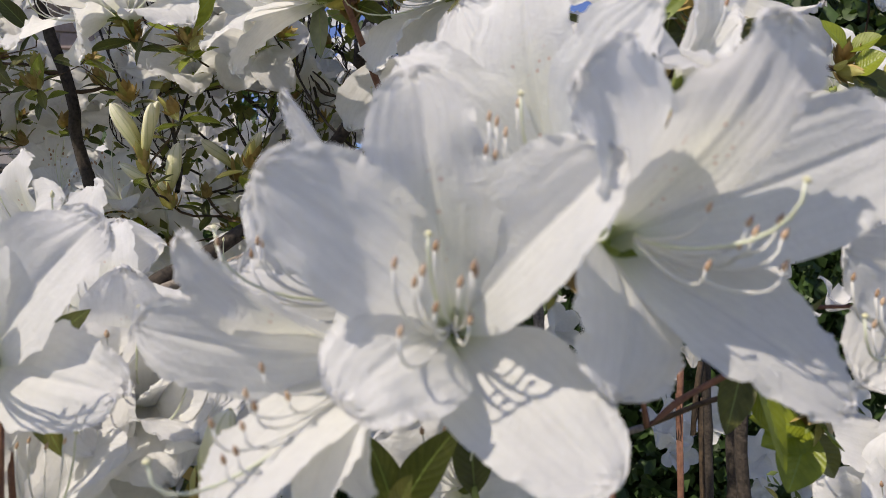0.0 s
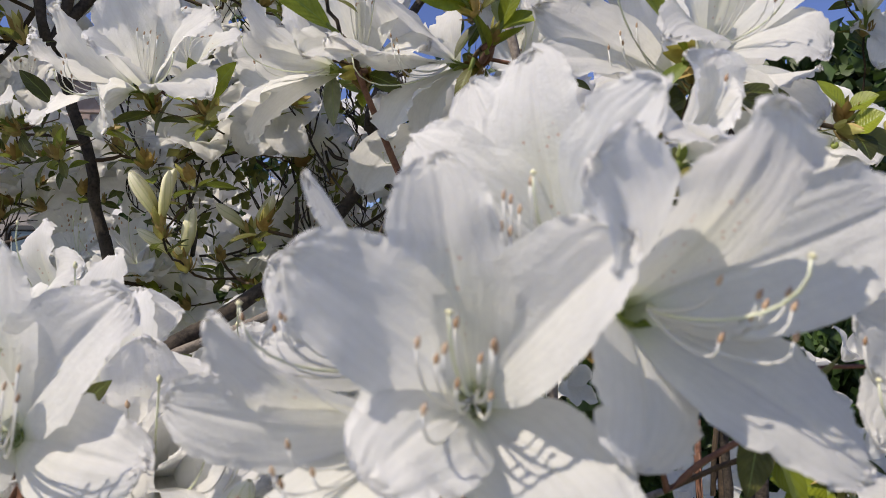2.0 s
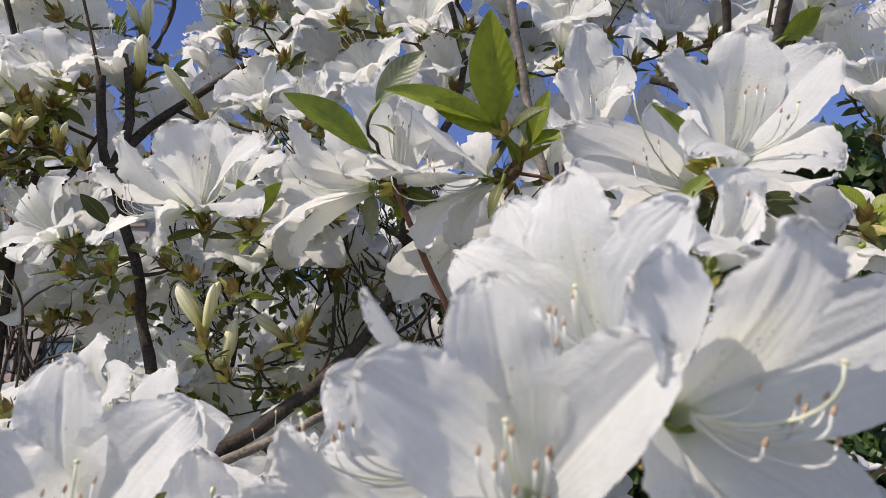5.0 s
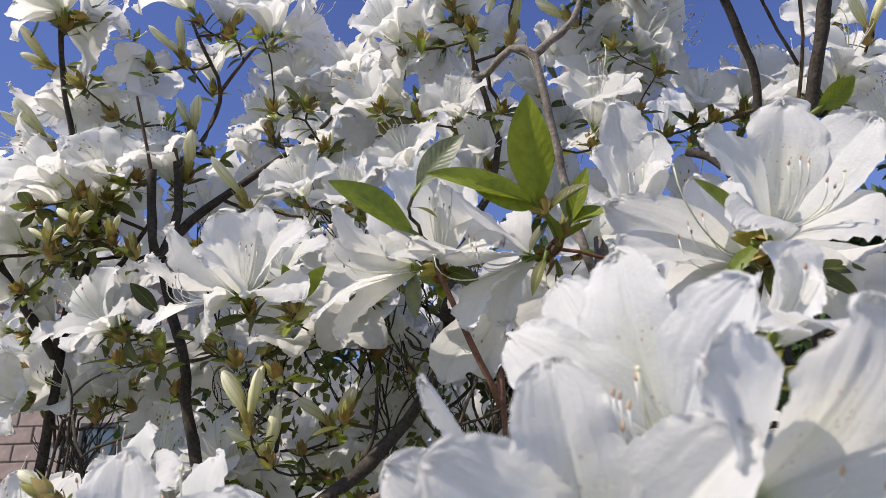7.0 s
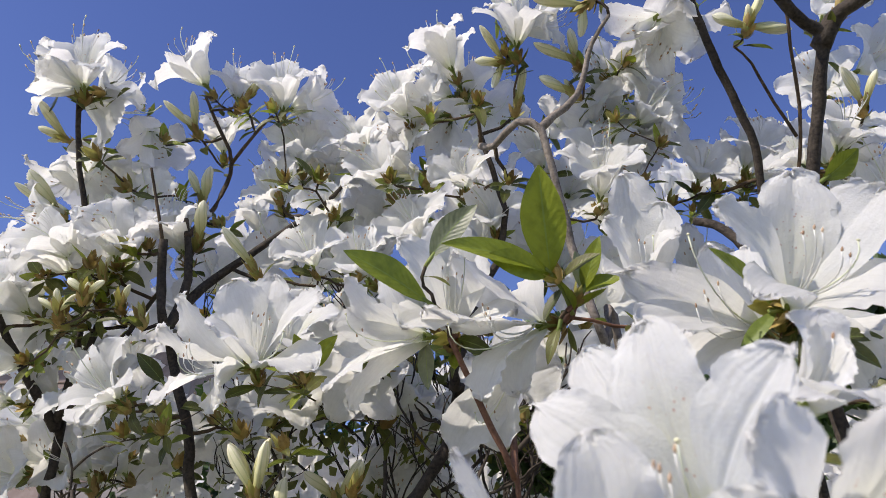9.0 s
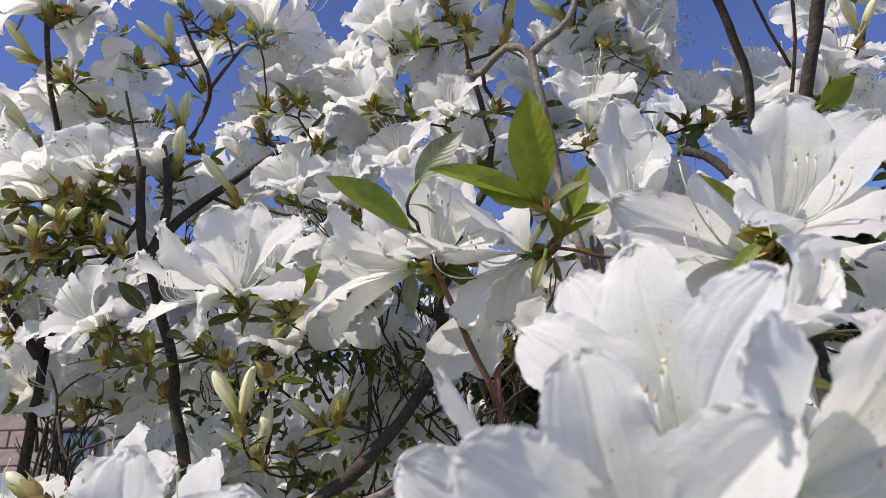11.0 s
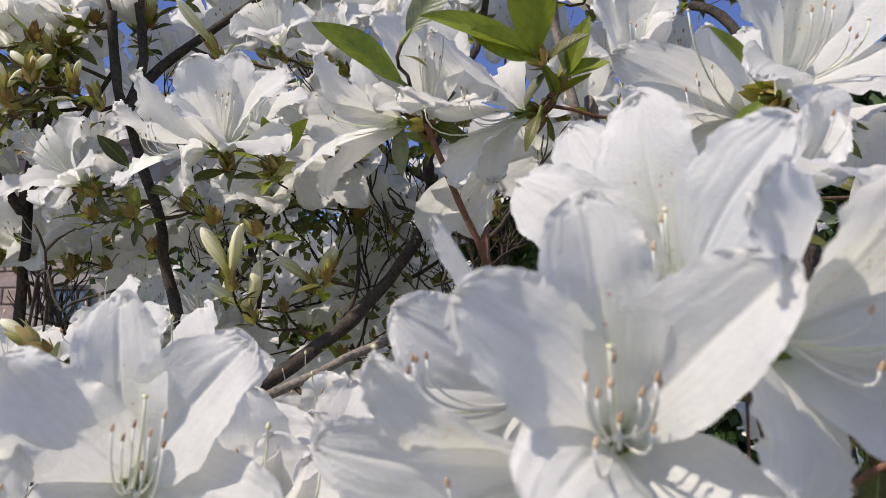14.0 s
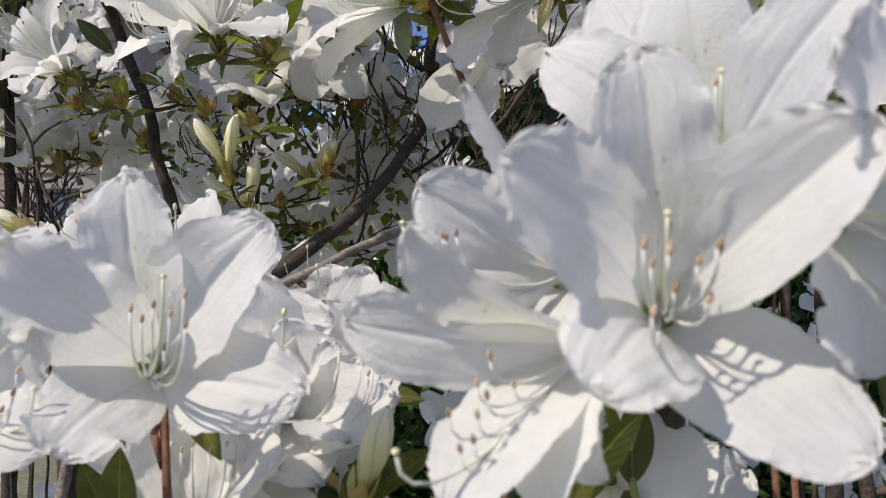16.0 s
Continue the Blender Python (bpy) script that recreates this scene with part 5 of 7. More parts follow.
flower(-0.1928, 0.6333, 1.2994, -0.56, -0.55, 1.03, size=1.07, turn=302, fine=False, whorl=0.35)
flower(-0.2472, 0.6259, 1.3113, -0.49, -0.73, 0.48, size=0.96)
flower(-0.2144, 0.6644, 1.2852, -0.33, 0.55, 0.10, size=1.01, turn=332, fine=False, whorl=0.35)
flower(-0.1270, 0.6319, 1.3155, 0.15, -0.59, 0.79, size=0.96)
flower(-0.1082, 0.6663, 1.2966, -0.36, 0.92, 0.96, size=1.07, turn=288, fine=False, whorl=0.35)
flower(-0.0881, 0.5610, 1.4290, 0.15, -0.93, -0.32, size=1.20)
flower(-0.0640, 0.6035, 1.4163, 0.29, -0.11, 0.28, size=1.06, turn=128, fine=False, whorl=0.35)
flower(-0.1072, 0.5856, 1.4717, -0.36, -0.81, 0.45, size=1.20)
flower(-0.0948, 0.6248, 1.4441, -0.75, 0.33, 0.43, size=1.07, turn=303, fine=False, whorl=0.35)
flower(-0.0577, 0.6633, 1.4296, -0.67, -0.74, -0.06, size=1.20)
flower(-0.0511, 0.7012, 1.4068, -0.69, -0.36, 0.08, size=0.98, turn=161, fine=False, whorl=0.35)
flower(-0.1328, 0.6565, 1.4550, -0.16, -0.98, -0.10, size=1.20)
flower(-0.1053, 0.6987, 1.4477, 0.54, -0.37, 0.70, size=0.97, turn=155, fine=False, whorl=0.35)
flower(-0.1045, 0.7089, 1.3586, 0.36, -0.93, 0.10, size=1.20)
flower(-0.1124, 0.7502, 1.3343, -0.21, 0.31, -0.19, size=1.09, turn=295, fine=False, whorl=0.35)
flower(-0.0877, 0.7469, 1.3878, 0.06, -0.98, 0.21, size=1.20)
flower(-0.0705, 0.7872, 1.3881, 0.04, 0.06, 1.07, size=1.12, turn=58, fine=False, whorl=0.35)
flower(-0.0660, 0.7129, 1.3410, 0.27, -0.87, 0.42, size=1.20)
flower(-0.0988, 0.7486, 1.3392, 0.85, -0.00, 0.66, size=1.18, turn=190, fine=False, whorl=0.35)
flower(-0.3396, 0.7512, 1.4101, -0.16, -0.93, 0.34, size=1.20)
flower(-0.3540, 0.7918, 1.3788, 0.66, -1.05, 0.15, size=1.05, turn=183, fine=False, whorl=0.35)
flower(-0.2526, 0.7357, 1.4097, 0.06, -0.98, 0.21, size=1.20)
flower(-0.2447, 0.7784, 1.3836, 0.51, -0.84, 0.84, size=1.03, turn=42, fine=False, whorl=0.35)
flower(-0.2398, 0.7332, 1.4388, 0.37, -0.93, -0.01, size=1.20)
flower(-0.2253, 0.7720, 1.4501, 0.68, -0.55, -0.43, size=1.09, turn=156, fine=False, whorl=0.35)
flower(-0.3169, 0.6994, 1.3420, 0.27, -0.79, 0.55, size=1.20)
flower(-0.2723, 0.6467, 1.2934, 0.06, -0.62, 0.78, size=1.20)
flower(-0.2709, 0.6807, 1.2736, 0.34, 0.28, 0.10, size=1.12, turn=310, fine=False, whorl=0.35)
flower(-0.3045, 0.5978, 1.2640, 0.06, -0.62, 0.78, size=1.20)
flower(-0.3334, 0.6284, 1.2612, -0.13, -0.26, -0.57, size=1.14, turn=219, fine=False, whorl=0.35)
flower(-0.3255, 0.5463, 1.2646, -0.28, -0.65, 0.71, size=1.20)
flower(-0.3455, 0.5770, 1.2671, 0.13, -0.14, 0.11, size=1.18, turn=45, fine=False, whorl=0.35)
flower(-0.0690, 0.4836, 1.2262, 0.06, -0.95, 0.30, size=1.20)
flower(0.0004, 0.6476, 1.4175, -0.17, -0.94, -0.31, size=1.20)
flower(0.0212, 0.6900, 1.4009, -0.87, -0.01, 0.41, size=1.08, turn=326, fine=False, whorl=0.35)
flower(-0.1023, 0.5607, 1.2419, -0.14, -0.94, 0.30, size=1.20)
flower(-0.0977, 0.6001, 1.2346, 0.38, -0.58, 0.72, size=1.09, turn=218, fine=False, whorl=0.35)
flower(-0.2810, 0.6422, 1.3222, -0.01, -0.57, 0.82, size=0.96)
flower(-0.3055, 0.6752, 1.2864, -0.28, 0.36, 0.78, size=0.98, turn=187, fine=False, whorl=0.35)
flower(-0.2031, 0.6131, 1.3082, -0.01, -0.54, 0.84, size=0.84)
flower(-0.1937, 0.6456, 1.2785, 0.68, -0.63, 0.10, size=1.00, turn=198, fine=False, whorl=0.35)
flower(0.2948, 0.4821, 1.3816, -0.43, -0.86, 0.27, size=0.84)
flower(0.2668, 0.3710, 1.1689, -0.22, -0.77, 0.60, size=1.20)
flower(0.2608, 0.3718, 1.1486, -0.51, -0.82, 0.26, size=1.20)
flower(0.0601, 0.2892, 1.1877, -0.11, -0.96, 0.27, size=1.08)
flower(0.0724, 0.3300, 1.1711, 0.22, -0.97, 0.07, size=1.20)
flower(-0.0856, 0.3340, 1.1728, 0.36, -0.92, 0.15, size=1.20)
# buds
bud_cluster((-0.3832, 0.5246, 1.6753), [(-0.3925, 0.4884, 1.6976), (-0.4030, 0.5075, 1.6812), (-0.3959, 0.5148, 1.6695)])
bud_cluster((-0.3974, 0.5572, 1.6127), [(-0.4135, 0.5258, 1.6457), (-0.4221, 0.5223, 1.6292)])
bud_cluster((-0.2668, 0.5515, 1.6933), [(-0.2907, 0.5253, 1.7151), (-0.2608, 0.5251, 1.7219), (-0.2722, 0.5345, 1.7022)])
bud_cluster((-0.2482, 0.5543, 1.6085), [(-0.2574, 0.5379, 1.6363), (-0.2325, 0.5318, 1.6319)])
bud_cluster((-0.2292, 0.5219, 1.5461), [(-0.2151, 0.4982, 1.5716)])
bud_cluster((-0.1751, 0.5227, 1.5145), [(-0.1932, 0.4938, 1.5425)])
bud_cluster((-0.3398, 0.5675, 1.6064), [(-0.3073, 0.5498, 1.6248), (-0.3488, 0.5542, 1.6288)])
bud_cluster((-0.1688, 0.5476, 1.3447), [(-0.1763, 0.5200, 1.3726), (-0.1466, 0.5229, 1.3737)])
bud_cluster((-0.1499, 0.5080, 1.3316), [(-0.1672, 0.4981, 1.3669), (-0.1385, 0.4948, 1.3658)])
bud_cluster((-0.1508, 0.5503, 1.3126), [(-0.1789, 0.5364, 1.3341), (-0.1411, 0.5467, 1.3502), (-0.1511, 0.5392, 1.3219)])
bud_cluster((-0.1196, 0.6093, 1.3416), [(-0.1432, 0.5955, 1.3639), (-0.0957, 0.5974, 1.3696)])
bud_cluster((-0.0589, 0.6393, 1.4645), [(-0.0721, 0.6275, 1.4738)])
bud_cluster((-0.1285, 0.6307, 1.5092), [(-0.1327, 0.6277, 1.5346)])
bud_cluster((-0.0204, 0.2717, 1.1868), [(-0.0075, 0.2609, 1.2166)])
bud_cluster((-0.3511, 0.6345, 1.3661), [(-0.3532, 0.6330, 1.3788)])
bud_cluster((-0.1787, 0.3511, 1.2786), [(-0.1936, 0.3490, 1.2904)])
bud_cluster((-0.1720, 0.5890, 1.4086), [(-0.1692, 0.5874, 1.4247)])
bud_cluster((0.0470, 0.5127, 1.7065), [(0.0281, 0.4865, 1.7293), (0.0337, 0.5146, 1.6792), (0.0203, 0.5012, 1.7009)])
bud_cluster((0.1110, 0.5060, 1.6907), [(0.0748, 0.4927, 1.7072), (0.1085, 0.4910, 1.7176)])
bud_cluster((0.1062, 0.5189, 1.6663), [(0.0773, 0.5077, 1.6803), (0.0997, 0.5119, 1.6776)])
bud_cluster((0.0555, 0.5341, 1.6694), [(0.0674, 0.5179, 1.7014)])
bud_cluster((0.1170, 0.4538, 1.7037), [(0.0730, 0.4446, 1.7110), (0.1101, 0.4654, 1.6809)])
bud_cluster((0.2441, 0.4639, 1.6709), [(0.2163, 0.4558, 1.6796), (0.2469, 0.4555, 1.6869), (0.2599, 0.4528, 1.6947), (0.2801, 0.4697, 1.6681)])
bud_cluster((0.3339, 0.5065, 1.6125), [(0.3132, 0.4808, 1.6341), (0.3419, 0.4856, 1.6314)])
bud_cluster((-0.0393, 0.6217, 1.6562), [(-0.0695, 0.6065, 1.6564), (-0.0559, 0.6138, 1.6670)])
bud_cluster((-0.1341, 0.6375, 1.5230), [(-0.1267, 0.6277, 1.5425)])
bud_cluster((0.2990, 0.4348, 1.6522), [(0.3092, 0.4260, 1.6706)])
bud_cluster((-0.1763, 0.5611, 1.6116), [(-0.1792, 0.5555, 1.6212)])
bud_cluster((-0.2127, 0.5420, 1.7225), [(-0.1939, 0.5347, 1.7397)])
bud_cluster((0.2223, 0.5080, 1.7532), [(0.2162, 0.4971, 1.7718)])
bud_cluster((-0.0910, 0.5568, 1.3448), [(-0.0834, 0.5496, 1.3595)])
# young buds on the flank
bud_cluster((-0.2837, 0.4700, 1.4776), [(-0.2972, 0.4663, 1.4908), (-0.2767, 0.4620, 1.4829), (-0.2642, 0.4613, 1.4824)], size=0.85)
bud_cluster((-0.2662, 0.4900, 1.4778), [(-0.2692, 0.4835, 1.4853), (-0.2543, 0.4793, 1.4870)], size=0.75)
bud_cluster((-0.3096, 0.4800, 1.4693), [(-0.3263, 0.4767, 1.4814), (-0.3080, 0.4709, 1.4852), (-0.2900, 0.4690, 1.4768)], size=0.70)
bud_cluster((-0.2952, 0.5000, 1.5106), [(-0.3019, 0.4899, 1.5202), (-0.2879, 0.4969, 1.5242)], size=0.80)
bud_cluster((-0.2537, 0.5000, 1.4685), [(-0.2551, 0.4946, 1.4784)], size=0.80)
# fresh leaves and single large leaves
wood('stem', [(0.0677, 0.3886, 1.4012), (0.0622, 0.3746, 1.4105), (0.0573, 0.3689, 1.4166)], 0.0013, 0.0011, SEPAL)
leaf_shoot((0.0568, 0.3683, 1.4176), [
    ((0.0543, 0.3330, 1.4606), 0.0120, (-0.2428, -0.9053, -0.3487), 0.05, LEAF_NEW),
    ((0.0042, 0.3338, 1.4274), 0.0092, (0.2308, -0.8944, 0.3831), 0.10, LEAF_NEW),
    ((0.0251, 0.3440, 1.4132), 0.0082, (0.0259, -0.9906, -0.1345), 0.10, LEAF_NEW),
], 'fresh green azalea leaves lit from behind', whorl=0.6)
leaf_shoot((0.0738, 0.3800, 1.4103), [
    ((0.0852, 0.3676, 1.4355), 0.0055, (-0.5270, -0.8073, -0.2656), 0.05, LEAF_NEW),
    ((0.0706, 0.3738, 1.4314), 0.0060, (0.6184, -0.7168, -0.3222), 0.05, LEAF_GREY),
    ((0.0933, 0.3736, 1.4157), 0.0060, (0.1246, -0.8618, 0.4917), 0.20, LEAF_NEW),
], 'small fresh leaves at a twig fork', whorl=0.6)
leaf_shoot((-0.0116, 0.3854, 1.4134), [
    ((-0.0506, 0.3530, 1.4328), 0.0105, (0.2332, -0.9201, 0.3146), 0.10, LEAF_NEW),
], 'long green leaf beside a white blossom')
leaf_shoot((-0.0091, 0.3828, 1.4396), [
    ((0.0145, 0.3702, 1.4678), 0.0085, (-0.1805, -0.9705, -0.1602), 0.10, LEAF_GREY),
], 'grey-green leaf with fine veins')
leaf_shoot((-0.0987, 0.4468, 1.3975), [
    ((-0.1008, 0.4300, 1.4172), 0.0055, (0.4180, -0.8316, -0.3657), 0.05, LEAF_NEW),
    ((-0.0764, 0.4288, 1.4142), 0.0060, (-0.1937, -0.9474, -0.2550), 0.05, LEAF_NEW),
], 'pair of fresh green leaves', whorl=0.3)
leaf_shoot((-0.2370, 0.5207, 1.4210), [
    ((-0.2524, 0.5070, 1.4426), 0.0060, (0.3260, -0.9288, -0.1762), 0.10, LEAF),
], 'single green leaf on a stem')
leaf_shoot((0.1477, 0.3246, 1.3705), [
    ((0.1189, 0.2988, 1.3905), 0.0058, (0.5157, -0.8371, 0.1826), 0.10, LEAF_NEW),
    ((0.1290, 0.3260, 1.3534), 0.0034, (0.1246, -0.8618, 0.4917), 0.20, SEPAL),
], 'long green leaf under a white blossom', whorl=0.8)
leaf_shoot((0.1693, 0.3380, 1.3611), [
    ((0.1813, 0.3260, 1.3439), 0.0055, (0.1298, -0.9254, 0.3561), 0.30, LEAF),
    ((0.1932, 0.3370, 1.3578), 0.0050, (0.1246, -0.8618, 0.4917), 0.30, LEAF),
], 'dark green leaves in the shade of blossoms', whorl=0.6)
leaf_shoot((-0.0202, 0.4323, 1.4096), [
    ((-0.0173, 0.4327, 1.3781), 0.0055, (-0.1937, -0.9474, -0.2550), 0.10, LEAF_GREY),
], 'grey withered leaf that hangs down')
leaf_shoot((0.0596, 0.3872, 1.3940), [
    ((0.0535, 0.3860, 1.3741), 0.0035, (-0.4859, -0.8534, -0.1888), 0.40, LEAF),
], 'small curled leaf on a twig')
leaf_shoot((0.1990, 0.3503, 1.4499), [
    ((0.2160, 0.3415, 1.4591), 0.0060, (0.3263, -0.9046, -0.2742), 0.10, LEAF_NEW),
], 'green leaf behind a white blossom')
leaf_shoot((0.0403, 0.2541, 1.1873), [
    ((0.0517, 0.2326, 1.2221), 0.0055, (-0.3581, -0.9320, 0.0567), 0.00, LEAF),
    ((0.0365, 0.2428, 1.2153), 0.0050, (0.3100, -0.9351, 0.1715), 0.10, LEAF),
    ((0.0459, 0.2282, 1.2075), 0.0040, (-0.5951, -0.8018, 0.0548), 0.10, LEAF),
], 'dark green leaves below the open blossom')
leaf_shoot((0.1478, 0.2775, 1.2349), [
    ((0.1399, 0.2736, 1.2102), 0.0055, (-0.2113, -0.9630, 0.1671), 0.10, LEAF),
    ((0.1559, 0.2837, 1.2091), 0.0060, (0.1036, -0.9557, 0.2754), 0.10, LEAF_NEW),
    ((0.1618, 0.2792, 1.1979), 0.0050, (0.5185, -0.8358, 0.1805), 0.10, LEAF_NEW),
], 'green leaves hanging under a blossom', whorl=0.5)
leaf_shoot((0.0631, 0.2709, 1.1904), [
    ((0.0597, 0.2543, 1.2194), 0.0062, (0.1594, -0.9858, 0.0532), 0.00, LEAF),
    ((0.0521, 0.2588, 1.2211), 0.0030, (0.5675, -0.8090, 0.1533), 0.00, LEAF_NEW),
], 'dark green leaves under the near blossoms')
leaf_shoot((-0.0911, 0.2633, 1.1776), [
    ((-0.0840, 0.2523, 1.2070), 0.0060, (0.1594, -0.9858, 0.0532), 0.05, LEAF),
    ((-0.0983, 0.2567, 1.2028), 0.0050, (0.3669, -0.9289, 0.0507), 0.05, LEAF),
], 'dark upright leaves below a blossom')
leaf_shoot((-0.0293, 0.3274, 1.1657), [
    ((-0.0471, 0.3155, 1.1843), 0.0080, (0.0563, -0.6848, 0.7265), 0.10, LEAF),
    ((0.0007, 0.3177, 1.1915), 0.0075, (0.0525, -0.5685, 0.8210), 0.20, LEAF),
    ((-0.0152, 0.3072, 1.1822), 0.0070, (0.0563, -0.6848, 0.7265), 0.10, LEAF),
    ((-0.0569, 0.3096, 1.1922), 0.0050, (0.2659, -0.8405, 0.4720), 0.10, BRACT),
], 'dark green leaves round a pale bud')
leaf_shoot((-0.0703, 0.3627, 1.2190), [
    ((-0.0722, 0.3615, 1.2406), 0.0050, (0.0594, -0.9611, 0.2697), 0.10, LEAF_NEW),
    ((-0.0658, 0.3618, 1.2430), 0.0040, (0.0594, -0.9611, 0.2697), 0.10, LEAF_NEW),
], 'small fresh leaves between blossoms')
leaf_shoot((-0.1166, 0.4989, 1.4137), [
    ((-0.1227, 0.4977, 1.4396), 0.0060, (0.3100, -0.9351, 0.1715), 0.10, LEAF_NEW),
    ((-0.1021, 0.4981, 1.4325), 0.0060, (-0.3088, -0.9375, 0.1607), 0.10, LEAF_NEW),
], 'fresh green leaf pair')
leaf_shoot((0.2675, 0.4219, 1.3820), [
    ((0.2792, 0.4118, 1.3848), 0.0070, (-0.0053, -0.8700, 0.4930), 0.10, LEAF_NEW),
    ((0.2520, 0.4212, 1.3970), 0.0060, (-0.0053, -0.8700, 0.4930), 0.10, LEAF_NEW),
], 'green leaves behind the near blossoms', whorl=0.8)
leaf_shoot((0.1481, 0.3625, 1.3545), [
    ((0.1516, 0.3616, 1.3749), 0.0080, (0.2126, -0.9614, 0.1744), 0.10, LEAF),
    ((0.1403, 0.3619, 1.3671), 0.0060, (0.2051, -0.9400, 0.2728), 0.10, LEAF),
], 'dark green leaves between blossoms', whorl=0.6)
# leafy twig ends without blossoms
rosette(-0.3159, 0.4843, 1.6195, -0.25, -0.90, 0.36)
rosette(-0.2964, 0.5085, 1.6003, -0.30, -0.90, 0.33)
rosette(-0.2816, 0.5254, 1.6635, 0.65, -0.62, 0.44)
rosette(-0.2583, 0.5337, 1.6031, -0.43, -0.55, 0.72)
rosette(-0.2221, 0.5418, 1.5738, -0.29, -0.93, 0.23)
rosette(-0.3478, 0.5463, 1.5352, -0.26, -0.77, 0.58)
rosette(-0.3827, 0.5604, 1.5274, -0.42, -0.39, 0.82)
rosette(-0.3146, 0.5343, 1.4944, 0.56, -0.79, 0.25)
rosette(-0.3648, 0.5273, 1.4499, 0.02, -0.99, 0.13)
rosette(-0.3019, 0.5626, 1.4203, -0.06, -0.75, 0.65)
rosette(-0.1132, 0.4864, 1.5745, 0.56, -0.72, 0.40)
rosette(-0.1022, 0.5587, 1.6409, 0.04, -0.59, 0.81)
rosette(-0.1149, 0.5372, 1.5694, -0.11, -0.96, 0.27)
rosette(-0.1301, 0.5420, 1.5591, -0.10, -0.93, 0.35)
rosette(-0.0597, 0.5145, 1.5873, 0.04, -0.98, 0.19)
rosette(-0.0332, 0.5534, 1.6008, 0.38, -0.92, 0.04)
rosette(-0.0436, 0.5871, 1.5978, 0.12, -0.85, 0.51)
rosette(0.0212, 0.4798, 1.6349, 0.09, -0.83, 0.56)
rosette(-0.0207, 0.4876, 1.6316, 0.14, -0.64, 0.75)
rosette(0.0415, 0.5104, 1.5734, 0.18, -0.88, 0.45)
rosette(0.0794, 0.5174, 1.5356, 0.52, -0.52, 0.67)
rosette(0.1576, 0.5168, 1.6940, 0.66, -0.63, 0.42)
rosette(0.1433, 0.5459, 1.6811, 0.41, -0.85, 0.32)
rosette(0.1355, 0.5041, 1.6217, -0.47, -0.68, 0.56)
rosette(0.1726, 0.5229, 1.6047, 0.40, -0.82, 0.42)
rosette(0.1528, 0.5237, 1.5700, 0.43, -0.45, 0.78)
rosette(0.1879, 0.5825, 1.5817, 0.43, -0.64, 0.64)
rosette(0.2189, 0.5517, 1.5742, 0.24, -0.90, 0.36)
rosette(0.2510, 0.5724, 1.5884, -0.37, -0.59, 0.72)
rosette(0.3390, 0.5789, 1.6198, 0.58, -0.74, 0.33)
rosette(0.1291, 0.5611, 1.5723, -0.39, -0.82, 0.42)
rosette(-0.0868, 0.5167, 1.4964, 0.57, -0.42, 0.70)
rosette(-0.1422, 0.4860, 1.5775, -0.07, -0.79, 0.61)
rosette(-0.1945, 0.5031, 1.6734, -0.31, -0.80, 0.51)
rosette(-0.1494, 0.4634, 1.6347, -0.27, -0.88, 0.40)
rosette(0.1113, 0.4974, 1.6759, -0.42, -0.83, 0.37)
rosette(0.0492, 0.5083, 1.7125, -0.27, -0.82, 0.50)
rosette(-0.2699, 0.4932, 1.5266, -0.48, -0.53, 0.69)
rosette(-0.2632, 0.5052, 1.5349, 0.26, -0.34, 0.90)
rosette(-0.3363, 0.5264, 1.4774, -0.36, -0.88, 0.30)
rosette(-0.2623, 0.5203, 1.3832, -0.25, -0.48, 0.84)
rosette(-0.2233, 0.5066, 1.3803, -0.05, -0.82, 0.57)
rosette(-0.1788, 0.5442, 1.3841, 0.00, -0.57, 0.82)
rosette(-0.1982, 0.5241, 1.4063, 0.65, -0.44, 0.62)
rosette(-0.1350, 0.5407, 1.4160, -0.35, -0.75, 0.56)
rosette(-0.0650, 0.5286, 1.4259, 0.66, -0.50, 0.56)
rosette(0.0126, 0.5648, 1.4614, 0.71, -0.69, 0.16)
rosette(-0.2461, 0.5303, 1.3870, -0.38, -0.47, 0.80)
rosette(-0.2587, 0.5639, 1.4099, 0.14, -0.50, 0.86)
rosette(-0.2131, 0.5698, 1.4027, -0.26, -0.60, 0.76)
rosette(-0.3216, 0.5928, 1.4281, 0.47, -0.02, 0.88)
rosette(-0.2467, 0.5827, 1.3723, 0.44, -0.28, 0.85)
rosette(-0.1373, 0.5915, 1.3188, 0.02, -0.47, 0.88)
rosette(-0.0964, 0.5735, 1.2935, 0.45, -0.81, 0.39)
rosette(-0.1369, 0.5215, 1.3680, -0.47, -0.04, 0.88)
rosette(-0.1249, 0.5222, 1.4154, 0.21, -0.57, 0.79)
rosette(-0.0886, 0.6062, 1.4099, 0.05, -0.65, 0.76)
rosette(-0.0519, 0.6149, 1.3862, -0.25, -0.35, 0.90)
rosette(-0.1151, 0.5786, 1.4080, -0.44, -0.33, 0.84)
rosette(0.0250, 0.5394, 1.3910, -0.36, -0.61, 0.71)
rosette(0.0392, 0.6043, 1.3983, -0.22, -0.05, 0.97)
rosette(-0.0688, 0.5780, 1.4338, 0.40, -0.12, 0.91)
# sunlit blossoms at the front of the bush's flank
flower(-0.3370, 0.5000, 1.5387, -0.30, -0.80, 0.50, size=1.15, turn=120, whorl=0.8)
flower(-0.2903, 0.5000, 1.5367, 0.25, -0.80, 0.45, size=1.10, turn=155, whorl=0.8)
flower(-0.2624, 0.4900, 1.4067, -0.30, -0.82, 0.38, size=1.00, turn=40, whorl=0.8)
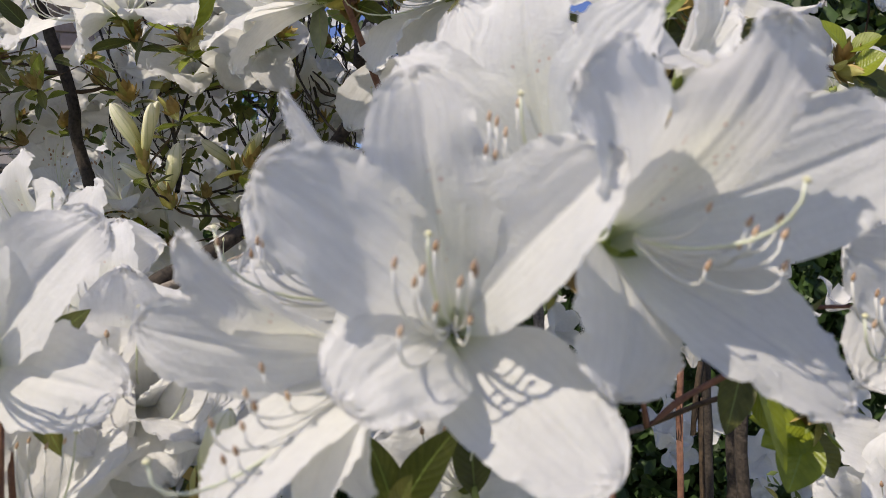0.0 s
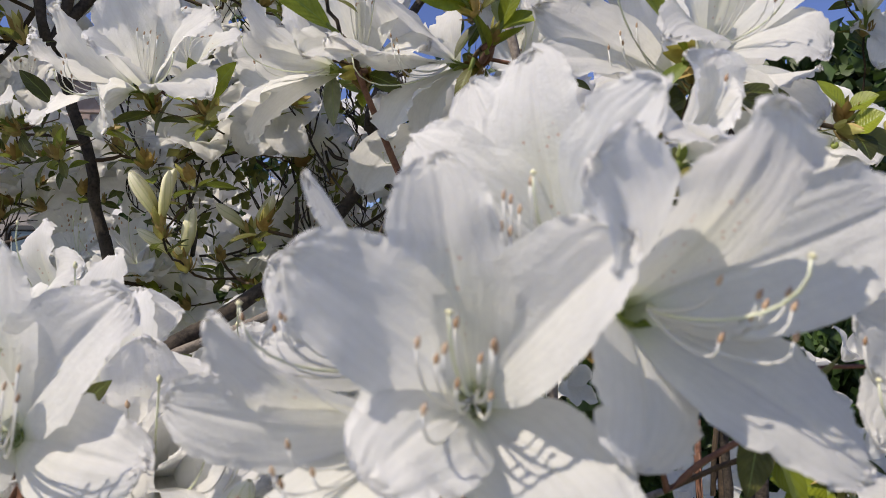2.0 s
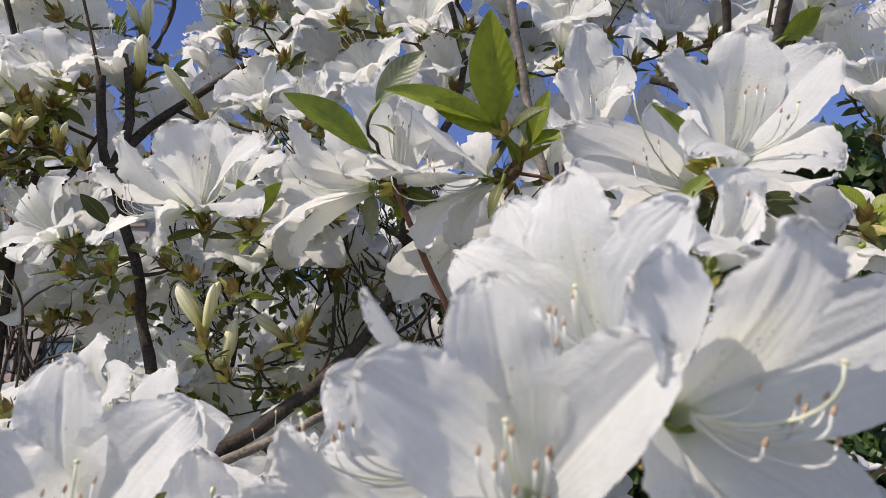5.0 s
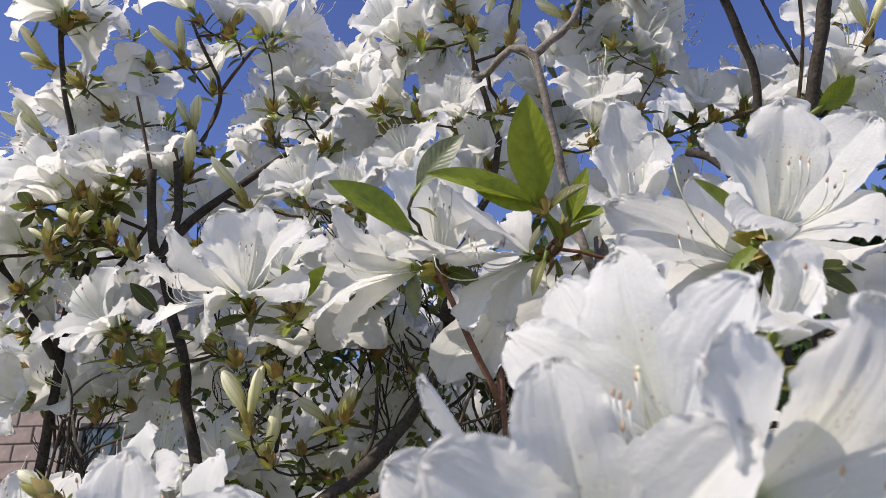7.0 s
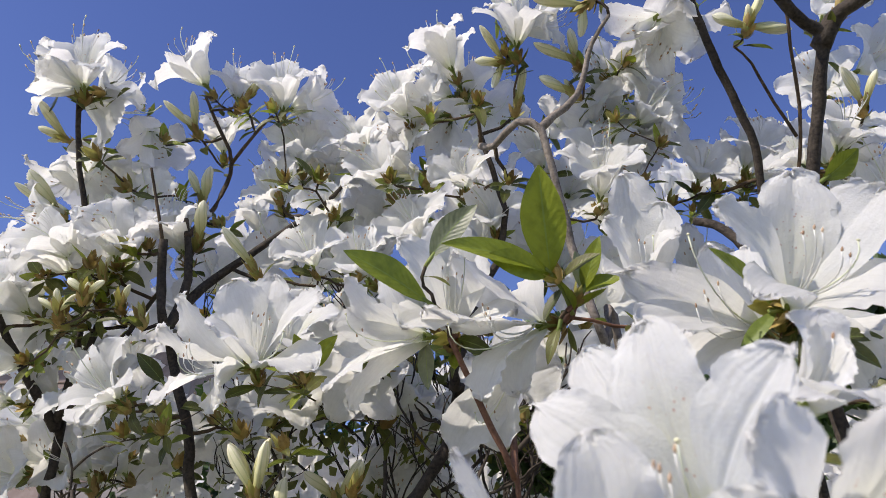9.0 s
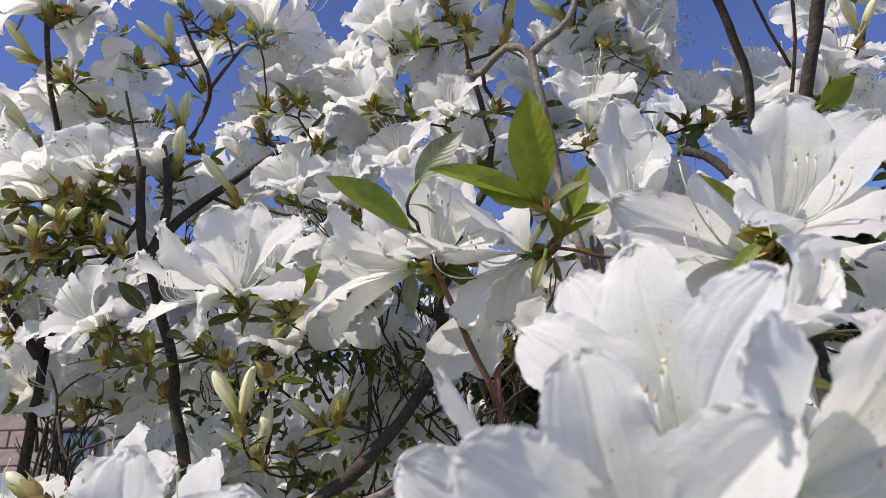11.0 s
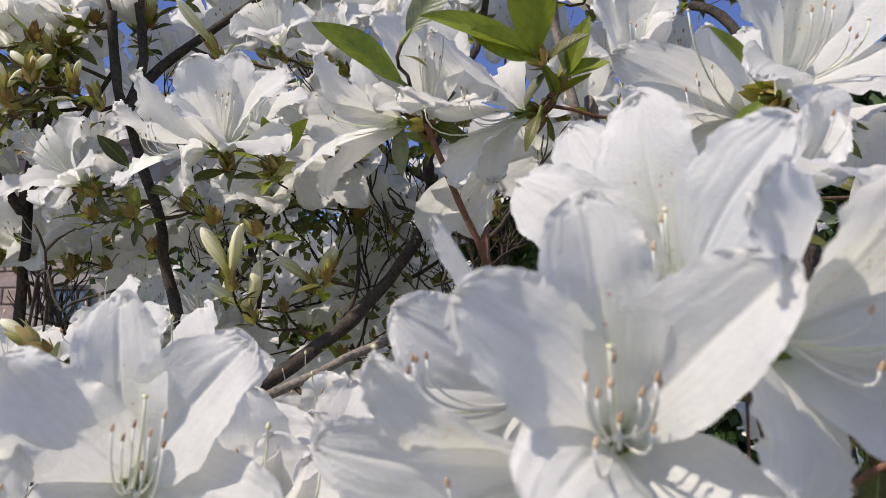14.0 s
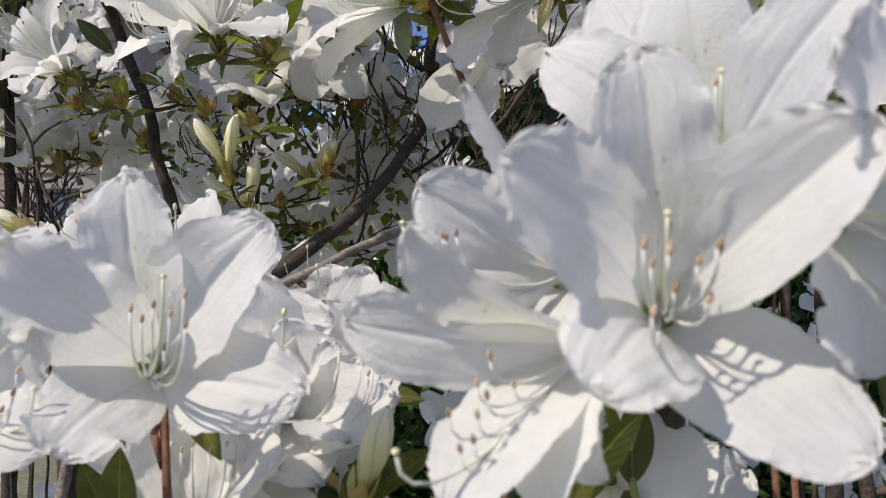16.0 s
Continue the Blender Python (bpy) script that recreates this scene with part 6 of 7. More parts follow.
flower(-0.2548, 0.5300, 1.5715, 0.10, -0.60, 0.80, size=0.85, turn=245, whorl=0.8)
flower(-0.1654, 0.5800, 1.6725, 0.10, -0.80, 0.60, size=1.10, turn=79, whorl=0.8)
flower(-0.0979, 0.5600, 1.6642, -0.35, -0.80, 0.50, size=1.10, turn=46, whorl=0.8)
flower(-0.0584, 0.5600, 1.7058, -0.30, -0.85, 0.40, size=1.15, turn=34, whorl=0.8)
flower(-0.0078, 0.5300, 1.7356, -0.35, -0.60, 0.65, size=1.15, turn=10, whorl=0.8)
flower(0.0542, 0.5000, 1.7642, -0.20, -0.60, 0.75, size=1.10, turn=205, whorl=0.8)
flower(0.1224, 0.5500, 1.6086, 0.05, -0.90, 0.40, size=1.10, turn=281, whorl=0.8)
flower(0.2132, 0.5600, 1.5962, 0.10, -0.90, 0.30, size=0.95, turn=148, whorl=0.8)
flower(0.2578, 0.5600, 1.6096, 0.20, -0.80, 0.50, size=1.10, turn=30, whorl=0.8)
flower(0.3174, 0.5200, 1.5942, 0.10, -0.80, 0.55, size=1.15, turn=113, whorl=0.8)
flower(0.1710, 0.5400, 1.6529, 0.40, -0.80, 0.30, size=1.05, turn=266, whorl=0.8)
flower(-0.1325, 0.5000, 1.4441, 0.20, -0.85, 0.40, size=1.10, turn=274, whorl=0.8)
flower(-0.1201, 0.5600, 1.5519, 0.00, -0.90, 0.40, size=1.00, turn=184, whorl=0.8)
flower(-0.1465, 0.5800, 1.4148, 0.10, -0.90, 0.30, size=1.00, turn=54, whorl=0.8)
flower(-0.2617, 0.6000, 1.7131, 0.20, -0.80, 0.50, size=1.00, turn=134, whorl=0.8)
# blossoms in the sun between the upper stems
flower(-0.1188, 0.5500, 1.5758, -0.20, -0.80, 0.55, size=1.05, turn=165, whorl=0.5)
flower(-0.0721, 0.5500, 1.6111, -0.30, -0.80, 0.50, size=1.10, turn=77, whorl=0.5)
flower(-0.1268, 0.5200, 1.5207, -0.10, -0.90, 0.40, size=1.00, turn=202, whorl=0.5)
flower(-0.0806, 0.5200, 1.5063, -0.20, -0.90, 0.40, size=1.00, turn=333, whorl=0.5)
flower(-0.1836, 0.5700, 1.6196, -0.20, -0.80, 0.50, size=1.00, turn=24, whorl=0.5)
flower(-0.0414, 0.5400, 1.5510, -0.25, -0.85, 0.45, size=1.05, turn=37, whorl=0.5)
flower(0.0012, 0.5600, 1.6130, 0.00, -0.90, 0.40, size=1.00, turn=274, whorl=0.5)
flower(0.0246, 0.5700, 1.5735, -0.10, -0.90, 0.40, size=1.00, turn=48, whorl=0.5)
# more blossoms behind the middle ones
flower(-0.2766, 0.6587, 1.5790, -0.18, -0.98, 0.06, size=1.20)
flower(-0.2802, 0.6917, 1.5945, 0.50, -0.26, 0.17, size=1.12, turn=38, fine=False, whorl=0.35)
flower(-0.2493, 0.6881, 1.5732, 0.23, -0.96, 0.14, size=1.20)
flower(-0.3095, 0.6705, 1.5503, -0.31, -0.94, -0.12, size=1.20)
flower(-0.3713, 0.6888, 1.5035, 0.34, -0.92, 0.20, size=1.20)
flower(-0.3893, 0.7317, 1.4953, 0.34, -0.24, 0.26, size=0.99, turn=28, fine=False, whorl=0.35)
flower(-0.1996, 0.6805, 1.5140, 0.42, -0.89, -0.17, size=1.20)
flower(-0.2152, 0.7264, 1.5069, 0.88, -0.27, -0.41, size=1.16, turn=133, fine=False, whorl=0.35)
flower(-0.1549, 0.6784, 1.4857, 0.12, -0.98, -0.18, size=1.20)
flower(-0.1328, 0.7308, 1.4766, 0.12, 0.47, 0.15, size=1.16, turn=133, fine=False, whorl=0.35)
flower(-0.1012, 0.6979, 1.5455, -0.08, -0.99, 0.06, size=1.20)
flower(-0.1203, 0.7431, 1.5360, -0.47, -1.16, 0.37, size=1.02, turn=164, fine=False, whorl=0.35)
flower(0.0133, 0.6924, 1.6222, 0.24, -0.97, 0.06, size=1.20)
flower(-0.0038, 0.7222, 1.6419, -0.23, 0.24, -0.20, size=1.17, turn=287, fine=False, whorl=0.35)
flower(0.0648, 0.6845, 1.6059, -0.07, -0.99, -0.07, size=1.20)
flower(0.0602, 0.7216, 1.6170, 0.76, -0.16, -0.14, size=0.98, turn=193, fine=False, whorl=0.35)
flower(0.0943, 0.6821, 1.5749, 0.44, -0.90, -0.04, size=1.20)
flower(0.0871, 0.7214, 1.5795, 1.14, -0.66, -0.52, size=1.08, turn=137, fine=False, whorl=0.35)
flower(0.1097, 0.6347, 1.4973, 0.23, -0.96, -0.18, size=1.20)
flower(0.0688, 0.5524, 1.4294, -0.10, -0.93, -0.36, size=1.20)
flower(0.0590, 0.6009, 1.4213, -0.15, -0.59, 0.46, size=1.12, turn=271, fine=False, whorl=0.35)
flower(0.2063, 0.6297, 1.5274, 0.03, -1.00, 0.06, size=1.20)
flower(-0.2299, 0.7184, 1.5639, 0.13, -0.99, -0.08, size=1.20)
flower(-0.2182, 0.7653, 1.5612, -0.05, -0.47, 0.29, size=1.11, turn=352, fine=False, whorl=0.35)
flower(-0.1381, 0.7238, 1.5320, 0.23, -0.93, -0.28, size=1.20)
flower(-0.1714, 0.7665, 1.5294, -0.14, -0.55, -0.48, size=1.16, turn=180, fine=False, whorl=0.35)
# blossoms between the near ones, left
flower(-0.1038, 0.3660, 1.2462, -0.10, -0.93, 0.36, size=1.20)
flower(-0.0775, 0.3368, 1.2291, -0.30, -0.92, 0.26, size=1.20)
flower(-0.0878, 0.3171, 1.2202, 0.10, -0.86, 0.49, size=1.20)
flower(-0.0567, 0.3488, 1.1859, -0.20, -0.91, 0.36, size=1.20)
flower(-0.1691, 0.4247, 1.2710, -0.31, -0.83, 0.46, size=1.20)
flower(-0.0601, 0.3176, 1.2122, 0.21, -0.96, 0.17, size=1.20)
flower(-0.4326, 0.6342, 1.3806, -0.08, -0.98, -0.17, size=1.20)
flower(-0.4267, 0.6690, 1.3994, -0.91, 0.33, 0.39, size=1.05, turn=261, fine=False, whorl=0.35)
flower(-0.3915, 0.7138, 1.4089, 0.19, -0.57, 0.01, size=1.05, turn=217, fine=False, whorl=0.35)
flower(-0.4739, 0.6547, 1.4179, -0.21, -0.97, -0.12, size=1.20)
flower(-0.4975, 0.6947, 1.4192, 0.02, -0.89, 0.04, size=1.03, turn=150, fine=False, whorl=0.35)
flower(-0.4855, 0.7061, 1.4472, -0.07, -0.99, -0.07, size=1.20)
flower(-0.4571, 0.7460, 1.4603, 1.04, 0.73, -0.52, size=0.96, turn=291, fine=False, whorl=0.35)
leaf_shoot((0.2587, 0.4026, 1.3636), [
    ((0.2687, 0.3924, 1.3691), 0.0080, (-0.0053, -0.8700, 0.4930), 0.10, LEAF_NEW),
    ((0.2612, 0.3933, 1.3466), 0.0070, (0.2051, -0.9400, 0.2728), 0.20, LEAF),
    ((0.2819, 0.4032, 1.3525), 0.0080, (-0.2018, -0.9126, 0.3556), 0.10, LEAF),
], 'green leaves between near and far blossoms', whorl=0.8)
leaf_shoot((0.1842, 0.3091, 1.2039), [
    ((0.1676, 0.3043, 1.1968), 0.0070, (-0.0078, -0.7866, 0.6174), 0.10, LEAF_NEW),
    ((0.1732, 0.2998, 1.1846), 0.0080, (-0.2126, -0.8519, 0.4786), 0.10, LEAF_NEW),
    ((0.1926, 0.3099, 1.1858), 0.0070, (0.2021, -0.8503, 0.4859), 0.10, LEAF),
    ((0.1638, 0.3088, 1.2076), 0.0060, (-0.0053, -0.8700, 0.4930), 0.20, LEAF_NEW),
], 'fresh green leaves low in the bush', whorl=0.8)
# blossoms on the shaded side
flower(0.3455, 0.5365, 1.5397, -0.28, -0.73, 0.62, size=1.20)
flower(0.3524, 0.5254, 1.5020, -0.18, -0.64, 0.75, size=1.20)
flower(0.4026, 0.5628, 1.5712, -0.50, -0.70, 0.51, size=1.20)
flower(0.3912, 0.5430, 1.4672, -0.39, -0.76, 0.52, size=1.20)
flower(0.3005, 0.5133, 1.3860, -0.20, -0.98, 0.07, size=1.08)
rosette(0.3700, 0.5670, 1.5215, 0.62, -0.48, 0.62)
rosette(0.3704, 0.5697, 1.4373, 0.52, -0.08, 0.85)
rosette(0.3721, 0.5515, 1.4043, 0.24, -0.33, 0.91)
rosette(-0.3797, 0.5521, 1.5583, 0.54, -0.71, 0.45)
rosette(-0.3151, 0.5002, 1.5003, -0.11, -0.94, 0.32)
rosette(-0.3613, 0.5186, 1.5232, 0.55, -0.83, -0.04)
rosette(-0.2977, 0.4871, 1.5130, 0.30, -0.43, 0.85)
rosette(-0.3320, 0.5629, 1.5187, -0.45, -0.85, 0.25)
rosette(-0.3588, 0.5501, 1.5043, -0.20, -0.57, 0.80)
rosette(-0.3451, 0.5632, 1.4922, -0.43, -0.79, 0.44)
rosette(-0.3001, 0.5297, 1.5233, 0.14, -0.40, 0.91)
flower(-0.0444, 0.6056, 1.5079, 0.18, -0.94, 0.30, size=1.20, turn=10, fine=False, whorl=0.3)
flower(0.0970, 0.6473, 1.6209, -0.04, -0.86, 0.51, size=1.20, turn=40, fine=False, whorl=0.3)
flower(0.1070, 0.5994, 1.4884, 0.29, -0.94, 0.20, size=1.20, turn=50, fine=False, whorl=0.3)
flower(-0.2430, 0.6404, 1.4853, 0.18, -0.94, 0.30, size=1.20, turn=80, fine=False, whorl=0.3)
flower(0.1423, 0.6319, 1.5315, -0.15, -0.92, 0.36, size=1.20, turn=15, fine=False, whorl=0.3)

# ---- blossoms deep in the bush, too many to tell apart ----
rnd = random.Random(5)
placed = [t[0] for t in TIPS]
far_v, far_f, far_uv, far_n = [], [], [], 0
SHAPES = []
for k in range(5):
    src = make_variant(80 + k, False)
    blades = []
    for ob in [o for o in src.children if o.name.startswith("petal")]:
        me = ob.data
        co = np.empty(len(me.vertices) * 3, dtype=np.float32)
        me.vertices.foreach_get("co", co)
        blades.append((co.reshape(-1, 3).copy(), [tuple(f.vertices) for f in me.polygons]))
    SHAPES.append(blades)
    for o in list(src.children_recursive) + [src]:
        bpy.data.objects.remove(o)
n_fill, tries = 0, 0
while n_fill < 470 and tries < 20000:
    tries += 1
    p = Vector((rnd.uniform(-1.25, 1.0), rnd.uniform(0.80, 1.42), rnd.uniform(0.70, 1.80)))
    if n_fill < 140:
        p = Vector((rnd.uniform(-0.36, 0.24), rnd.uniform(0.80, 1.0), rnd.uniform(1.24, 1.54)))
    elev = math.degrees(math.atan2(p.z - 1.26, p.y))
    az = p.x / p.y
    if elev > (21.5 if az > -0.30 else 18.5) + 4 * noise.noise(p * 3) or (-0.86 < az < -0.50 and -2 < elev < 10.0):
        continue
    if any((p - q).length < 0.042 for q in placed):
        continue
    placed.append(p)
    d = Vector((rnd.uniform(-0.6, 0.6), rnd.uniform(-1.0, 0.1), rnd.uniform(0.0, 1.0)))
    m = np.array(Matrix.Translation(p - bush.location) @ frame_to(d).to_4x4() @ Matrix.Rotation(rnd.uniform(0, 6.28), 4, "Z")) 
    q = rnd.uniform(0.95, 1.25)
    for co, fs in SHAPES[rnd.randrange(5)]:
        w = (co * q) @ m[:3, :3].T + m[:3, 3]
        far_v.append(w)
        far_f += [tuple(i + far_n for i in f) for f in fs]
        far_uv.append(np.tile([0.5, 0.8], (len(co), 1)))
        far_n += len(co)
    if n_fill % 9 == 0:
        TIPS.append((p - d.normalized() * 0.012, -d.normalized(), 0.7, "far"))
    n_fill += 1
deep = part("deep_blossom", mesh_from("deep_blossom", np.concatenate(far_v), far_f, PETAL, np.concatenate(far_uv)), bush, "mass of white blossoms deep in the bush")
tagged(deep, kind="stuff")

# ---- twigs: every blossom, bud and shoot is carried back to the nearest wood ----
pts = [Vector(s) for s in SAMPLES]
rad = list(OWNERS)
arr = np.array([tuple(p) for p in pts])
todo = list(range(len(TIPS)))
TP = np.array([tuple(t[0]) for t in TIPS])
best = np.full(len(TIPS), 1e9)
near = np.zeros(len(TIPS), dtype=int)


def cost(tip, cand):
    d = cand - tip
    return np.sqrt((d ** 2).sum(1)) + 0.5 * np.maximum(0, d[:, 2] + 0.004)


for k in todo:
    c = cost(TP[k], arr)
    near[k] = int(c.argmin())
    best[k] = c[near[k]]
alive = np.ones(len(TIPS), dtype=bool)
leaf_rnd = random.Random(11)
while alive.any():
    k = int(np.where(alive, best, 1e9).argmin())
    alive[k] = False
    tip, into, whorl, kind = TIPS[k]
    q = pts[near[k]]
    gap = (q - tip).length
    p1 = tip + into * min(0.03, gap * 0.35)
    p2 = q + (p1 - q) * 0.3 + Vector((0, 0, min(0.02, gap * 0.08)))
    line = [bezier(q, p2, p1, tip, i / max(4, int(gap / 0.012))) for i in range(max(4, int(gap / 0.012)) + 1)]
    for i in range(1, len(line) - 1):
        line[i] = line[i] + Vector((noise.noise(line[i] * 60), noise.noise(line[i] * 60 + Vector((5, 5, 5))), noise.noise(line[i] * 60 + Vector((1, 8, 2))))) * 0.0035
    r0 = min(rad[near[k]] * 0.85, 0.0016 + gap * 0.009)
    r1 = min(r0, 0.0013)
    rr = [r0 + (r1 - r0) * i / (len(line) - 1) for i in range(len(line))]
    tw = part("twig", tube_mesh("twig", [p + BUSH_INV.translation for p in line], rr, TWIG_RED if kind == "hero" else TWIG, 5), bush)
    added = line[1:]
    base_i = len(pts)
    pts += added
    rad += rr[1:]
    na = np.array([tuple(p) for p in added])
    for j in np.nonzero(alive)[0]:
        c = cost(TP[j], na)
        m = int(c.argmin())
        if c[m] < best[j]:
            best[j], near[j] = c[m], base_i + m
    # single leaves along the longer twigs
    for i in range(0 if gap < 0.025 else min(4, int(gap / 0.022))):
        at = line[1 + int(leaf_rnd.random() * (len(line) - 2))]
        d = Vector((leaf_rnd.uniform(-1, 1), leaf_rnd.uniform(-1, 1), leaf_rnd.uniform(-0.3, 0.9)))
        q2 = leaf_rnd.uniform(0.5, 1.0)
        part("leaf", leaf_rnd.choice(LEAVES), tw, "", Matrix.Translation(at + BUSH_INV.translation) @ frame_to(Vector((leaf_rnd.uniform(-0.5, 0.5), -0.4, 1)), d).to_4x4() @ Matrix.Diagonal((q2, q2, q2, 1)))
    # a whorl of leaves and scales below the end of the twig
    if whorl > 0:
        tail_d = -into
        rot = frame_to(tail_d).to_4x4()
        count = int(round((6 if kind == "rosette" else 4.6) * whorl))
        g0 = leaf_rnd.uniform(0, 6.28)
        for i in range(count):
            g = g0 + 6.28 * i / count + leaf_rnd.uniform(-0.3, 0.3)
            pool = NEW_LEAVES if leaf_rnd.random() < (0.35 if kind == "rosette" else 0.15) else LEAVES
            s = leaf_rnd.uniform(0.7, 1.25)
            m = Matrix.Translation(tip + BUSH_INV.translation - tail_d * leaf_rnd.uniform(0.001, 0.014)) @ rot @ Matrix.Rotation(g, 4, "Z") @ pose(0, 0.0005, 0, leaf_rnd.uniform(-10, 48), 0, 0) @ Matrix.Diagonal((s, s, s, 1))
            part("leaf", leaf_rnd.choice(pool), tw, "", m)
        part("bract_cup", leaf_rnd.choice(CUPS), tw, "", Matrix.Translation(tip + BUSH_INV.translation) @ rot @ Matrix.Rotation(g0, 4, "Z") @ Matrix.Scale(leaf_rnd.uniform(0.62, 0.95), 4))

# crooked dead twigs in the heart of the bush, forking upwards
tv, tf = [], []
rnd = random.Random(21)


def strand(q, d, ln, r, level):
    line, dirs = [], []
    for i in range(7):
        line.append(q.copy())
        dirs.append(d.copy())
        q = q + d * ln / 6
        d = (d + Vector((rnd.uniform(-1, 1), rnd.uniform(-1, 1), rnd.uniform(-0.7, 1))) * 0.30).normalized()
    a = Vector((0.3, 1, 0.2)).cross(dirs[3]).normalized()
    b = dirs[3].cross(a)
    o = len(tv)
    for i, p in enumerate(line):
        for s in range(5):
            g = 1.2566 * s
            tv.append(p + BUSH_INV.translation + (a * math.cos(g) + b * math.sin(g)) * r * (1 - 0.07 * i))
    tf.extend((o + i * 5 + s, o + i * 5 + (s + 1) % 5, o + i * 5 + 5 + (s + 1) % 5, o + i * 5 + 5 + s) for i in range(6) for s in range(5))
    if level:
        for i in (2, 3, 4, 5, 6):
            if rnd.random() < 0.72:
                side = Vector((rnd.uniform(-1, 1), rnd.uniform(-0.6, 0.6), rnd.uniform(-0.2, 0.8)))
                strand(line[i], (dirs[i] + side * 0.9).normalized(), ln * rnd.uniform(0.45, 0.75), r * 0.62, level - 1)


for k in range(42):
    q = Vector((rnd.uniform(-0.24, 0.06), rnd.uniform(0.52, 0.72), rnd.uniform(1.27, 1.43)))
    strand(q, Vector((rnd.uniform(-1, 1), rnd.uniform(-0.3, 0.4), rnd.uniform(-0.1, 0.9))).normalized(), rnd.uniform(0.06, 0.11), rnd.uniform(0.0011, 0.0023), 2)
for k in range(7):
    q = Vector((rnd.uniform(-0.50, -0.34), rnd.uniform(0.60, 0.74), rnd.uniform(1.20, 1.27)))
    strand(q, Vector((rnd.uniform(-0.5, 0.6), rnd.uniform(-0.2, 0.3), 1)).normalized(), rnd.uniform(0.06, 0.10), 0.0016, 2)
brush = part("brushwood", mesh_from("brushwood", tv, tf, BARK), bush, "tangle of fine dead twigs")
tagged(brush, kind="stuff")

# ---- house: blocks, window and roof edge ----
wall_w, wall_h = 13.0, 6.3
box("wall", (-wall_w, 0, -0.1), (0.65, 0.35, wall_h), MORTAR, house, "wall of pinkish stone blocks")
rnd = random.Random(3)
WX, WZ, WW, WH = -0.96, 2.50, 0.55, 0.55       # window: left edge, sill, width, height
BW, BH = 0.62, 0.31
meshes = []
for k in range(3):
    bm = bmesh.new()
    bmesh.ops.create_cube(bm, size=1.0)
    for v in bm.verts:
        v.co = Vector((v.co.x * (BW - 0.025), v.co.y * 0.06, v.co.z * (BH - 0.025))) + Vector((rnd.uniform(-0.006, 0.006), rnd.uniform(-0.01, 0.01), rnd.uniform(-0.006, 0.006)))
    bmesh.ops.bevel(bm, geom=bm.edges[:], offset=0.014, segments=1, affect="EDGES")
    me = bpy.data.meshes.new("block")
    bm.to_mesh(me)
    bm.free()
    me.materials.append(BLOCK)
    meshes.append(me)
for row in range(20):
    for col in range(10):
        x = -5.3 + col * BW + (BW / 2 if row % 2 else 0) + BW / 2
        z = BH * row + BH / 2
        if x + BW / 2 > 0.70 or (WX - 0.12 - BW / 2 < x < WX + WW + 0.12 + BW / 2 and WZ - 0.1 - BH / 2 < z < WZ + WH + 0.1 + BH / 2):
            continue
        part("block", rnd.choice(meshes), house, "", Matrix.Translation((x, -0.012 - rnd.uniform(0, 0.008), z)))
win = box("window", (WX, -0.03, WZ), (WX + WW, 0.02, WZ + WH), DARK_FRAME, house, "small window with a dark frame")
for lo, hi in (((WX - 0.08, -0.09, WZ), (WX, -0.031, WZ + WH)), ((WX + WW, -0.09, WZ), (WX + WW + 0.08, -0.031, WZ + WH)), ((WX - 0.08, -0.09, WZ + WH), (WX + WW + 0.08, -0.031, WZ + WH + 0.09)), ((WX - 0.12, -0.13, WZ - 0.09), (WX + WW + 0.12, -0.031, WZ))):
    box("window_frame", lo, hi, DARK_FRAME, win, "", 0.008)
box("pane", (WX + 0.02, -0.05, WZ + 0.02), (WX + WW - 0.02, -0.035, WZ + WH - 0.02), PANE, win, "dark glass pane that mirrors the sky")
box("roof", (-wall_w - 0.3, -0.5, wall_h), (1.0, 7.0, wall_h + 0.28), METAL, house, "grey metal roof edge", 0.03)
box("gutter", (-wall_w - 0.3, -0.58, wall_h + 0.02), (1.0, -0.501, wall_h + 0.14), METAL, house, "", 0.02)
box("side_wall", (-wall_w, 0.35, -0.1), (0.65, 6.5, wall_h), BLOCK, house)


# ---- low planting behind and below ----
def clump(name, centre, spread, count, length, hw, mat, label, category, seed, up=0.6):
    """A low bush of many small leaves on short sprigs, as one uncounted mass."""
    rnd = random.Random(seed)
    verts, faces = [], []
    cx, cy, cz = centre
    for k in range(count):
        while True:
            a = Vector((rnd.uniform(-1, 1), rnd.uniform(-1, 1), rnd.uniform(-1, 1)))
            if a.length < 1:
                break
        lump = 0.75 + 0.5 * noise.noise(a * 1.7 + Vector((seed, 0, 0)))
        p = Vector((a.x * spread[0], a.y * spread[1], a.z * spread[2])) * lump
        d = Vector((rnd.uniform(-1, 1), rnd.uniform(-1, 1), rnd.uniform(-1, 1) + up)).normalized()
        s = d.cross(Vector((rnd.uniform(-1, 1), rnd.uniform(-1, 1), rnd.uniform(-1, 1)))).normalized()
        n_ = d.cross(s)
        ln, w = length * rnd.uniform(0.6, 1.2), hw * rnd.uniform(0.7, 1.2)
        o = len(verts)
        verts += [p, p + d * ln * 0.45 + s * w + n_ * w * 0.3, p + d * ln, p + d * ln * 0.45 - s * w + n_ * w * 0.3, p + d * ln * 0.45]
        faces += [(o, o + 1, o + 4), (o + 1, o + 2, o + 4), (o + 2, o + 3, o + 4), (o + 3, o, o + 4)]
    ob = new(name, mesh_from(name, verts, faces, mat))
    ob.location = centre
    return tagged(ob, label, category, kind="stuff")


clump("hedge", (1.6, 3.2, 0.55), (1.6, 0.7, 0.62), 9000, 0.07, 0.018, HEDGE_AND_SHADE, "dark green clipped hedge in shade behind the bush", "hedge", 1)
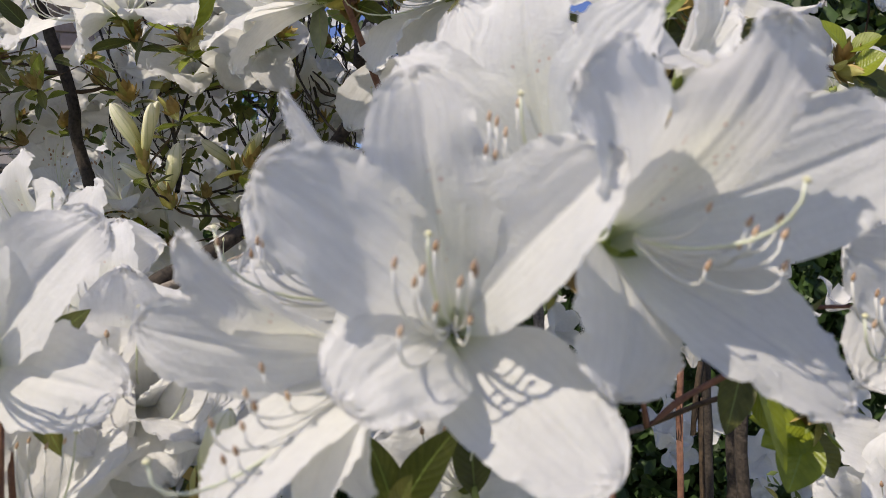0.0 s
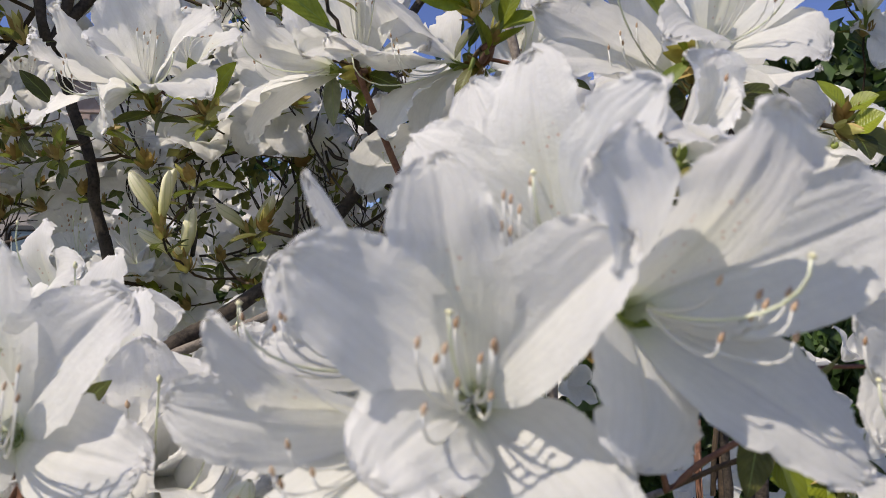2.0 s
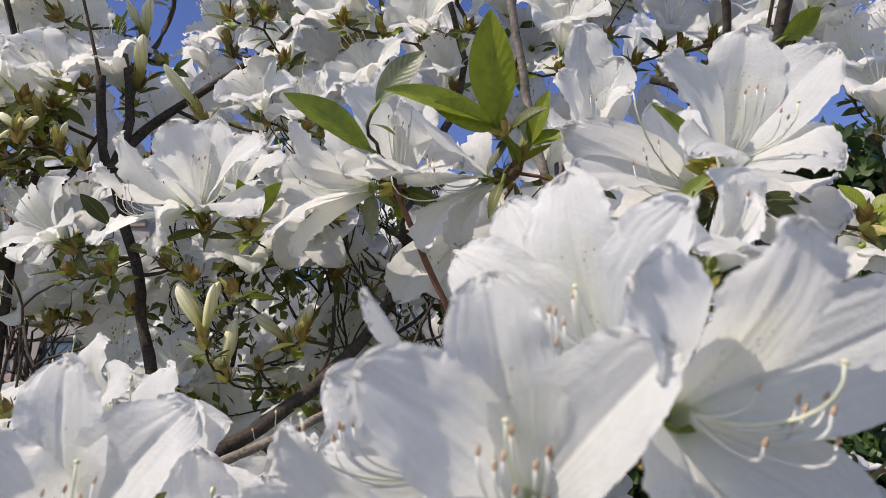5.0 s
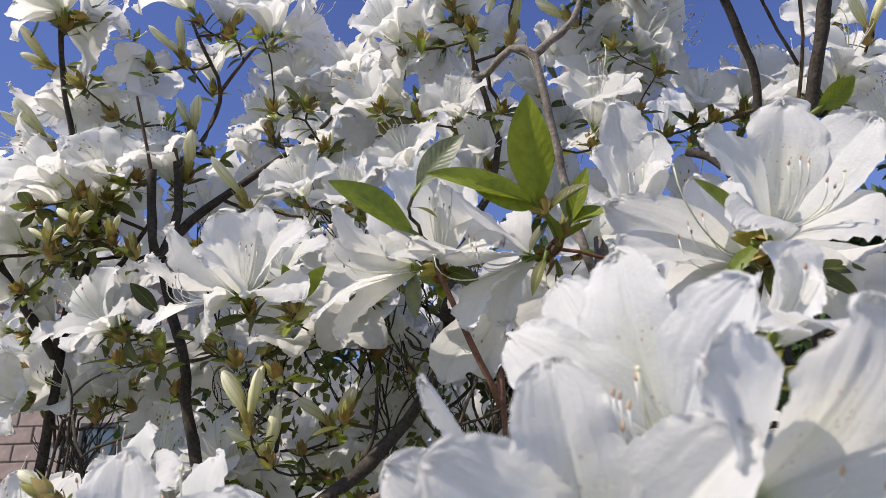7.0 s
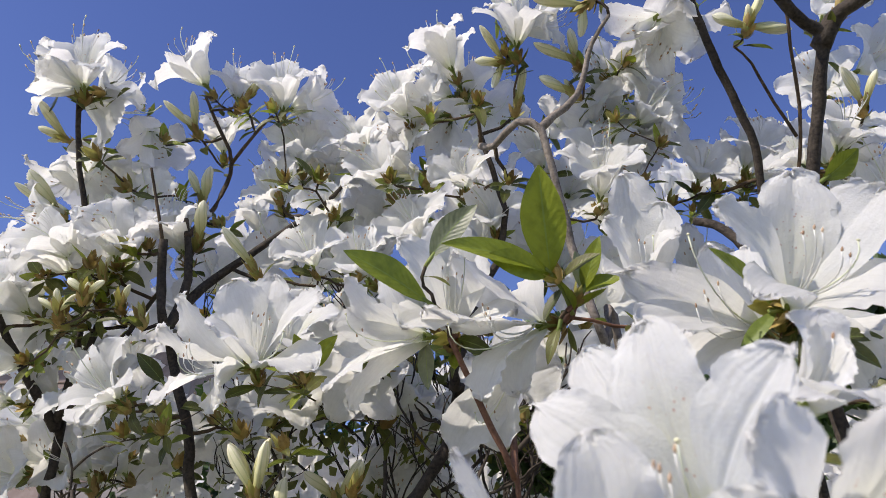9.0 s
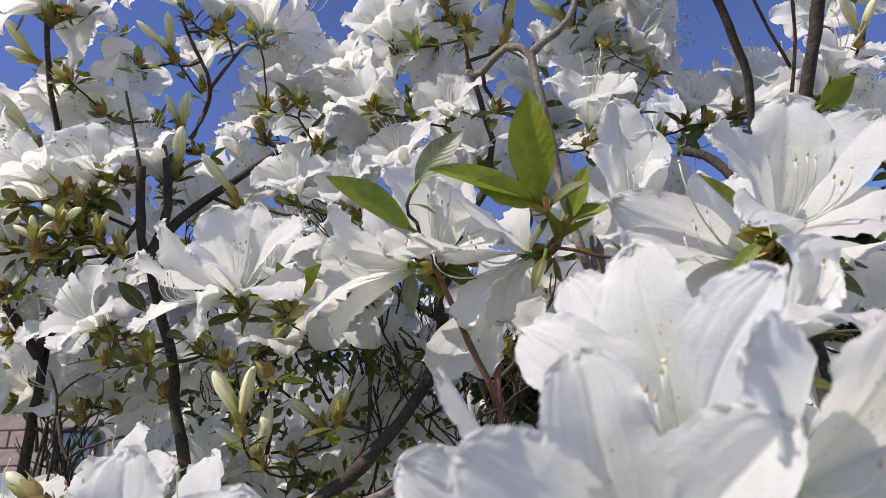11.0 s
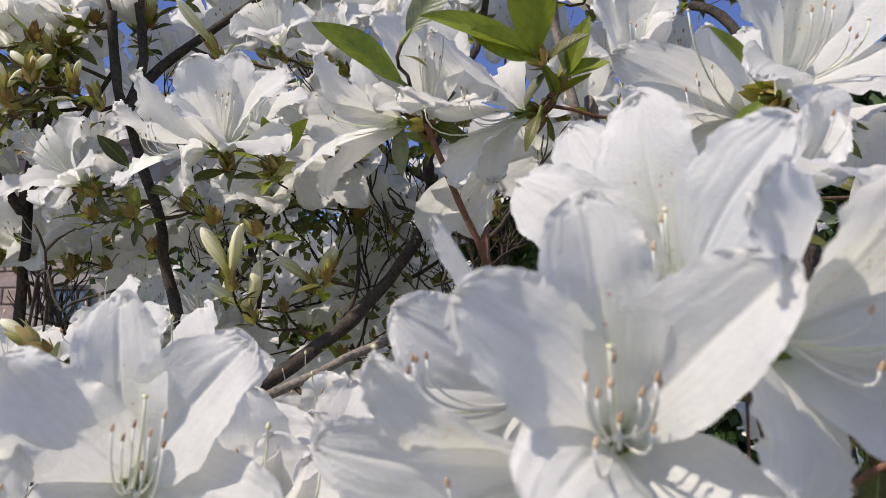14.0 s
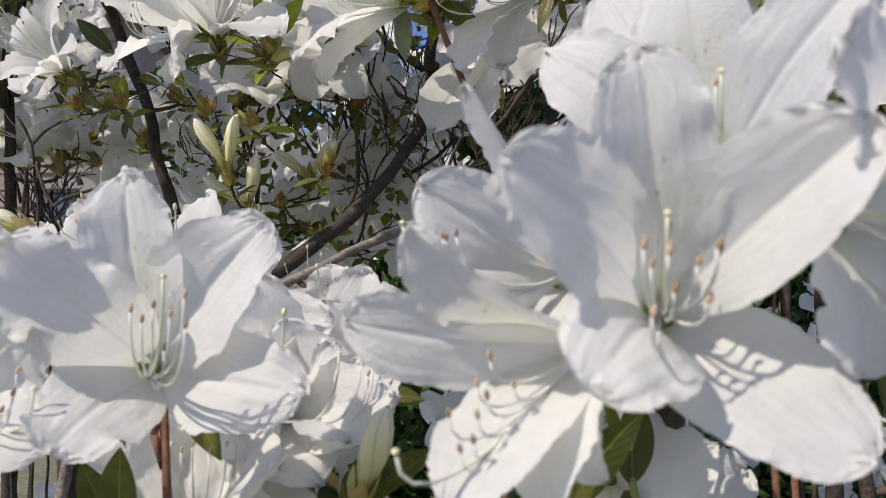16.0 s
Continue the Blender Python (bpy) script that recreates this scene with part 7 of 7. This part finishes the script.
clump("hedge", (-1.2, 4.5, 0.6), (2.0, 0.8, 0.65), 8000, 0.08, 0.02, HEDGE_AND_SHADE, "dark green hedge before the stone house", "hedge", 2)
clump("low_shrub", (0.42, 1.0, 0.45), (0.40, 0.28, 0.5), 5000, 0.035, 0.008, LEAF, "leafy lower part of the azalea with no blossoms", "shrub", 3)
clump("low_shrub", (-0.35, 1.05, 0.40), (0.45, 0.25, 0.45), 4000, 0.035, 0.008, LEAF, "leafy lower part of the azalea with no blossoms", "shrub", 4)
# azalea leaves in the darker hedge colour: the bush's inner shade is painted in
clump("inner_foliage", (0.45, 1.60, 1.0), (1.25, 0.20, 1.12), 34000, 0.040, 0.013, HEDGE_AND_SHADE, "inner foliage of the bush, its shade put into the dark leaf colour", "foliage", 5)
clump("inner_foliage", (-0.50, 1.62, 0.98), (0.50, 0.20, 1.08), 18000, 0.040, 0.013, HEDGE_AND_SHADE, "inner foliage of the bush, its shade put into the dark leaf colour", "foliage", 7)
clump("inner_foliage", (-1.75, 1.75, 0.75), (0.45, 0.25, 0.95), 6000, 0.034, 0.010, HEDGE_AND_SHADE, "inner foliage of the bush, its shade put into the dark leaf colour", "foliage", 6)
clump("evergreen_hedge", (1.4, 4.2, 1.35), (2.7, 0.6, 1.6), 30000, 0.11, 0.034, HEDGE_AND_SHADE, "tall dark evergreen hedge behind the bush", "hedge", 8)
clump("small_leaf_spray", (-0.09, 0.68, 1.385), (0.24, 0.16, 0.16), 420, 0.016, 0.0042, LEAF, "small olive leaves on fine twigs inside the bush", "foliage", 9)
clump("low_shrub", (0.46, 0.84, 0.62), (0.26, 0.16, 0.62), 5000, 0.016, 0.0035, GRASS, "fine sunlit green undergrowth at the foot of the bush", "shrub", 10)

clump("small_leaf_spray", (0.5696, 0.8459, 1.5178), (0.17, 0.10, 0.13), 1300, 0.024, 0.0058, LEAF, "olive green leaves on the shaded side of the bush", "foliage", 14)

# darker leaves than the spray above, with the deep shade in their colour
clump("small_leaf_spray", (0.495, 0.80, 1.503), (0.17, 0.10, 0.13), 1500, 0.030, 0.0075, HEDGE_AND_SHADE, "green leaves deep in the bush's shaded side, shade put into their dark colour", "foliage", 15)
# dark clump added so that the hollow reads as shade
clump("small_leaf_spray", (0.053, 0.74, 1.391), (0.055, 0.05, 0.055), 420, 0.024, 0.006, HEDGE_AND_SHADE, "dark leaf clump added as the shade of a hollow between the stems", "foliage", 16)

# a tree to the side, seen past the stems
tree = new("tree")
tree.location = (4.3, 5.9, 0)
tagged(tree, "leafy green tree standing behind the azalea bush", "tree")
part("trunk", tube_mesh("trunk", smooth_line([(0, 0, -0.1), (0.03, 0.02, 0.7), (-0.05, 0, 1.5), (0.04, 0.05, 2.4), (0.0, 0.0, 3.3)], 0.15), [0.13 - 0.0045 * k for k in range(len(smooth_line([(0, 0, -0.1), (0.03, 0.02, 0.7), (-0.05, 0, 1.5), (0.04, 0.05, 2.4), (0.0, 0.0, 3.3)], 0.15)))], BARK, 9), tree)
rnd = random.Random(31)
for k in range(7):
    g, z0 = k * 0.9, 1.4 + 0.24 * k
    end = Vector((math.cos(g) * rnd.uniform(0.8, 1.2), math.sin(g) * rnd.uniform(0.8, 1.2), z0 + rnd.uniform(0.5, 0.9)))
    line = smooth_line([(0, 0, z0), end * 0.5 + Vector((0, 0, z0 * 0.5)), end], 0.12)
    part("limb", tube_mesh("limb", line, [0.045 * (1 - 0.8 * i / len(line)) for i in range(len(line))], BARK, 6), tree)
crown = clump("crown", (0, 0, 2.7), (1.45, 1.3, 1.35), 9000, 0.10, 0.03, HEDGE_AND_SHADE, "green leaf crown", "foliage", 12)
del crown["category"]
crown.parent = tree
